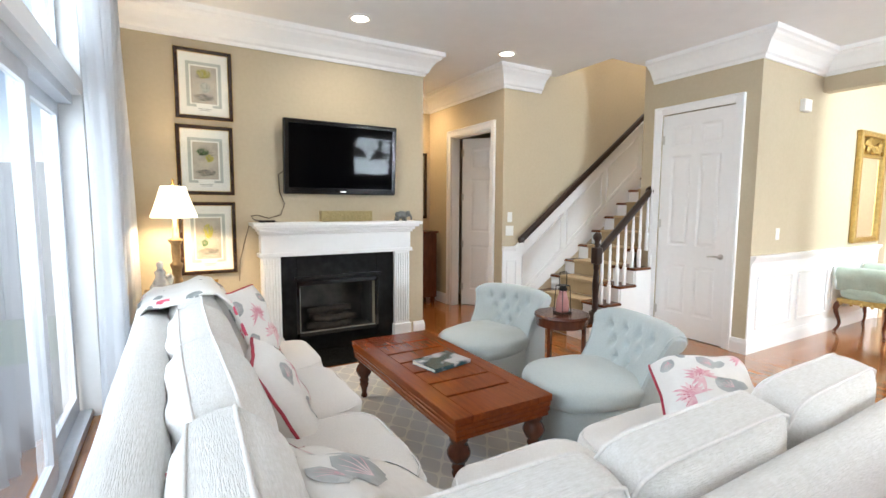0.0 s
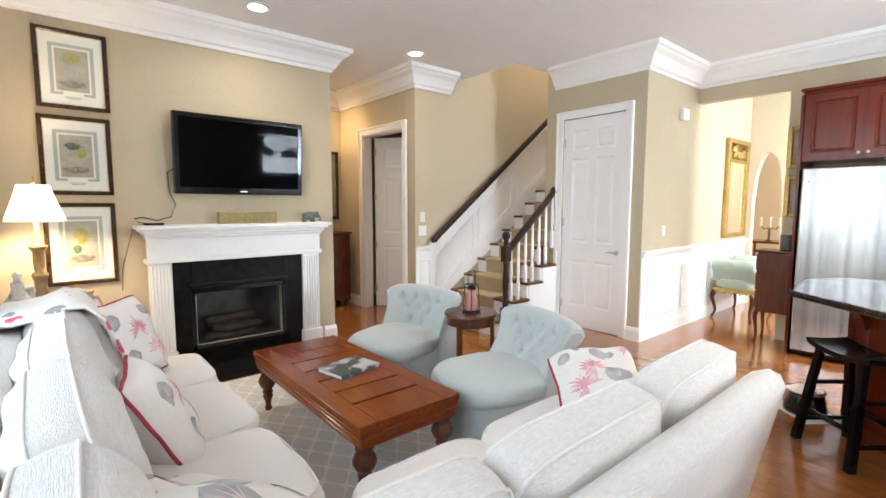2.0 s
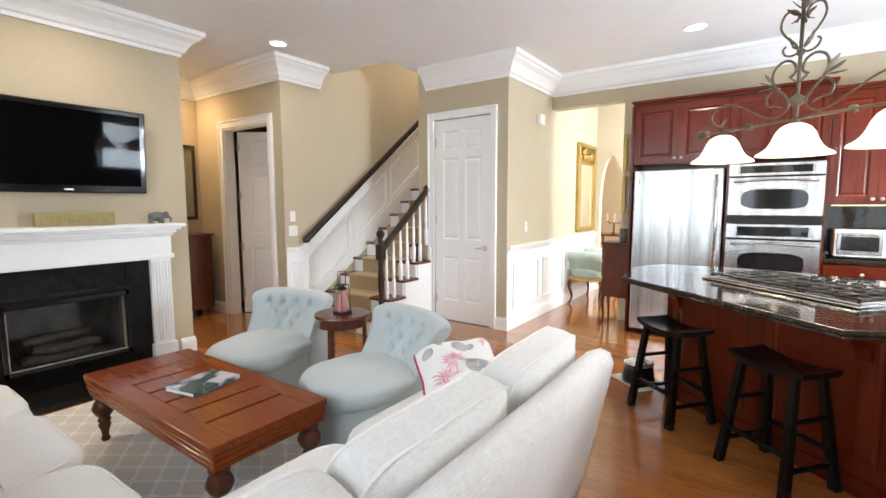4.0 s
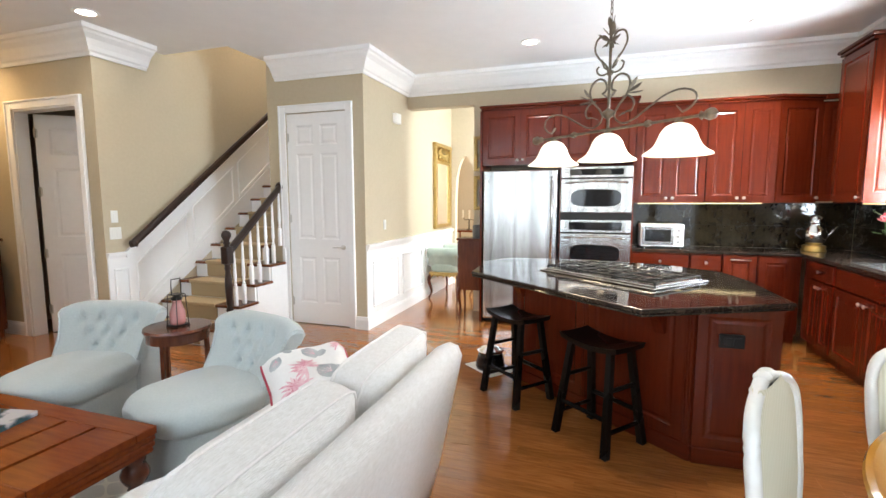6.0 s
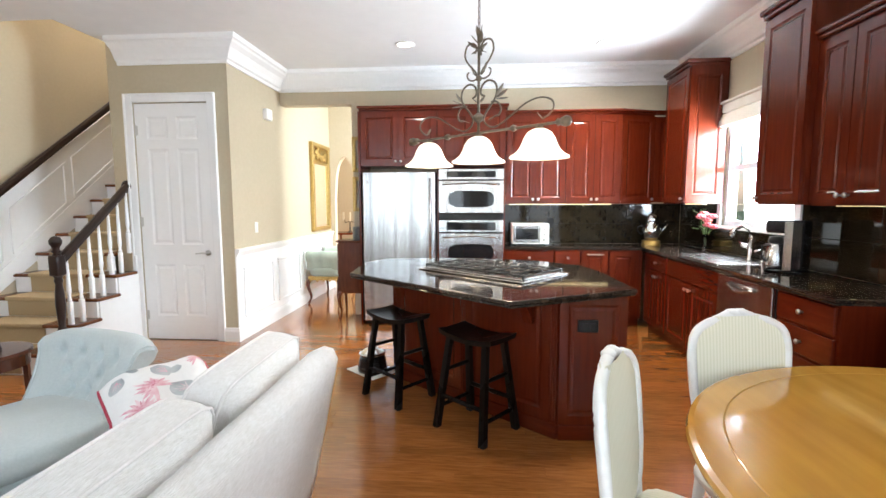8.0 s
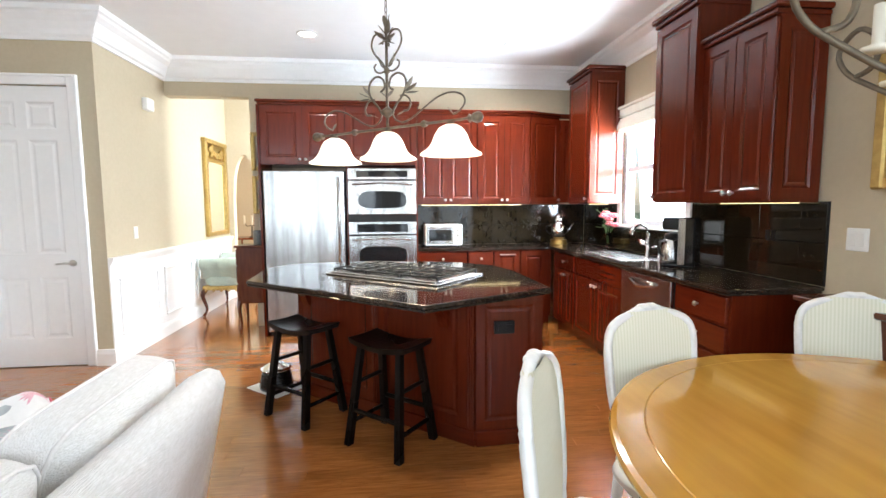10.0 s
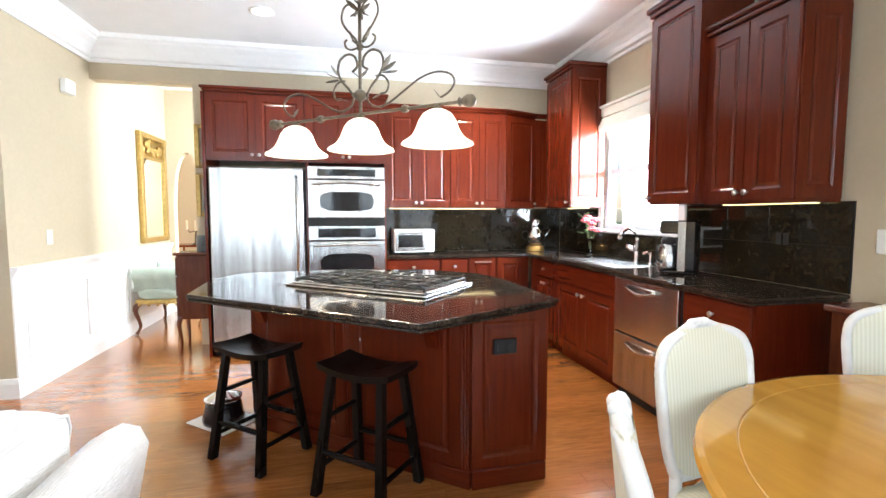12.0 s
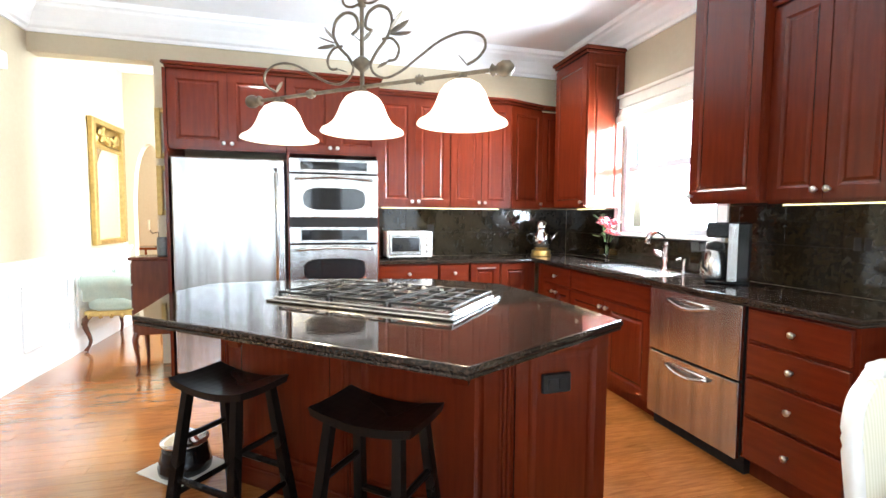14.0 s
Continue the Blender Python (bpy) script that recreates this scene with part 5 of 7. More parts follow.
tv = thing("television", (1.98, 4.35, 1.49), "wall-mounted flat television with a glossy black bezel", "television")
part("case", box(-0.545, 0.0, 0.0, 0.545, 0.06, 0.67, 0.012, 3), M_GLOSSBLACK, tv)
part("screen", box(-0.5, -0.003, 0.06, 0.5, 0.0, 0.63), M_SCREEN, tv, "dark glass screen")
part("wall_bracket", box(-0.2, 0.06, 0.15, 0.2, 0.108, 0.5), M_BLACK, tv)
part("badge", box(-0.03, -0.0035, 0.022, 0.03, -0.0005, 0.034), M_NICKEL, tv)
tv.matrix_world = pose(1.98, 4.385, 1.488, 4, 0, 0)
tail = thing("cable", (1.12, 4.44, 1.2), "thin brown cable running down the wall beside the mantel", "cable")
part("wire", moved(tube(bmesh.new(), [(1.2, 4.4, 1.242), (1.14, 4.445, 1.2), (1.1, 4.452, 1.05), (1.06, 4.45, 0.9), (1.05, 4.44, 0.72)], 0.003, 6), Matrix.Translation((-1.12, -4.44, -1.2))), M_CORD, tail, "", True)
cord = thing("cable", (1.45, 4.44, 1.5), "brown cable hanging from the television to the mantel", "cable")
part("wire", moved(tube(bmesh.new(), [(1.47, 4.4, 1.72), (1.4, 4.44, 1.66), (1.41, 4.44, 1.5), (1.45, 4.44, 1.4), (1.41, 4.43, 1.3), (1.3, 4.4, 1.27), (1.2, 4.36, 1.3), (1.15, 4.38, 1.29), (1.17, 4.36, 1.26), (1.26, 4.34, 1.245)], 0.005, 6), Matrix.Translation((-1.45, -4.44, -1.5))), M_CORD, cord, "", True)
remote = thing("remote_control", (1.27, 4.33, 1.236), "small black remote on the mantel", "remote")
part("case", box(-0.07, -0.02, 0, 0.07, 0.02, 0.018, 0.005), M_GLOSSBLACK, remote)
plaque = thing("stone_plaque", (2.0, 4.36, 1.236), "buff carved stone block on the mantel", "ornament")
pbm = joined(box(-0.25, -0.04, 0, 0.25, 0.04, 0.1, 0.006, 2), *[moved(cushion(0.05, 0.012, 0.05, 2.2, 3), Matrix.Translation((-0.2 + 0.067 * k, -0.04, 0.05))) for k in range(7)])
part("block", pbm, M_STONE, plaque)
eleph = thing("elephant_figurine", (2.56, 4.33, 1.236), "small grey pewter elephant on the mantel", "figurine")
part("figure", joined(moved(cushion(0.13, 0.075, 0.075, 2.3, 6), Matrix.Translation((0, 0, 0.06))), moved(cushion(0.06, 0.06, 0.06, 2.2, 5), Matrix.Translation((0.07, -0.01, 0.07))), tube(bmesh.new(), [(0.095, -0.01, 0.06), (0.115, -0.01, 0.035), (0.11, -0.01, 0.01)], [0.014, 0.01, 0.007]),
                      *[moved(lathe([(0.016, 0), (0.014, 0.04)], 8), Matrix.Translation((dx, dy, 0))) for dx in (-0.045, 0.04) for dy in (-0.022, 0.022)]), M_PEWTER, eleph, "", True)


def framed_print(name, x0, z0, x1, z1, fruit, label):
    ob = thing(name, ((x0 + x1) / 2, 4.459, z0), label, "picture", "botanical prints")
    w, h = x1 - x0, z1 - z0
    a = w / 2
    part("frame", joined(box(-a, -0.025, 0, -a + 0.028, 0, h, 0.005), box(a - 0.028, -0.025, 0, a, 0, h, 0.005), box(-a + 0.028, -0.025, 0, a - 0.028, 0, 0.028, 0.005), box(-a + 0.028, -0.025, h - 0.028, a - 0.028, 0, h, 0.005)), M_FRAME, ob, "dark burl frame")
    part("gilt_slip", boxes((-a + 0.026, -0.018, 0.026, -a + 0.033, -0.004, h - 0.026), (a - 0.033, -0.018, 0.026, a - 0.026, -0.004, h - 0.026), (-a + 0.033, -0.018, 0.026, a - 0.033, -0.004, 0.033), (-a + 0.033, -0.018, h - 0.033, a - 0.033, -0.004, h - 0.026)), M_GOLD, ob)
    part("mat", box(-a + 0.026, -0.01, 0.026, a - 0.026, -0.004, h - 0.026), M_PAPER, ob, "cream mat board")
    part("ruled_border", boxes((-0.13, -0.0125, 0.12, -0.107, -0.0095, h - 0.1), (0.107, -0.0125, 0.12, 0.13, -0.0095, h - 0.1), (-0.107, -0.0125, h - 0.123, 0.107, -0.0095, h - 0.1), (-0.13, -0.0125, 0.1, -0.06, -0.0095, 0.12), (0.06, -0.0125, 0.1, 0.13, -0.0095, 0.12)), M_PRINTGREY, ob, "grey-green ruled border")
    part("outer_lip", boxes((-a - 0.003, -0.02, -0.003, -a, 0, h + 0.003), (a, -0.02, -0.003, a + 0.003, 0, h + 0.003), (-a, -0.02, -0.003, a, 0, 0), (-a, -0.02, h, a, 0, h + 0.003)), M_GOLD, ob, "gilt outer lip")
    part("sheet", box(-0.095, -0.0125, 0.13, 0.095, -0.0095, h - 0.135), M_PRINT, ob, "aged engraving")
    part("caption", boxes(*[(-0.05 + 0.012 * (j % 2), -0.013, 0.085 - 0.012 * j, 0.05 - 0.012 * (j % 2), -0.0098, 0.089 - 0.012 * j) for j in range(2)]), M_INKGREY, ob, "faint caption lines")
    sprig = bmesh.new()
    for j in range(9):
        ang = -1.1 + 0.28 * j + 0.35 * math.sin(j * 2.1)
        r0, r1 = 0.035 + 0.008 * (j % 3), 0.075 + 0.01 * (j % 2)
        tube(sprig, [(r0 * math.sin(ang), -0.0135, h * 0.55 + r0 * math.cos(ang)), (r1 * math.sin(ang + 0.15), -0.0135, h * 0.55 + r1 * math.cos(ang + 0.15))], [0.004, 0.0015], 5)
    part("sprig", sprig, M_INKGREY, ob, "engraved leafy sprig")
    for (fx, fz, rw, rh), m in fruit:
        part("drawing", moved(cushion(rw, 0.003, rh, 2.2, 4), Matrix.Translation((fx, -0.0135, h * 0.5 + fz))), m, ob)
    part("pane", box(-a + 0.027, -0.0205, 0.027, a - 0.027, -0.0195, h - 0.027), M_GLASS, ob, "picture glass").visible_shadow = False


framed_print("framed_print", 0.62, 2.09, 1.045, 2.65, [((0.0, 0.09, 0.1, 0.07), M_FRUIT), ((0.01, -0.02, 0.075, 0.08), M_PRINTGREY), ((0, -0.1, 0.15, 0.05), M_INKGREY)], "framed botanical engraving of a yellow fruit")
framed_print("framed_print", 0.61, 1.47, 1.035, 2.04, [((-0.02, 0.07, 0.09, 0.05), M_LEAF), ((0.03, 0.02, 0.06, 0.06), M_FRUIT), ((0, -0.1, 0.15, 0.05), M_INKGREY)], "framed botanical engraving of leafy fruit")
framed_print("framed_print", 0.605, 0.8, 1.035, 1.41, [((0.0, 0.06, 0.07, 0.12), M_FRUIT), ((-0.03, -0.04, 0.05, 0.06), M_LEAF), ((0, -0.11, 0.15, 0.05), M_INKGREY)], "framed botanical engraving of a yellow flower")

# curtain by the sliding doors
curt = thing("curtain", (0.22, 3.95, 0.02), "sheer white floor-length curtain", "curtain")
cbm = bmesh.new()
cols, rws = 90, 14
grid = []
for i in range(cols + 1):
    u = i / cols
    y = -1.08 + 1.44 * u
    fold = 0.05 * math.sin(u * 2 * math.pi * 14) + 0.02 * math.sin(u * 2 * math.pi * 4.3 + 1)
    col = []
    for j in range(rws + 1):
        v = j / rws
        sway = 0.02 * math.sin(3 * v + 7 * u)
        col.append(cbm.verts.new((fold * (1.1 - 0.5 * v) + sway + 0.03, y * (1 - 0.04 * v) + 0.02, v * 2.72)))
    grid.append(col)
for i in range(cols):
    for j in range(rws):
        cbm.faces.new((grid[i][j], grid[i + 1][j], grid[i + 1][j + 1], grid[i][j + 1]))
curtain_mesh = part("panel", cbm, M_CURTAIN, curt, "sheer pleated fabric", True)
solid = curtain_mesh.modifiers.new("thickness", "SOLIDIFY")
solid.thickness = 0.003
part("rod", bar((0.03, -3.3, 2.74), (0.03, 0.45, 2.74), 0.012), M_IRON, curt)

# ---- seating ----


def pillow_material():
    mat = shader("floral_print_cotton", (0.78, 0.76, 0.72), 0.9, bump=0.25, bscale=250, depth=0.002)
    nt = mat.node_tree
    n, l = nt.nodes, nt.links
    co = n.new("ShaderNodeTexCoord")
    last = None
    prev = (0.8, 0.78, 0.74, 1)
    for scale, lim, colour, off in ((6.5, 0.085, (0.2, 0.215, 0.21, 1), 0.0), (4.6, 0.045, (0.5, 0.07, 0.12, 1), 3.7), (10.0, 0.02, (0.2, 0.16, 0.15, 1), 8.1)):
        mp = n.new("ShaderNodeMapping")
        mp.inputs["Location"].default_value = (off, off * 0.7, off * 0.3)
        mp.inputs["Scale"].default_value = (1.0, 1.5, 1.0)
        l.new(co.outputs["Object"], mp.inputs[0])
        nz = n.new("ShaderNodeTexNoise")
        nz.inputs["Scale"].default_value = 24
        l.new(mp.outputs[0], nz.inputs["Vector"])
        v = n.new("ShaderNodeTexVoronoi")
        v.inputs["Scale"].default_value = scale
        l.new(mp.outputs[0], v.inputs["Vector"])
        add = n.new("ShaderNodeMath")
        add.operation = "MULTIPLY_ADD"
        add.inputs[1].default_value = 0.3
        l.new(nz.outputs[0], add.inputs[0])
        l.new(v.outputs["Distance"], add.inputs[2])
        less = n.new("ShaderNodeMath")
        less.operation = "LESS_THAN"
        less.inputs[1].default_value = 0.15 + lim * 3.2
        l.new(add.outputs[0], less.inputs[0])
        shade_var = n.new("ShaderNodeMix")
        shade_var.data_type = "RGBA"
        shade_var.inputs[6].default_value = colour
        shade_var.inputs[7].default_value = tuple(min(1, c * 1.9) for c in colour[:3]) + (1,)
        l.new(nz.outputs[0], shade_var.inputs[0])
        mix = n.new("ShaderNodeMix")
        mix.data_type = "RGBA"
        if last is None:
            mix.inputs[6].default_value = prev
        else:
            l.new(last, mix.inputs[6])
        l.new(shade_var.outputs[2], mix.inputs[7])
        l.new(less.outputs[0], mix.inputs[0])
        last = mix.outputs[2]
    l.new(last, n["Principled BSDF"].inputs["Base Color"])
    return mat


M_FLORAL = pillow_material()


M_PILLOW = shader("white_pillow_cotton", (0.78, 0.76, 0.73), 0.9, color2=(0.74, 0.72, 0.69), scale=60, bump=0.25, bscale=250, depth=0.002)
M_PETAL = shader("printed_raspberry_petal", (0.52, 0.13, 0.19), 0.9, color2=(0.72, 0.42, 0.43), scale=45)
M_PLEAF = shader("printed_grey_leaf", (0.3, 0.315, 0.315), 0.9, color2=(0.52, 0.53, 0.52), scale=14, broad=9)
M_PETALPALE = shader("printed_pink_petal", (0.66, 0.3, 0.36), 0.9, color2=(0.78, 0.62, 0.62), scale=30, broad=14)


def throw_pillow(m, size=0.44, seed=0.0, motifs=(), plump=0.085):
    """A square pillow with a red welt; motifs: (x, y, reach, turn, kind) of the printed flowers and leaves."""
    ob = thing("throw_pillow", (0, 0, 0), "white floral throw pillow with raspberry welt", "pillow", "throw pillows")

    def surface(x, y, z):
        edge = max(0.0, (1 - x ** 4)) ** 0.5 * max(0.0, (1 - y ** 4)) ** 0.5
        pull = 1 - 0.07 * (1 - abs(x * y))
        j = 0.03 * noise.noise(Vector((x * 1.7 + seed, y * 1.9, z + seed)))
        return Vector((x * pull * size / 2, y * pull * size / 2, z * (0.008 + plump * edge) + j * edge))

    bm = bmesh.new()
    bmesh.ops.create_cube(bm, size=2.0)
    bmesh.ops.subdivide_edges(bm, edges=bm.edges[:], cuts=15, use_grid_fill=True)
    for v in bm.verts:
        v.co = surface(*v.co)
    bmesh.ops.remove_doubles(bm, verts=bm.verts, dist=0.0005)
    part("cover", bm, M_PILLOW, ob, "white printed cotton", True)

    def blade(bm, cx, cy, ang, length, width):
        """One pointed petal or leaf laid on the cover."""
        rows = []
        for k in range(6):
            u = k / 5
            w = width * math.sin(math.pi * min(1.0, 0.12 + 0.88 * u)) ** (0.8 if width < 0.2 * length else 0.55)
            row = []
            for sd in (-1, -0.35, 0.35, 1):
                px = cx + math.cos(ang) * length * u - math.sin(ang) * w * sd
                py = cy + math.sin(ang) * length * u + math.cos(ang) * w * sd
                p = surface(max(-0.97, min(0.97, px)), max(-0.97, min(0.97, py)), 1)
                row.append(bm.verts.new(p + Vector((0, 0, 0.0022))))
            rows.append(row)
        for r0, r1 in zip(rows, rows[1:]):
            for j in range(3):
                bm.faces.new((r0[j], r0[j + 1], r1[j + 1], r1[j]))

    for mx, my, reach, turn, kind in motifs:
        mb = bmesh.new()
        if kind == "flower":
            for k in range(13):
                blade(mb, mx, my, turn + math.pi * 1.45 * (k / 12 - 0.5), reach * (1 - 0.2 * (k % 2)) * (0.85 + 0.15 * math.cos(k - 6)), reach * 0.085)
            heart = bmesh.new()
            for k in range(7):
                blade(heart, mx, my, turn + math.pi * 0.9 * (k / 6 - 0.5), reach * 0.6, reach * 0.04)
            part("printed_flower", mb, M_PETALPALE, ob, "pink lotus print")
            part("printed_heart", heart, M_PETAL, ob, "raspberry lotus veins")
        else:
            blade(mb, mx, my, turn, reach * 0.9, reach * 0.36)
            blade(mb, mx + 0.16, my - 0.2, turn + 1.3, reach * 0.55, reach * 0.2)
            veins = bmesh.new()
            for k in range(5):
                blade(veins, mx + math.cos(turn) * reach * 0.15, my + math.sin(turn) * reach * 0.15, turn + 0.3 * (k - 2), reach * (0.62 - 0.05 * abs(k - 2)), reach * 0.012)
            for v in veins.verts:
                v.co.z += 0.001
            part("printed_vein", veins, M_PETALPALE, ob, "pale leaf veins")
            part("printed_leaf", mb, M_PLEAF, ob, "grey leaf print")
    ring = []
    for k in range(80):
        t = 4 * k / 80
        side, f = int(t), (t - int(t)) * 2 - 1
        x, y = [(f, -1), (1, f), (-f, 1), (-1, -f)][side]
        pull = 1 - 0.07 * (1 - abs(x * y))
        ring.append((x * pull * size / 2 * 1.01, y * pull * size / 2 * 1.01, 0.001 * math.sin(k)))
    part("welt", tube(bmesh.new(), ring + ring[:1], 0.0075, 6), M_RED, ob, "raspberry red welt", True)
    ob.matrix_world = m
    return ob


def welt_loop(w, d, z, e, r=0.006):
    pts = []
    for k in range(49):
        a = 2 * math.pi * k / 48
        c, sn = math.cos(a), math.sin(a)
        f = (abs(c) ** e + abs(sn) ** e) ** (-1 / e)
        pts.append((c * f * w / 2, sn * f * d / 2, z))
    return tube(bmesh.new(), pts, r, 6)


def boxed_cushion(w, d, edge, bulge, seed=0.0, cuts=13):
    """A welted box cushion: a flat border of the edge's width round two swelling faces."""
    bm = bmesh.new()
    bmesh.ops.create_cube(bm, size=2.0)
    bmesh.ops.subdivide_edges(bm, edges=bm.edges[:], cuts=cuts, use_grid_fill=True)
    for v in bm.verts:
        x, y, z = v.co
        c = max(abs(x), abs(y), 1e-6)
        f = c / (abs(x) ** 7 + abs(y) ** 7) ** (1 / 7) if c > 1e-5 else 1.0
        swell = max(0.0, 1 - x ** 4) ** 0.7 * max(0.0, 1 - y ** 4) ** 0.7
        rim = 1 + 0.02 * (1 - z * z) * max(0.0, (c - 0.6) / 0.4)
        wob = 0.016 * noise.noise(Vector((x * 1.6 + seed, y * 1.8 - seed, z * 0.7 + seed)))
        v.co = (x * f * rim * w / 2 + wob * 0.6 * swell, y * f * rim * d / 2 + wob * swell, z * (edge / 2 + bulge * swell) + wob * (0.1 + swell))
    return bm


def sofa(name, loc, rz, length, seats, backs, label, lean=0.0, swell=0.065):
    """An armless sofa: raked back along its own +x, seat towards +y; origin at the back's outer end."""
    ob = thing(name, loc, label, "sofa", "", rz)
    prof = [(0.17, 0.05), (0.12, 0.25), (0.03, 0.7), (0.012, 0.79), (0.03, 0.835), (0.07, 0.848), (0.11, 0.83), (0.14, 0.76), (0.24, 0.4), (0.3, 0.28), (0.3, 0.05)]
    bm = bmesh.new()
    n = 26
    rings = []
    for i in range(n + 1):
        u = i / n
        e = min(u, 1 - u) * length
        sh = 0.0 if e > 0.05 else 0.03 * (1 - e / 0.05) ** 2
        x = u * length
        rings.append([bm.verts.new((x, y + lean * (max(0.0, z - 0.3) / 0.5 - (1.1 if y < 0.1 and z > 0.2 else 0)) + (0.16 - y) * sh * 1.5 + 0.005 * noise.noise(Vector((x * 3, z * 4, 1))), z - sh * (z - 0.3) * 0.8)) for y, z in prof])
    k = len(prof)
    for r0, r1 in zip(rings, rings[1:]):
        for j in range(k):
            bm.faces.new((r0[j], r0[(j + 1) % k], r1[(j + 1) % k], r1[j]))
    bm.faces.new(rings[0])
    bm.faces.new(rings[-1][::-1])
    part("back_frame", bm, M_SOFA, ob, "ivory chenille back", True)
    part("base", box(0.01, 0.28, 0.06, length - 0.01, 0.92, 0.29, 0.02, 3), M_SOFA, ob, "", True)
    for x in (0.08, length - 0.08):
        for y in (0.32, 0.86):
            part("foot", moved(lathe([(0.022, 0.0), (0.03, 0.06)], 10), Matrix.Translation((x, y, 0))), M_DARKWOOD, ob)
    for i, (a, b) in enumerate(seats):
        w = b - a
        c = part("seat_cushion", moved(cushion(w + 0.012, 0.72, 0.2, 5.5, 12, 0.0, 3.1 * i), Matrix.Translation(((a + b) / 2, 0.61, 0.375))), M_SEAT, ob, "plump ivory seat cushion", True)
        part("piping", moved(welt_loop(w - 0.01, 0.69, 0.075, 5.5, 0.005), Matrix.Translation(((a + b) / 2, 0.61, 0.375))), M_SEAT, c, "", True)
    for i, (a, b) in enumerate(backs):
        w = b - a
        m = pose((a + b) / 2, 0.275 + lean, 0.655, -78 + (i % 2) * 2, 0, (i % 3 - 1) * 1.5)
        c = part("back_cushion", moved(boxed_cushion(w + 0.004, 0.52, 0.105, swell, 1.7 * i + 9), m), M_SOFA, ob, "ivory chenille back cushion", True)
        part("piping", moved(joined(welt_loop(w + 0.006, 0.522, 0.053, 7, 0.0055), welt_loop(w + 0.006, 0.522, -0.053, 7, 0.0055)), m), M_SEAT, c, "", True)
    return ob


# the long sofa stands with its back to the sliding doors, the short one with its back to the kitchen side
sofa("long_sofa", (0.365, 3.32, 0), -90, 2.86, [(0.02, 0.6), (0.6, 1.28), (1.28, 1.92), (1.92, 2.58)], [(0.06, 0.68), (0.68, 1.34), (1.34, 2.02), (2.02, 2.62)], "long ivory chenille sofa with loose cushions", 0.045, 0.09)
short = sofa("short_sofa", (0.7, 0.475, 0), 0, 1.97, [(0.66, 1.28), (1.28, 1.96)], [(0.02, 0.66), (0.66, 1.32), (1.32, 1.97)], "ivory chenille sofa piece with loose back cushions")
for piece in short.children_recursive:
    for v in piece.data.vertices:
        v.co.z *= 0.95
PRINT_A = ((0.1, 0.15, 0.42, 1.6, "flower"), (-0.75, 0.4, 0.6, 0.3, "leaf"), (-0.6, -0.55, 0.6, 0.2, "leaf"), (0.55, -0.5, 0.45, 0.9, "flower"), (0.5, 0.65, 0.4, -0.4, "leaf"))
PRINT_B = ((-0.35, -0.2, 0.6, 1.2, "flower"), (0.25, 0.4, 0.55, 0.1, "leaf"), (0.2, -0.6, 0.6, 0.3, "leaf"), (-0.8, 0.6, 0.5, -0.2, "leaf"), (0.7, 0.1, 0.3, 1.8, "flower"))
PRINT_C = ((-0.62, 0.6, 0.5, 0.3, "leaf"), (0.1, 0.68, 0.5, -0.5, "leaf"), (0.55, 0.25, 0.5, 0.9, "leaf"), (-0.7, 0.2, 0.65, 0.2, "leaf"), (-0.1, -0.4, 0.7, 0.5, "leaf"), (0.35, 0.45, 0.6, 0.0, "leaf"), (0.75, -0.2, 0.4, 1.0, "flower"), (-0.6, -0.7, 0.45, 0.1, "leaf"))
PRINT_D = ((-0.1, 0.2, 0.5, 0.8, "flower"), (0.35, -0.2, 0.5, 0.9, "leaf"), (0.6, 0.75, 0.4, 2.9, "leaf"), (-0.5, -0.4, 0.6, 0.6, "leaf"), (-0.6, 0.5, 0.45, 1.0, "flower"), (0.6, -0.75, 0.3, 0.4, "flower"))
throw_pillow(pose(0.9, 2.95, 0.68, 66, 0, 48), 0.44, 1, PRINT_A)
throw_pillow(pose(0.93, 2.08, 0.585, 62, 0, 82), 0.43, 2, PRINT_A)
throw_pillow(pose(0.87, 1.14, 0.675, 26, 0, 124), 0.52, 5, PRINT_C)
throw_pillow(pose(2.47, 1.12, 0.6, 12, -18, 0) @ pose(0, 0, 0, 0, 0, 45), 0.38, 3, PRINT_D, 0.115)

# throw over the sofa's far end
blanket = thing("throw_blanket", (0.63, 3.0, 0.8), "pale patterned throw over the sofa back", "blanket")
over = [(-0.27, -0.22), (-0.262, -0.08), (-0.235, 0.03), (-0.19, 0.075), (-0.12, 0.085), (-0.04, 0.1), (0.05, 0.135), (0.12, 0.12), (0.19, 0.04), (0.24, -0.08), (0.29, -0.2), (0.36, -0.28)]
tb_bm = bmesh.new()
gr = []
for i, (x, z) in enumerate(over):
    gr.append([tb_bm.verts.new((x + 0.012 * math.sin(j * 0.9 + i), -0.28 + 0.6 * j / 20 + 0.03 * math.sin(i * 1.1), z + 0.014 * math.sin(j * 1.3 + 0.8 * i) + 0.01)) for j in range(21)])
for i in range(len(over) - 1):
    for j in range(20):
        tb_bm.faces.new((gr[i][j], gr[i + 1][j], gr[i + 1][j + 1], gr[i][j + 1]))
tbl = part("cloth", tb_bm, M_FLORAL, blanket, "", True)
tm = tbl.modifiers.new("thickness", "SOLIDIFY")
tm.thickness = 0.01


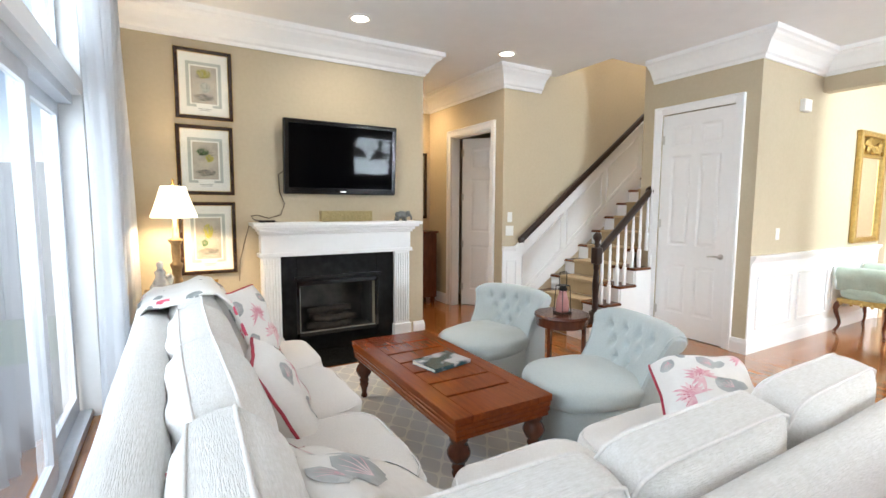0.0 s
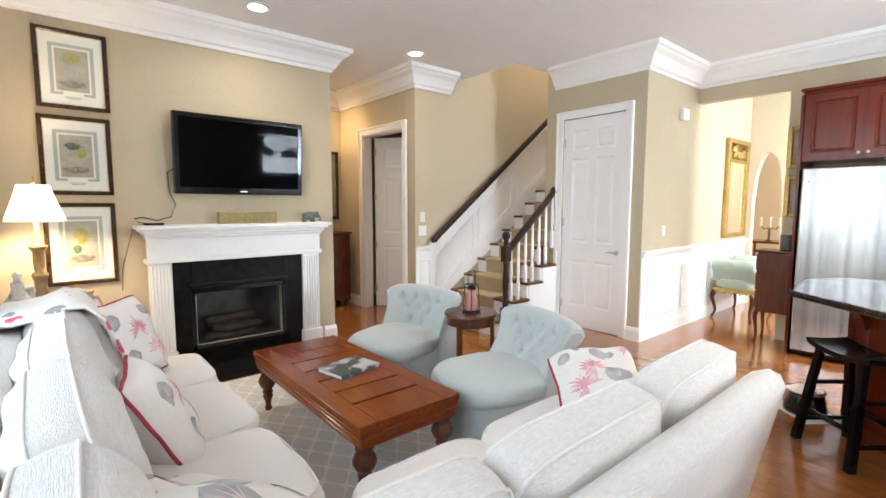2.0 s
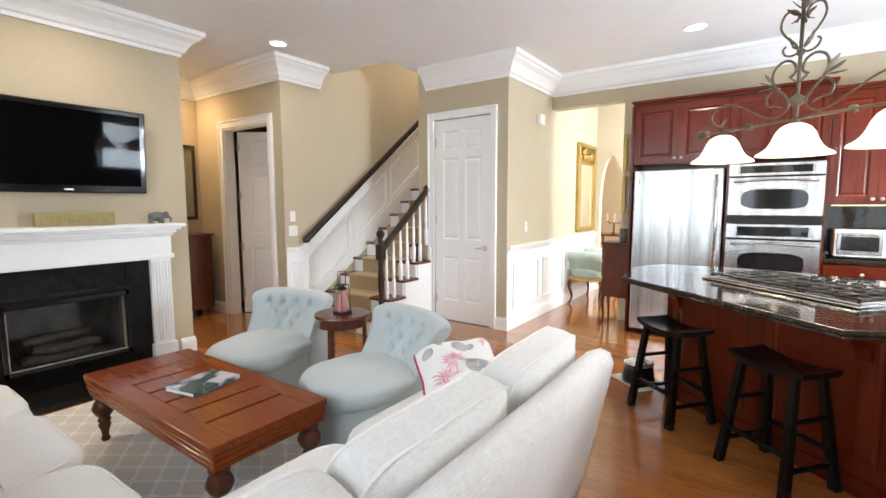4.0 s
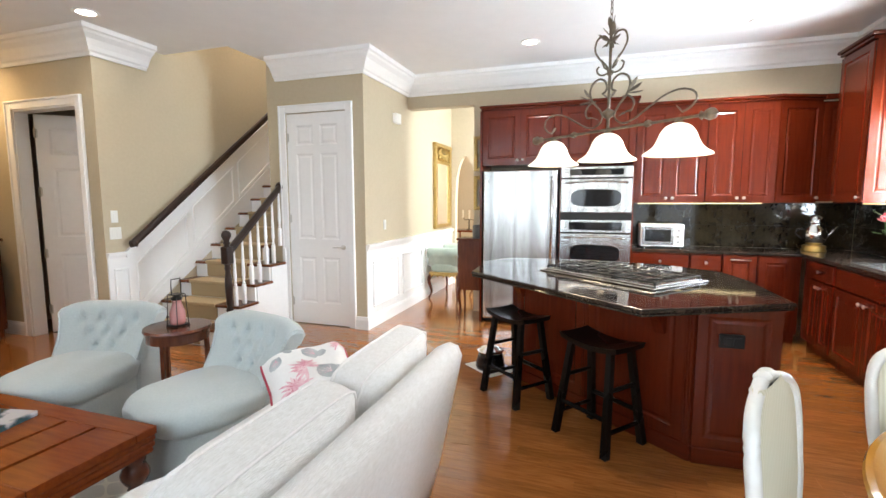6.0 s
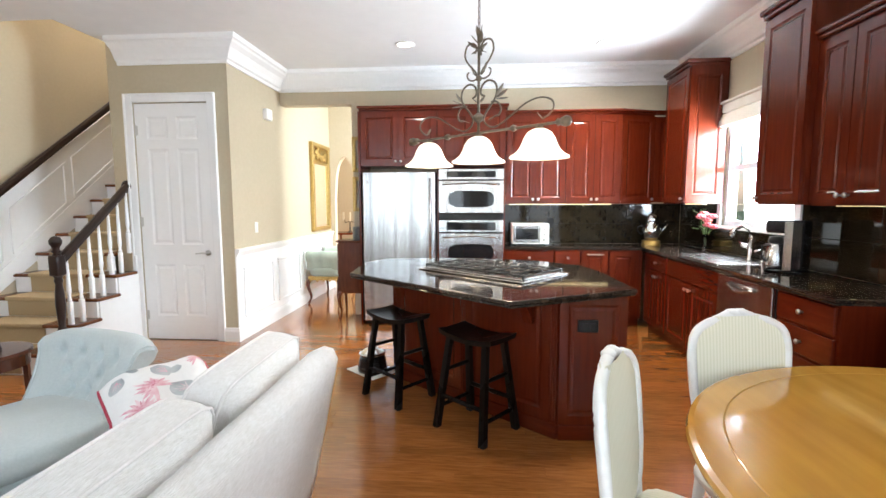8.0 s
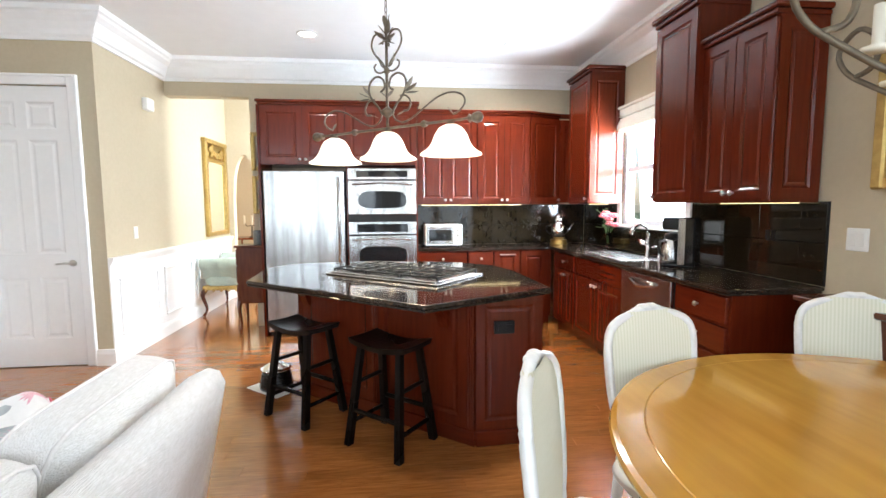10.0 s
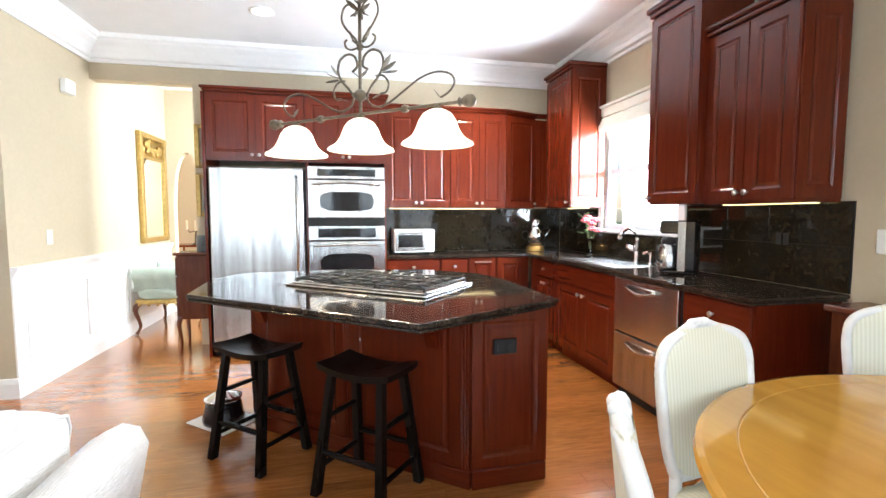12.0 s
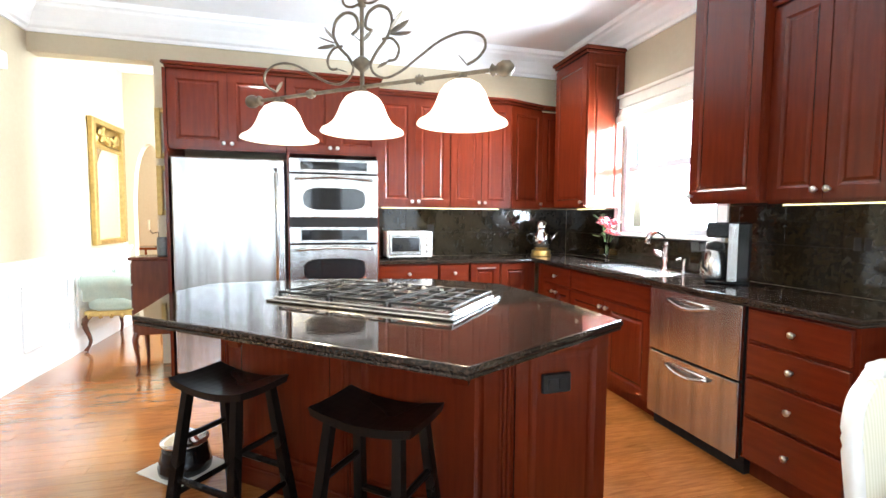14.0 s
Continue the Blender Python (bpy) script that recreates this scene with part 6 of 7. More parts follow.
def slipper_chair(m, label):
    """An armless tufted chair with a rolled back; it faces its own -y."""
    ob = thing("slipper_chair", (0, 0, 0), label, "armchair", "aqua slipper chairs")
    sb = cushion(0.63, 0.68, 0.2, 2.8, 12)
    part("seat_cushion", moved(sb, Matrix.Translation((0, -0.13, 0.345))), M_AQUA, ob, "plump aqua seat", True)
    # skirted body
    bm = bmesh.new()
    n = 60
    rings = []
    for r_s, z in ((0.93, 0.32), (0.95, 0.26), (0.97, 0.15), (1.0, 0.015)):
        ring = []
        for k in range(n):
            a = 2 * math.pi * k / n
            c, sn = math.cos(a), math.sin(a)
            f = (abs(c) ** 3.4 + abs(sn) ** 3.4) ** (-1 / 3.4)
            pleat = 1 + (0.03 * math.sin(4 * a + 0.8) ** 12) * (0.34 - z) / 0.3
            ring.append(bm.verts.new((0.3 * c * f * r_s * pleat, (0.34 * sn * f * r_s - 0.1) * pleat, z)))
        rings.append(ring)
    for r0, r1 in zip(rings, rings[1:]):
        for k in range(n):
            bm.faces.new((r0[k], r0[(k + 1) % n], r1[(k + 1) % n], r1[k]))
    bm.faces.new(rings[0])
    bm.faces.new(rings[-1][::-1])
    part("skirt", bm, M_AQUA, ob, "pleated aqua skirt", True)
    # back: a raked slab whose sides run down to the floor and whose top rolls over backwards
    rake = [(0.075 + 0.13 * (i / 11) ** 0.9, 0.38 + 0.27 * i / 11) for i in range(12)]
    prof = rake + [(0.215, 0.695), (0.245, 0.722), (0.29, 0.73), (0.335, 0.712), (0.355, 0.675), (0.345, 0.64), (0.315, 0.615), (0.292, 0.59), (0.287, 0.45), (0.287, 0.3), (0.29, 0.15), (0.295, 0.015), (0.03, 0.015), (0.03, 0.2), (0.05, 0.36)]
    tufts = [(-0.6, 0.62), (-0.2, 0.62), (0.2, 0.62), (0.6, 0.62), (-0.4, 0.54), (0.0, 0.54), (0.4, 0.54), (-0.2, 0.46), (0.2, 0.46)]

    def front(u, z):
        """Depth of the back's tufted face."""
        y = 0.075 + 0.13 * max(0.0, (z - 0.38) / 0.27) ** 0.9
        dim = sum(math.exp(-((u - tu) / 0.075) ** 2 - ((z - tz) / 0.026) ** 2) for tu, tz in tufts)
        crease = max(math.exp(-((abs(u - tu) * 0.2 - abs(z - tz)) / 0.006) ** 2) * math.exp(-((u - tu) / 0.16) ** 2) for tu, tz in tufts)
        return y + 0.042 * dim + 0.011 * crease - 0.05 * abs(u) ** 2.2

    bm = bmesh.new()
    rings = []
    cols = 72
    for i in range(cols + 1):
        u = i / cols * 2 - 1
        ring = []
        for idx, (y, z) in enumerate(prof):
            flare = 1 + 0.17 * max(0.0, min(1.0, (z - 0.5) / 0.2)) ** 1.5
            if idx < 12:
                y = front(u, z)
            elif z > 0.58:
                y -= 0.05 * abs(u) ** 2.2
            drop = 0.03 * abs(u) ** 4 * max(0.0, z - 0.4) / 0.3
            soft = 1 - 0.012 * (max(0.0, abs(u) - 0.9) / 0.1) ** 2
            ring.append(bm.verts.new((u * 0.29 * flare, y if abs(u) < 0.97 else 0.2 + (y - 0.2) * 0.96, (z - drop) * soft)))
        rings.append(ring)
    k = len(prof)
    for r0, r1 in zip(rings, rings[1:]):
        for j in range(k):
            bm.faces.new((r0[j], r0[(j + 1) % k], r1[(j + 1) % k], r1[j]))
    for ring, sgn in ((rings[0], -1), (rings[-1], 1)):
        cap = [bm.verts.new((v.co.x + sgn * 0.008, 0.19 + (v.co.y - 0.19) * 0.9, 0.38 + (v.co.z - 0.38) * 0.95)) for v in ring]
        for j in range(k):
            bm.faces.new((ring[j], ring[(j + 1) % k], cap[(j + 1) % k], cap[j]))
        bm.faces.new(cap)
    seams = [[v.co.copy() for v in ring] for ring in (rings[0], rings[-1])]
    back = part("backrest", bm, M_AQUA, ob, "rolled and tufted aqua back", True)
    for poly in back.data.polygons:
        if abs(poly.normal.x) > 0.75:
            poly.use_smooth = False
    for seam in seams:
        part("piping", tube(bmesh.new(), [tuple(p) for p in seam[:-3]], 0.0055, 6), M_AQUA, back, "", True)
    for tu, tz in tufts:
        flare = 1 + 0.17 * max(0.0, min(1.0, (tz - 0.5) / 0.2)) ** 1.5
        part("button", moved(cushion(0.022, 0.022, 0.012, 2, 3), Matrix.Translation((tu * 0.29 * flare, front(tu, tz) - 0.004, tz)) @ Matrix.Rotation(math.pi / 2, 4, "X")), M_AQUA, back, "", True)
    ob.matrix_world = m
    return ob


slipper_chair(pose(2.76, 3.0, 0.0, 0, 0, -75), "pale aqua tufted slipper chair near the fireplace")
slipper_chair(pose(2.78, 1.93, 0.0, 0, 0, -104), "pale aqua tufted slipper chair beside the sofa")

# coffee table, rug, book
rug = thing("area_rug", (2.0, 2.55, 0.0), "grey trellis-pattern flat-woven rug", "rug")
part("weave", box(-0.8, -1.25, 0.001, 1.0, 1.3, 0.011, 0.003), M_RUG, rug)
ctab = thing("coffee_table", (1.945, 2.5, 0.011), "red-brown wooden coffee table with slotted top", "coffee table")
CT = (-0.3, -0.71, 0.3, 0.71)
slots = [-0.47 + 0.19 * k for k in range(6)]
for x0, x1 in ((CT[0], -0.2), (0.2, CT[2])):
    part("side_plank", box(x0, CT[1], 0.365, x1, CT[3], 0.405, 0.004), M_TABLE, ctab)
edges_y = [CT[1]] + [v for sl in slots for v in (sl - 0.011, sl + 0.011)] + [CT[3]]
for a, b in zip(edges_y[0::2], edges_y[1::2]):
    part("plank", box(-0.1995, a, 0.366, 0.1995, b, 0.4045, 0.002), M_TABLE, ctab)


def rim(inset, z0, z1, w=0.035):
    """A hollow frame under the table top with rounded outer edges."""
    x0, y0, x1, y1 = CT[0] + inset, CT[1] + inset, CT[2] - inset, CT[3] - inset
    return joined(box(x0, y0, z0, x1, y0 + w, z1, 0.009, 3), box(x0, y1 - w, z0, x1, y1, z1, 0.009, 3),
                  box(x0, y0 + 0.01, z0, x0 + w, y1 - 0.01, z1, 0.009, 3), box(x1 - w, y0 + 0.01, z0, x1, y1 - 0.01, z1, 0.009, 3))


for inset, z0, z1 in ((0.004, 0.338, 0.364), (0.006, 0.31, 0.3375), (0.012, 0.284, 0.3095)):
    part("apron_reed", rim(inset, z0, z1), M_TABLE, ctab, "reeded apron moulding")
# added dark board that stands for the shade seen through the slots
part("slot_shade_board", box(CT[0] + 0.05, CT[1] + 0.05, 0.29, CT[2] - 0.05, CT[3] - 0.05, 0.3), M_MAHOG, ctab)
legp = [(0.0, 0.0), (0.019, 0.0), (0.024, 0.012), (0.017, 0.035), (0.022, 0.065), (0.034, 0.098), (0.026, 0.112), (0.034, 0.122), (0.034, 0.132), (0.026, 0.142), (0.044, 0.162), (0.058, 0.192), (0.058, 0.208), (0.046, 0.236), (0.034, 0.25), (0.046, 0.26), (0.046, 0.29)]
for sx in (-1, 1):
    for sy in (-1, 1):
        part("leg", moved(lathe(legp, 20), Matrix.Translation((sx * 0.235, sy * 0.64, 0))), M_MAHOG, ctab, "turned bun leg", True)
book = thing("magazine", (1.97, 2.48, 0.417), "glossy dark-covered picture book on the coffee table", "book", "", 12)
part("pages", box(-0.14, -0.105, 0.001, 0.14, 0.105, 0.02), M_PAPER, book)
part("cover", joined(box(-0.145, -0.11, 0.02, 0.145, 0.11, 0.0235), box(-0.145, -0.11, 0.0, 0.145, 0.11, 0.001), box(-0.146, -0.111, 0.0, 0.146, -0.107, 0.0235)), M_BOOKCOVER, book)

# side table with lantern
stt = thing("side_table", (2.96, 2.46, 0), "small round mahogany side table", "side table")
part("tabletop", joined(lathe([(0.0, 0.6), (0.19, 0.6), (0.195, 0.61), (0.19, 0.625), (0.0, 0.625)], 40), lathe([(0.17, 0.54), (0.178, 0.54), (0.178, 0.6), (0.17, 0.6)], 40, caps=False)), M_MAHOG, stt, "", False)
for k in range(3):
    a = radians(75 + 120 * k)
    part("leg", bar((0.155 * math.cos(a), 0.155 * math.sin(a), 0.6), (0.165 * math.cos(a), 0.165 * math.sin(a), 0), 0.016, 4), M_MAHOG, stt)
lan = thing("lantern", (2.955, 2.45, 0.625), "small dark metal candle lantern with pink glass", "lantern")
part("base_tray", box(-0.048, -0.048, 0, 0.048, 0.048, 0.014, 0.003), M_BLACK, lan, "black metal tray")
part("glass", lathe([(0.0, 0.014), (0.043, 0.014), (0.047, 0.03), (0.045, 0.09), (0.032, 0.13), (0.026, 0.15), (0.028, 0.165), (0.024, 0.165), (0.022, 0.15), (0.0, 0.145)], 20), M_PINKGLASS, lan, "pink glass jar", True)
part("cage", joined(*[bar((sx * 0.042, sy * 0.042, 0.012), (sx * 0.034, sy * 0.034, 0.2), 0.0028) for sx in (-1, 1) for sy in (-1, 1)], lathe([(0.0, 0.165), (0.03, 0.168), (0.033, 0.18), (0.012, 0.2), (0.0, 0.205)], 14), box(-0.036, -0.036, 0.2, 0.036, 0.036, 0.206, 0.002)), M_BLACK, lan, "thin black wire frame")
part("handle", tube(bmesh.new(), [(-0.034, 0, 0.206), (-0.036, 0, 0.26), (-0.032, 0, 0.3), (0.032, 0, 0.3), (0.036, 0, 0.26), (0.034, 0, 0.206)], 0.0035), M_BLACK, lan)

# end table, lamp and figurine by the prints
et = thing("end_table", (0.62, 4.02, 0), "mahogany end table in the corner", "end table")
part("tabletop", box(-0.27, -0.28, 0.7, 0.27, 0.28, 0.725, 0.006, 2), M_MAHOG, et)
part("apron", box(-0.24, -0.25, 0.6, 0.24, 0.25, 0.7), M_MAHOG, et)
for sx in (-1, 1):
    for sy in (-1, 1):
        part("leg", bar((sx * 0.22, sy * 0.23, 0.6), (sx * 0.22, sy * 0.23, 0), 0.02, 4), M_MAHOG, et)
tl = thing("table_lamp", (0.575, 4.1, 0.725), "carved tan candlestick lamp with a lit white shade", "table lamp")
part("base", lathe([(0.0, 0), (0.085, 0), (0.088, 0.015), (0.06, 0.03), (0.032, 0.055), (0.04, 0.085), (0.03, 0.11), (0.034, 0.17), (0.044, 0.2), (0.044, 0.215), (0.026, 0.23), (0.032, 0.3), (0.03, 0.36), (0.05, 0.39), (0.05, 0.4), (0.02, 0.415), (0.018, 0.48), (0.012, 0.49), (0.012, 0.56), (0.0, 0.56)], 24), M_LAMPWOOD, tl, "carved tan column", True)
part("shade", joined(lathe([(0.155, 0.565), (0.145, 0.6), (0.11, 0.7), (0.08, 0.8), (0.083, 0.8), (0.113, 0.7), (0.148, 0.6), (0.158, 0.565)], 28, caps=False)), M_LAMPSHADE, tl, "lit pleated shade", True)
part("finial", lathe([(0.006, 0.8), (0.014, 0.815), (0.008, 0.83), (0.012, 0.845), (0.0, 0.86)], 12), M_BRASS, tl, "", True)
lamp("table_lamp_bulb", "POINT", pose(0.575, 4.1, 1.39), 36, (1.0, 0.78, 0.5), size=0.05)
fig = thing("porcelain_figurine", (0.47, 3.93, 0.725), "painted porcelain figurine beside the lamp", "figurine")
part("figure", joined(lathe([(0.0, 0), (0.075, 0), (0.08, 0.02), (0.06, 0.04), (0.07, 0.07), (0.045, 0.11), (0.03, 0.15), (0.036, 0.18), (0.016, 0.205), (0.024, 0.23), (0.02, 0.25), (0.0, 0.26)], 14), moved(cushion(0.1, 0.08, 0.07, 2.2, 5), Matrix.Translation((0.08, -0.02, 0.04))), moved(cushion(0.06, 0.05, 0.1, 2.2, 5), Matrix.Translation((0.05, 0.03, 0.11)))), M_PORCELAIN, fig, "", True)

dish = thing("trinket_dish", (0.74, 3.86, 0.725), "small clear glass dish on the end table", "dish")
part("bowl", lathe([(0.0, 0.0), (0.03, 0.0), (0.034, 0.006), (0.05, 0.03), (0.055, 0.04), (0.05, 0.038), (0.03, 0.012), (0.0, 0.01)], 20), M_PORCELAIN, dish, "", True)
shell = thing("brass_candlestick", (0.83, 3.95, 0.725), "short brass candlestick on the end table", "candlestick")
part("stem", lathe([(0.0, 0.0), (0.035, 0.0), (0.036, 0.006), (0.012, 0.015), (0.009, 0.05), (0.015, 0.06), (0.009, 0.07), (0.018, 0.085), (0.018, 0.095), (0.0, 0.095)], 16), M_BRASS, shell, "", True)
for k, (px, py, turn) in enumerate(((0.5, 3.8, 8), (0.505, 3.805, -6), (0.5, 3.79, 15))):
    card = thing("paper_booklet", (px, py, 0.7255 + 0.008 * k), "small booklet stacked on the end table", "booklet", "booklets", turn)
    part("cover", box(-0.075, -0.055, 0, 0.075, 0.055, 0.0075, 0.001), M_PAPER if k % 2 else M_BOOKCOVER, card)

# ---- island chandelier ----


def spiral(cx, cz, r0, r1, a0, a1, n=14):
    return [(cx + (r0 + (r1 - r0) * k / n) * math.cos(a0 + (a1 - a0) * k / n), 0.0, cz + (r0 + (r1 - r0) * k / n) * math.sin(a0 + (a1 - a0) * k / n)) for k in range(n + 1)]


def smooth_path(pts, per=5):
    """Points along a smooth curve through the given ones."""
    p = [Vector(q) for q in pts]
    out = []
    for i in range(len(p) - 1):
        a, b, c, d = p[max(i - 1, 0)], p[i], p[i + 1], p[min(i + 2, len(p) - 1)]
        for k in range(per):
            t = k / per
            out.append(0.5 * ((2 * b) + (c - a) * t + (2 * a - 5 * b + 4 * c - d) * t * t + (3 * b - a - 3 * c + d) * t ** 3))
    out.append(p[-1])
    return out


def iron_leaf(length, m):
    bm = bmesh.new()
    rows = []
    for k in range(7):
        u = k / 6
        w = 0.2 * length * math.sin(math.pi * min(1, u * 0.93 + 0.07)) ** 0.8
        z = 0.18 * length * u * u
        rows.append([bm.verts.new((u * length, -w, z + 0.15 * w)), bm.verts.new((u * length, 0, z)), bm.verts.new((u * length, w, z + 0.15 * w))])
    for r0, r1 in zip(rows, rows[1:]):
        bm.faces.new((r0[0], r0[1], r1[1], r1[0]))
        bm.faces.new((r0[1], r0[2], r1[2], r1[1]))
    ext = bmesh.ops.extrude_face_region(bm, geom=bm.faces[:])
    for v in [e for e in ext["geom"] if isinstance(e, bmesh.types.BMVert)]:
        v.co.z += 0.003
    return moved(bm, m)


BELL = [(0.03, 0.0), (0.045, -0.004), (0.075, -0.022), (0.098, -0.055), (0.115, -0.1), (0.135, -0.135), (0.162, -0.158), (0.185, -0.17), (0.192, -0.182), (0.186, -0.18), (0.16, -0.163), (0.132, -0.14), (0.111, -0.103), (0.094, -0.058), (0.072, -0.027), (0.04, -0.01)]
chand = thing("island_chandelier", (4.17, -0.09, 1.885), "bronze scrolled chandelier with three lit bell shades", "chandelier", "", math.degrees(math.atan2(0.774, 0.634)))
part("crossbar", bar((-0.68, 0, 0), (0.66, 0, 0), 0.009, 10), M_IRON, chand)
for sgn in (-1, 1):
    part("collar", moved(lathe([(0.011, -0.02), (0.02, -0.015), (0.014, -0.008), (0.024, 0), (0.014, 0.008), (0.02, 0.015), (0.011, 0.02)], 12), pose(sgn * 0.3, 0, 0, 0, 90, 0)), M_IRON, chand, "", True)
    part("finial", moved(lathe([(0.011, 0), (0.026, 0.012), (0.014, 0.024), (0.024, 0.036), (0.034, 0.06), (0.03, 0.085), (0.012, 0.1), (0.0, 0.105)], 12), pose(sgn * 0.62, 0, 0, 0, 90 * sgn, 0)), M_IRON, chand, "", True)
part("stem", joined(bar((0, 0, -0.03), (0, 0, 0.66), 0.01, 10), moved(lathe([(0.01, 0.07), (0.03, 0.085), (0.048, 0.105), (0.03, 0.125), (0.01, 0.14)], 16), Matrix.Identity(4)), lathe([(0.01, 0.355), (0.022, 0.365), (0.014, 0.375), (0.022, 0.385), (0.01, 0.395)], 12)), M_IRON, chand, "", True)
for sgn in (-1, 1):
    big = smooth_path([(sgn * x, 0, z) for x, z in ((0.045, 0.11), (0.06, 0.06), (0.12, 0.028), (0.2, 0.045), (0.3, 0.1), (0.4, 0.152), (0.5, 0.17), (0.58, 0.145), (0.6, 0.1), (0.57, 0.058), (0.52, 0.035))], 4)
    part("scroll_arm", tube(bmesh.new(), big, 0.006, 7), M_IRON, chand, "", True)
    low = smooth_path([(sgn * x, 0, z) for x, z in ((0.045, 0.1), (0.08, 0.15), (0.13, 0.2), (0.16, 0.26), (0.145, 0.32), (0.09, 0.348), (0.035, 0.325), (0.02, 0.27), (0.055, 0.245))], 4)
    part("scroll", tube(bmesh.new(), low, 0.0075, 7), M_IRON, chand, "", True)
    curl = smooth_path([(sgn * x, 0, z) for x, z in ((0.11, 0.2), (0.16, 0.195), (0.195, 0.15), (0.18, 0.105), (0.14, 0.1))], 4)
    part("scroll", tube(bmesh.new(), curl, 0.0065, 7), M_IRON, chand, "", True)
    upper = smooth_path([(sgn * x, 0, z) for x, z in ((0.05, 0.42), (0.02, 0.4), (0.035, 0.43), (0.095, 0.49), (0.128, 0.55), (0.11, 0.612), (0.058, 0.625), (0.02, 0.59), (0.035, 0.55))], 4)
    part("scroll", tube(bmesh.new(), upper, 0.0065, 7), M_IRON, chand, "", True)
    hook = smooth_path([(sgn * x, 0, z) for x, z in ((0.008, 0.378), (0.05, 0.368), (0.092, 0.382), (0.108, 0.415), (0.09, 0.432))], 4)
    part("scroll", tube(bmesh.new(), hook, 0.006, 7), M_IRON, chand, "", True)
    for ang in (-12, 14, 40):
        part("leaf", iron_leaf(0.1, pose(sgn * 0.135, 0, 0.215, 0, 0, 0) @ (Matrix.Identity(4) if sgn > 0 else Matrix.Rotation(math.pi, 4, "Z")) @ Matrix.Rotation(-radians(ang), 4, "Y") @ Matrix.Translation((0.02, 0, 0))), M_IRON, chand)
    for x, z, rot in ((0.05, 0.245, -150), (0.14, 0.1, -170), (0.05, 0.42, 60), (0.52, 0.035, 120)):
        part("leaf", iron_leaf(0.06, pose(sgn * x, 0, z) @ (Matrix.Identity(4) if sgn > 0 else Matrix.Rotation(math.pi, 4, "Z")) @ Matrix.Rotation(-radians(rot), 4, "Y")), M_IRON, chand)
for k in range(10):
    part("leaf", iron_leaf(0.1 - 0.02 * (k % 2), pose(0, 0, 0.64 - 0.035 * (k % 3), 0, 0, 36 * k) @ Matrix.Rotation(-radians((66, 38, 12)[k % 3]), 4, "Y")), M_IRON, chand)
for k in range(4):
    part("leaf", iron_leaf(0.06, pose(0, 0, 0.57, 0, 0, 90 * k + 20) @ Matrix.Rotation(radians(35), 4, "Y")), M_IRON, chand)
links = []
for k in range(9):
    z = 0.69 + 0.038 * k
    pts = [(0.009 * math.cos(a), 0, z + 0.022 * math.sin(a)) for a in [2 * math.pi * j / 12 for j in range(13)]]
    links.append(moved(tube(bmesh.new(), pts, 0.003, 5), Matrix.Rotation(radians(90 * (k % 2)), 4, "Z")))
part("chain", joined(*links), M_IRON, chand)
part("canopy", moved(lathe([(0.0, 1.02), (0.012, 1.02), (0.03, 1.03), (0.06, 1.05), (0.062, 1.063), (0.0, 1.063)], 20), Matrix.Identity(4)), M_IRON, chand, "", True)
for x in (-0.5, 0.0, 0.5):
    part("socket_cup", moved(lathe([(0.0, 0.0), (0.012, 0.0), (0.016, -0.012), (0.034, -0.03), (0.036, -0.04), (0.0, -0.042)], 14), Matrix.Translation((x, 0, 0.005))), M_IRON, chand, "", True)
    part("shade", moved(lathe(BELL, 32, caps=False), Matrix.Translation((x, 0, -0.026))), M_SHADE, chand, "lit frosted glass bell", True)
cr = chand.matrix_world.copy()
for x in (-0.5, 0.0, 0.5):
    lamp("chandelier_bulb", "POINT", cr @ pose(x, 0, -0.15), 9, (1.0, 0.82, 0.58), size=0.05)

# ---- dining corner ----
dt = thing("dining_table", (1.82, -1.52, 0), "round honey-coloured oak dining table with banded edge", "dining table")
part("tabletop", lathe([(0.0, 0.715), (0.84, 0.715), (0.885, 0.722), (0.89, 0.735), (0.885, 0.746), (0.87, 0.75), (0.795, 0.75), (0.792, 0.748), (0.789, 0.75), (0.0, 0.75)], 96), M_OAKTABLE, dt)
part("pedestal", lathe([(0.0, 0.06), (0.16, 0.06), (0.14, 0.12), (0.08, 0.2), (0.11, 0.35), (0.13, 0.5), (0.07, 0.6), (0.12, 0.66), (0.3, 0.715), (0.0, 0.715)], 28), M_OAKTABLE, dt, "", True)
for k in range(4):
    part("foot", moved(tube(bmesh.new(), [(0.08, 0, 0.14), (0.25, 0, 0.12), (0.4, 0, 0.05), (0.46, 0, 0.028)], [0.05, 0.045, 0.035, 0.028]), pose(0, 0, 0, 0, 0, 45 + 90 * k)), M_OAKTABLE, dt, "", True)


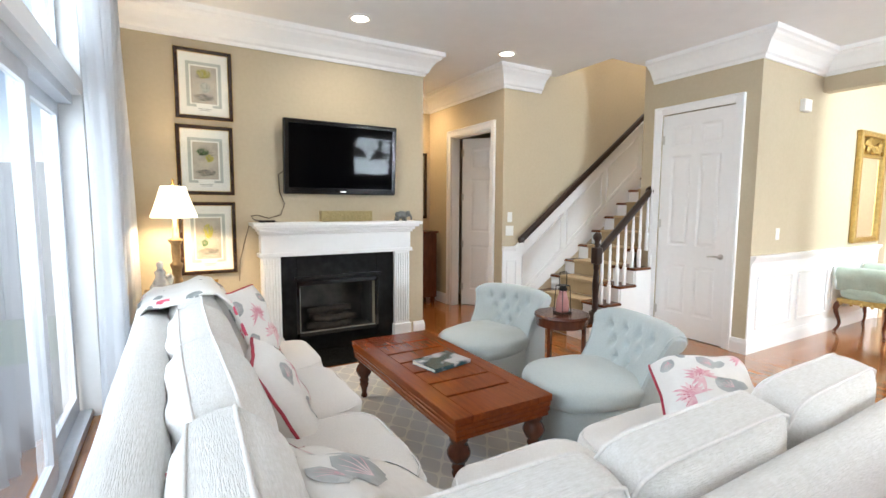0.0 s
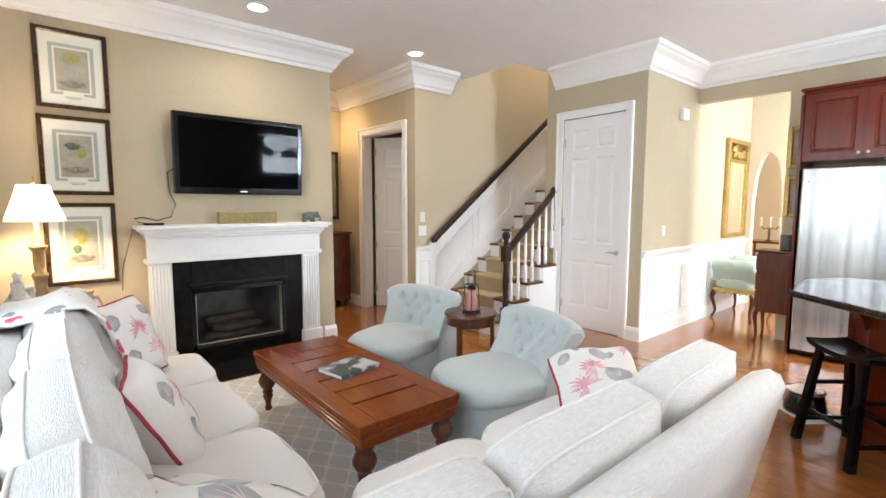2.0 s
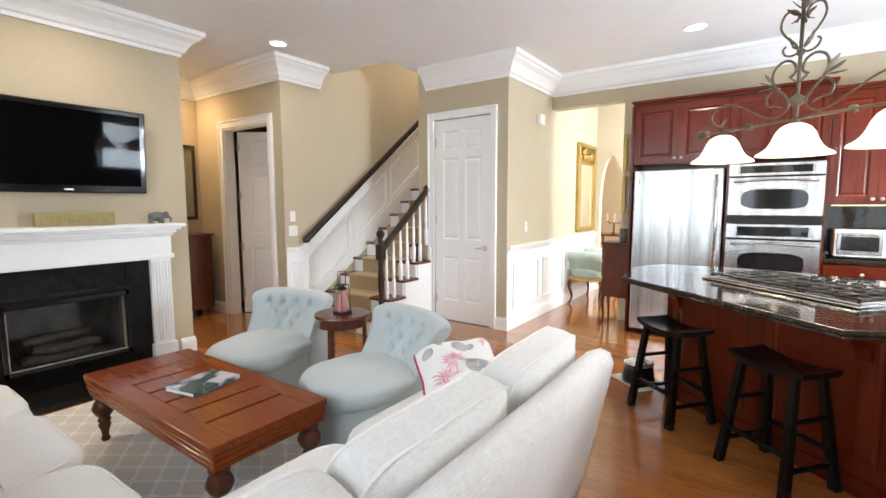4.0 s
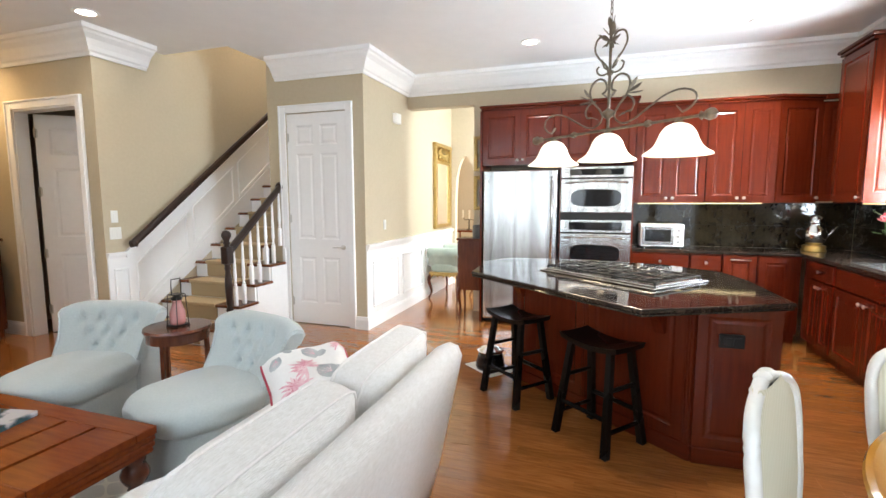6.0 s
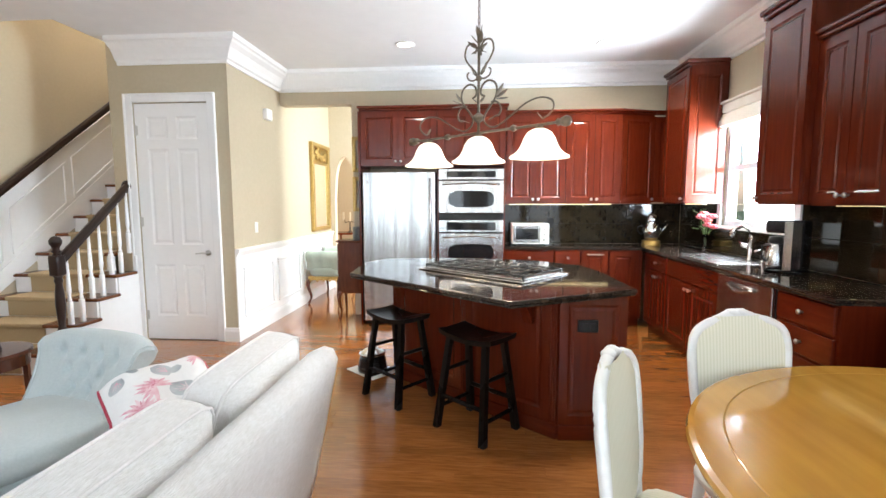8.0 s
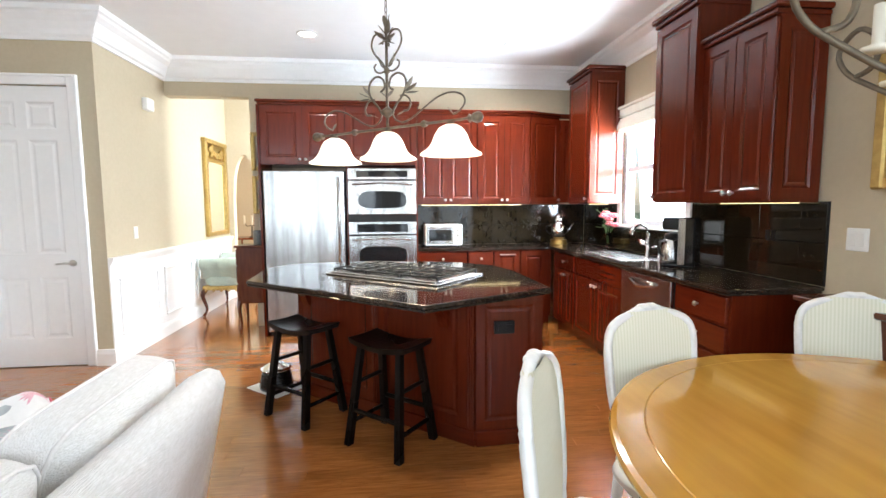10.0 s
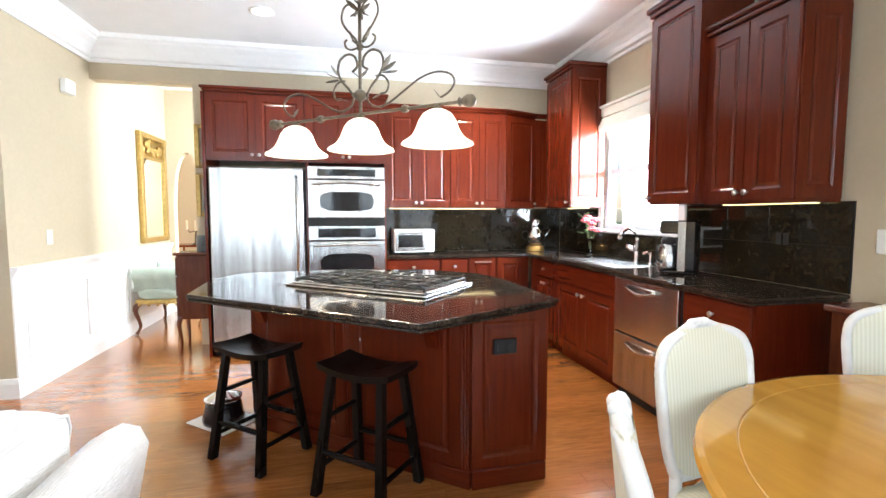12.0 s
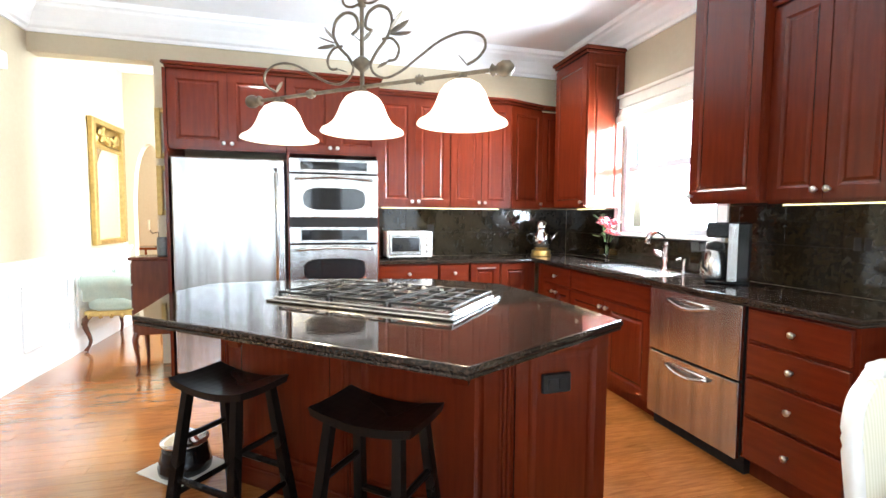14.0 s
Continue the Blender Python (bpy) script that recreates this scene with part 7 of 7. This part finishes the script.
def dining_chair():
    """A white carved chair with a striped oval-shouldered back; it faces its own -y."""
    ob = thing("dining_chair", (0, 0, 0), "white carved dining chair with striped upholstery", "chair", "dining chairs")
    half = [(0.0, 0.988), (0.05, 0.982), (0.1, 0.964), (0.155, 0.952), (0.204, 0.926), (0.229, 0.878), (0.232, 0.79), (0.222, 0.67), (0.2, 0.57), (0.17, 0.52)]

    def bend(x, z):
        return 0.21 + 0.1 * (z - 0.45) - 0.35 * x * x

    loop = [(x, bend(x, z), z) for x, z in half] + [(-x, bend(x, z), z) for x, z in half[::-1][:-1]]
    path = smooth_path([loop[9 - k] for k in range(10)] + [(-half[k][0], bend(half[k][0], half[k][1]), half[k][1]) for k in range(1, 10)], 3)
    path = smooth_path([(-0.17, bend(0.17, 0.52), 0.52), (0.0, bend(0, 0.5), 0.505), (0.17, bend(0.17, 0.52), 0.52)], 4)[:-1] + path
    part("back_frame", tube(bmesh.new(), path, 0.018, 8), M_WHITECHAIR, ob, "white carved frame", True)
    crest = [moved(cushion(0.9, 0.38, 0.24, 2.2, 6), Matrix.Translation((dx, bend(dx, 0.985), 0.987 - abs(dx) * 0.28)) @ Matrix.Scale(0.1, 4)) for dx in (-0.062, 0.062)] + [moved(cushion(0.6, 0.42, 0.3, 2.0, 6), Matrix.Translation((dx, bend(dx, 0.99), 0.993)) @ Matrix.Scale(0.1, 4)) for dx in (-0.022, 0.022)]
    part("crest", joined(*crest), M_WHITECHAIR, ob, "carved floral crest", True)
    pb = bmesh.new()
    rowsp = []
    for j in range(11):
        z = 0.51 + 0.472 * j / 10
        wmax = float(np.interp(z, [0.52, 0.56, 0.66, 0.78, 0.87, 0.925, 0.955, 0.975], [0.17, 0.2, 0.225, 0.232, 0.225, 0.205, 0.165, 0.11]))
        rowsp.append([(wmax * (i / 8 * 2 - 1), z) for i in range(9)])
    for side, off in ((1, 0.018), (-1, -0.022)):
        vs = [[pb.verts.new((x, bend(x, z) + off * (1 - 0.75 * (i / 8 * 2 - 1) ** 4), z)) for i, (x, z) in enumerate(row)] for row in rowsp]
        for r0, r1 in zip(vs, vs[1:]):
            for i in range(8):
                pb.faces.new((r0[i], r0[i + 1], r1[i + 1], r1[i]))
    part("back_panel", pb, M_STRIPE, ob, "cream and green striped fabric", True)
    part("seat", moved(cushion(0.5, 0.47, 0.12, 4.5, 8), Matrix.Translation((0, -0.02, 0.44))), M_STRIPE, ob, "striped upholstered seat", True)
    part("seat_rail", moved(cushion(0.52, 0.49, 0.07, 5, 6), Matrix.Translation((0, -0.02, 0.375))), M_WHITECHAIR, ob, "", True)
    for sx in (-1, 1):
        part("back_post", tube(bmesh.new(), [(sx * 0.18, 0.2, 0.37), (sx * 0.178, bend(0.17, 0.48), 0.46), (sx * 0.172, bend(0.17, 0.54), 0.55)], 0.019), M_WHITECHAIR, ob, "", True)
        part("leg", tube(bmesh.new(), [(sx * 0.19, 0.19, 0.37), (sx * 0.19, 0.21, 0.2), (sx * 0.2, 0.26, 0.0)], [0.024, 0.02, 0.015]), M_WHITECHAIR, ob, "", True)
        part("leg", tube(bmesh.new(), smooth_path([(sx * 0.21, -0.22, 0.37), (sx * 0.235, -0.245, 0.28), (sx * 0.205, -0.22, 0.1), (sx * 0.225, -0.24, 0.0)], 4), 0.018), M_WHITECHAIR, ob, "cabriole leg", True)
    return ob


dc = dining_chair()
for piece in dc.children:
    for v in piece.data.vertices:
        v.co.x *= 0.9
        v.co.z *= 0.965
dc.matrix_world = pose(2.03, -0.705, 0, 0, 0, -29)
copy_thing(dc, pose(2.44, -1.17, 0, 0, 0, -77))
copy_thing(dc, pose(2.56, -2.02, 0, 0, 0, -118))
dch = thing("dining_chandelier", (1.82, -1.52, 1.665), "iron scroll-arm chandelier over the dining table", "chandelier")
part("stem", joined(bar((0, 0, 0), (0, 0, 1.285), 0.01), lathe([(0.0, -0.05), (0.02, -0.03), (0.045, 0.0), (0.02, 0.05), (0.01, 0.08)], 14)), M_IRON, dch, "", True)
for k in range(5):
    arm = smooth_path([(0.02, 0, 0.0), (0.15, 0, -0.06), (0.3, 0, -0.03), (0.42, 0, 0.04), (0.5, 0, 0.1), (0.53, 0, 0.17), (0.47, 0, 0.22), (0.41, 0, 0.17), (0.42, 0, 0.1), (0.47, 0, 0.08)], 4)
    part("arm", moved(tube(bmesh.new(), arm, 0.008, 7), pose(0, 0, 0, 0, 0, 72 * k)), M_IRON, dch, "", True)
    part("candle_sleeve", moved(lathe([(0.03, 0.03), (0.032, 0.04), (0.012, 0.045), (0.012, 0.13), (0.0, 0.13)], 10), pose(0, 0, 0, 0, 0, 72 * k) @ pose(0.36, 0, 0.0)), M_CANDLE, dch, "", True)
sb = thing("sideboard", (2.55, -2.25, 0), "reddish wooden sideboard against the wall", "sideboard")
part("top", box(-0.6, -0.19, 0.86, 0.6, 0.07, 0.89, 0.006), M_MAHOG, sb)
part("body", box(-0.57, -0.19, 0.12, 0.57, 0.05, 0.86), M_MAHOG, sb)
for sx in (-0.53, 0.53):
    for sy in (-0.15, 0.02):
        part("leg", moved(lathe([(0.018, 0), (0.026, 0.12)], 10), Matrix.Translation((sx, sy, 0))), M_MAHOG, sb)
gf = thing("gilt_picture", (2.75, -2.448, 1.43), "tall gilt-framed picture on the dining wall", "picture")
part("frame", joined(box(-0.26, 0, 0, -0.2, 0.035, 0.95, 0.01), box(0.2, 0, 0, 0.26, 0.035, 0.95, 0.01), box(-0.2, 0, 0, 0.2, 0.035, 0.06, 0.01), box(-0.2, 0, 0.89, 0.2, 0.035, 0.95, 0.01)), M_GOLD, gf, "gilt frame")
part("sheet", box(-0.2, 0.002, 0.06, 0.2, 0.012, 0.89), M_PRINT, gf)

# ---- passage and foyer ----
mir = thing("gilt_mirror", (7.72, 2.318, 0.98), "tall gilt mirror with carved crest", "mirror")
part("glass", box(-0.32, -0.02, 0.05, 0.32, -0.012, 1.0), M_MIRROR, mir, "mirror glass")
part("frame", joined(box(-0.39, -0.05, 0.0, -0.31, 0, 1.28, 0.012, 2), box(0.31, -0.05, 0.0, 0.39, 0, 1.28, 0.012, 2), box(-0.31, -0.045, 0, 0.31, 0, 0.06, 0.01), box(-0.31, -0.04, 0.99, 0.31, 0, 1.03, 0.008), box(-0.4, -0.055, 1.23, 0.4, 0, 1.29, 0.012, 2)), M_GOLD, mir, "gilt frame")
rng = random.Random(8)
part("crest", joined(box(-0.31, -0.012, 1.03, 0.31, 0, 1.23), *[moved(cushion(rng.uniform(0.06, 0.13), 0.05, rng.uniform(0.04, 0.09), 2.1, 4), Matrix.Translation((rng.uniform(-0.26, 0.26), -0.03, rng.uniform(1.06, 1.2))) @ Matrix.Rotation(rng.uniform(-1, 1), 4, "Y")) for _ in range(16)]), M_GOLD, mir, "carved gilt foliage", True)
bench = thing("tufted_bench", (7.35, 2.03, 0), "mint tufted bench with dark and gilt cabriole legs", "bench")
part("seat", moved(cushion(0.8, 0.46, 0.16, 5, 10), Matrix.Translation((0, 0, 0.45))), M_MINT, bench, "mint velvet seat", True)
for sx in (-1, 1):
    rb = bmesh.new()
    n = 22
    rings = []
    prof = [(0.0, 0.5), (0.0, 0.62), (0.02, 0.7), (0.07, 0.74), (0.13, 0.72), (0.155, 0.66), (0.13, 0.6), (0.1, 0.58), (0.09, 0.48), (0.02, 0.46)]
    for i in range(n + 1):
        y = -0.23 + 0.46 * i / n
        dimple = 0.012 * abs(math.sin(y * 22))
        rings.append([rb.verts.new((sx * (0.3 + x - (dimple if 0.55 < z < 0.73 else 0)), y, z)) for x, z in prof])
    for r0, r1 in zip(rings, rings[1:]):
        for j in range(len(prof)):
            rb.faces.new((r0[j], r0[(j + 1) % len(prof)], r1[(j + 1) % len(prof)], r1[j]))
    rb.faces.new(rings[0])
    rb.faces.new(rings[-1][::-1])
    part("scroll_arm", rb, M_MINT, bench, "tufted scroll arm", True)
part("seat_rail", joined(box(-0.39, -0.225, 0.33, 0.39, 0.225, 0.385, 0.008), *[moved(cushion(0.07, 0.02, 0.05, 2, 3), Matrix.Translation((-0.39, -0.18 + 0.09 * k, 0.335))) for k in range(5)]), M_GOLD, bench, "carved gilt rail")
for sx in (-1, 1):
    for sy in (-1, 1):
        part("leg", tube(bmesh.new(), smooth_path([(sx * 0.35, sy * 0.19, 0.35), (sx * 0.4, sy * 0.22, 0.27), (sx * 0.36, sy * 0.19, 0.1), (sx * 0.4, sy * 0.215, 0.012)], 4), [0.03, 0.03, 0.03, 0.028, 0.026, 0.023, 0.02, 0.018, 0.016, 0.015, 0.014, 0.016, 0.02]), M_MAHOG, bench, "dark cabriole leg", True)
chest = thing("small_chest", (6.26, 1.42, 0), "small dark cherry chest on cabriole legs", "chest")
part("body", joined(box(-0.13, -0.17, 0.32, 0.14, 0.14, 0.93, 0.01, 2), box(-0.15, -0.175, 0.93, 0.145, 0.16, 0.955, 0.006)), M_MAHOG, chest)
for z0, z1 in ((0.35, 0.53), (0.545, 0.725), (0.74, 0.91)):
    d = part("drawer", box(-0.12, 0.14, z0, 0.13, 0.152, z1, 0.004), M_MAHOG, chest)
    part("pull", moved(cushion(0.02, 0.02, 0.02, 2, 3), Matrix.Translation((0, 0.16, (z0 + z1) / 2))), M_BRASS, d, "", True)
for sx, sy in ((-0.11, 0.12), (0.12, 0.12), (-0.11, -0.15), (0.12, -0.15)):
    part("leg", tube(bmesh.new(), smooth_path([(sx, sy, 0.34), (sx * 1.15, sy * 1.12, 0.27), (sx * 0.95, sy, 0.1), (sx * 1.1, sy * 1.08, 0.0)], 4), [0.026, 0.026, 0.025, 0.024, 0.021, 0.018, 0.016, 0.014, 0.013, 0.012, 0.012, 0.013, 0.015]), M_MAHOG, chest, "cabriole leg", True)
pot = thing("metal_jar", (6.27, 1.36, 0.955), "dark metal jar on the chest", "jar")
part("jar", lathe([(0.0, 0), (0.05, 0), (0.055, 0.01), (0.055, 0.14), (0.05, 0.155), (0.045, 0.155), (0.045, 0.02), (0.0, 0.02)], 18), M_PEWTER, pot, "", True)
for z in (1.29, 1.77):
    fr = thing("gilt_picture", (6.408, 1.345, z), "small gilt-framed picture beside the refrigerator", "picture", "small gilt pictures", 90)
    part("frame", joined(box(-0.09, 0, 0, -0.045, 0.035, 0.42, 0.008, 2), box(0.045, 0, 0, 0.09, 0.035, 0.42, 0.008, 2), box(-0.045, 0, 0, 0.045, 0.035, 0.045, 0.008), box(-0.045, 0, 0.375, 0.045, 0.035, 0.42, 0.008)), M_GOLD, fr)
    part("sheet", box(-0.045, 0.0, 0.045, 0.045, 0.01, 0.375), M_PRINT, fr)
feeder = thing("pet_bowl", (4.5, 0.78, 0), "black and steel pet feeder on a pale mat", "pet bowl")
part("mat", moved(box(-0.18, -0.14, 0.0, 0.18, 0.14, 0.006, 0.003), pose(0, 0, 0, 0, 0, AX)), M_PAPER, feeder, "pale mat")
part("stand", lathe([(0.12, 0.006), (0.125, 0.03), (0.105, 0.12), (0.1, 0.14), (0.0, 0.14)], 24), M_GLOSSBLACK, feeder, "", True)
part("bowl", lathe([(0.1, 0.14), (0.112, 0.15), (0.112, 0.158), (0.09, 0.165), (0.05, 0.19), (0.02, 0.2), (0.0, 0.2)], 24), M_CHROME, feeder, "polished steel dome", True)
ctb = thing("console_table", (9.0, 2.15, 0), "wooden console beyond the archway", "console table")
part("tabletop", box(-0.25, -0.35, 0.84, 0.25, 0.35, 0.87, 0.005), M_TABLE, ctb)
for sx in (-0.2, 0.2):
    for sy in (-0.3, 0.3):
        part("leg", bar((sx, sy, 0), (sx, sy, 0.84), 0.02, 4), M_TABLE, ctb)
cand = thing("candelabra", (8.95, 2.2, 0.87), "small candelabra with ivory candles", "candelabra")
part("stand", joined(lathe([(0.0, 0), (0.06, 0), (0.02, 0.03), (0.012, 0.2), (0.0, 0.2)], 12), tube(bmesh.new(), [(0, -0.12, 0.24), (0, -0.08, 0.18), (0, 0, 0.2), (0, 0.08, 0.18), (0, 0.12, 0.24)], 0.008)), M_IRON, cand, "", True)
for dy in (-0.12, 0.0, 0.12):
    part("candle", bar((0, dy, 0.22 if dy else 0.2), (0, dy, 0.36), 0.016, 10), M_CANDLE, cand, "ivory candle")
hp = thing("hall_picture", (3.62, 6.148, 1.2), "dark-framed picture at the hall's end", "picture")
part("frame", joined(box(-0.2, -0.03, 0, -0.16, 0, 0.95, 0.004), box(0.16, -0.03, 0, 0.2, 0, 0.95, 0.004), box(-0.16, -0.03, 0, 0.16, 0, 0.04, 0.004), box(-0.16, -0.03, 0.91, 0.16, 0, 0.95, 0.004)), M_FRAME, hp)
part("sheet", box(-0.16, -0.012, 0.04, 0.16, -0.004, 0.91), M_INKGREY, hp)
hc = thing("hall_chest", (3.55, 5.95, 0), "narrow dark mahogany chest in the hall", "chest")
part("body", joined(box(-0.25, -0.17, 0.08, 0.25, 0.17, 1.0, 0.006), box(-0.27, -0.19, 1.0, 0.27, 0.18, 1.03, 0.006)), M_MAHOG, hc)
for sx in (-0.2, 0.2):
    for sy in (-0.13, 0.13):
        part("foot", moved(lathe([(0.03, 0), (0.035, 0.08)], 10), Matrix.Translation((sx, sy, 0))), M_MAHOG, hc)

# ---- fittings ----


def downlight(x, y):
    ob = thing("recessed_downlight", (x, y, CEIL), "lit recessed ceiling light with white trim", "ceiling light", "recessed lights")
    part("trim_ring", lathe([(0.07, -0.001), (0.095, -0.001), (0.098, -0.008), (0.09, -0.012), (0.07, -0.008)], 28, caps=False), M_TRIM, ob, "", True)
    part("lens", lathe([(0.0, -0.004), (0.071, -0.004), (0.071, -0.0065), (0.0, -0.0065)], 24), M_BULB, ob, "glowing lens")


# the trims at (3.6, 3.98) and (2.9, -0.2) belong to added lamps
for cx, cy in CANS:
    downlight(cx, cy)


def switch_plate(loc, rz, gang=1, label="white light switch on the wall", mat=M_PLATE):
    ob = thing("light_switch", loc, label, "switch", "switches", rz)
    w = 0.035 + 0.023 * (gang - 1)
    part("plate", box(-w, -0.006, -0.058, w, 0, 0.058, 0.003), mat, ob)
    for k in range(gang):
        x = (k - (gang - 1) / 2) * 0.046
        part("rocker", box(x - 0.016, -0.01, -0.033, x + 0.016, -0.006, 0.033, 0.002), mat, ob)


switch_plate((3.985, 4.37, 1.1), 0, 2)
switch_plate((3.985, 4.37, 1.26), 0, 1, "white thermostat above the light switch")
switch_plate((5.675, 2.32, 1.13), 0, 1)
switch_plate((3.07, -2.45, 1.18), 180, 2)
switch_plate((6.4, -0.95, 1.16), -90, 1, "black outlet plate on the backsplash", M_BLACK)
switch_plate((3.6, -2.4445, 1.17), 180, 2, "black outlet plate on the backsplash", M_BLACK)
chime = thing("door_chime", (6.0, 2.32, 2.33), "white door chime box on the passage wall", "door chime")
part("case", box(-0.07, -0.055, 0, 0.07, 0, 0.12, 0.012, 3), M_PLATE, chime)

# outside the sliding doors
fence = thing("garden_fence", (-4.4, 1, -0.16), "added weathered grey board fence in the garden", "fence")
for k in range(60):
    part("board", box(-0.01, -5.4 + 0.18 * k, 0, 0.015, -5.4 + 0.18 * k + 0.165, 1.75 + 0.02 * math.sin(k * 2.3)), M_BRICKFAR, fence)

# made-up fence run, blocks the bright horizon so the door panes look dimmer
dimming_fence = thing("garden_fence", (-4.3, 8.2, -0.16), "added weathered grey board fence in the garden", "fence")
for k in range(26):
    part("board", box(0.18 * k, -0.01, 0, 0.18 * k + 0.165, 0.015, 2.1 + 0.02 * math.sin(k * 1.9)), M_BRICKFAR, dimming_fence)


def shrub(loc, size, seed):
    ob = thing("garden_shrub", loc, "leafy green shrub outside the doors", "shrub", "shrubs")
    r = random.Random(seed)
    part("trunk", tube(bmesh.new(), [(0, 0, 0), (0.03, 0.02, size * 0.3), (0.0, 0.05, size * 0.55)], [0.05, 0.04, 0.02]), M_DARKWOOD, ob)
    bm = bmesh.new()
    for _ in range(900):
        p = Vector((r.gauss(0, 0.36), r.gauss(0, 0.36), r.gauss(0, 0.3))) * size * 0.75 + Vector((0, 0, size * 0.6))
        if p.z < 0.05:
            continue
        m = Matrix.Translation(p) @ Euler((r.uniform(0, 6), r.uniform(0, 6), r.uniform(0, 6))).to_matrix().to_4x4()
        q = [m @ Vector(c) for c in ((0, -0.035, 0), (0.1, 0, 0.01), (0, 0.035, 0), (-0.08, 0, 0.01))]
        bm.faces.new([bm.verts.new(c) for c in q])
    crown = part("crown", bm, M_LEAF, ob, "clumps of small leaves")
    tagged(crown, kind="stuff")


for k, (x, y, sz) in enumerate(((-3.2, 3.9, 1.5), (-3.4, 2.0, 1.2), (-3.1, 5.6, 1.9), (5.2, -5.2, 2.6), (3.6, -6.0, 3.0))):
    shrub((x, y, -0.16 if y > 0 and x > -4.4 else -0.16), sz, k)

# ---- pieces of the setting ----
tile_mesh = {}


def shared_box(cache, key, dims, mat, bevel):
    """One mesh for all pieces of a size."""
    if key not in cache:
        bm = box(*dims, bevel)
        me = bpy.data.meshes.new("piece")
        bmesh.ops.recalc_face_normals(bm, faces=bm.faces)
        bm.to_mesh(me)
        bm.free()
        me.materials.append(mat)
        cache[key] = me
    return cache[key]


for wall, a, b, z0, z1 in tile_rows():
    w, h = round(abs(a - b) - 0.003, 3), round(z1 - z0 - 0.003, 3)
    if w < 0.02:
        continue
    if wall == "e":
        me = shared_box(tile_mesh, ("e", w, h), (0, 0, 0, 0.008, w, h), M_SPLASH, 0.001)
        ob = new("tile", me)
        ob.location = (6.396, b + 0.0015, z0 + 0.0015)
    else:
        me = shared_box(tile_mesh, ("s", w, h), (0, 0, 0, w, 0.008, h), M_SPLASH, 0.001)
        ob = new("tile", me)
        ob.location = (b + 0.0015, -2.4445, z0 + 0.0015)
    ob.parent = splash

# oak strips, each its own board in the stretch that the walk passes, the rest joined
PW = 0.083
PLANK = {}
rng = random.Random(11)
far = []
count = 0
x = -0.08
while x < 10.5:
    y = -2.58 + rng.uniform(-0.8, 0)
    while y < 6.28:
        ln = rng.choice((0.7, 0.95, 1.2, 1.5))
        y0, y1 = max(y, -2.58), min(y + ln, 6.28)
        y += ln
        if y1 - y0 < 0.05 or x + PW > 10.58:
            continue
        if 2.6 < x < 5.3 and -1.95 < (y0 + y1) / 2 < 2.4 and count < 290 and abs((y1 - y0) - ln) < 1e-6:
            me = shared_box(PLANK, ln, (0.0002, 0.0003, -0.004, PW - 0.0002, ln - 0.0003, 0.0), M_FLOOR, 0.0004)
            ob = new("plank", me)
            ob.location = (x, y0, 0.0)
            ob.parent = floor
            count += 1
        else:
            far.append((x, y0, y1))
    x += PW
verts, faces = [], []
for x, y0, y1 in far:
    i = len(verts)
    verts += [(x + 0.0002, y0 + 0.0006, 0.0), (x + PW - 0.0002, y0 + 0.0006, 0.0), (x + PW - 0.0002, y1 - 0.0006, 0.0), (x + 0.0002, y1 - 0.0006, 0.0)]
    verts += [(a, b, -0.004) for a, b, c in verts[i:i + 4]]
    faces += [(i, i + 1, i + 2, i + 3)] + [(i + j, i + 4 + j, i + 4 + (j + 1) % 4, i + (j + 1) % 4) for j in range(4)]
fm = bpy.data.meshes.new("planks")
fm.from_pydata(verts, [], faces)
fm.materials.append(M_FLOOR)
rest = new("planks", fm)
rest.parent = floor
tagged(rest, kind="stuff")
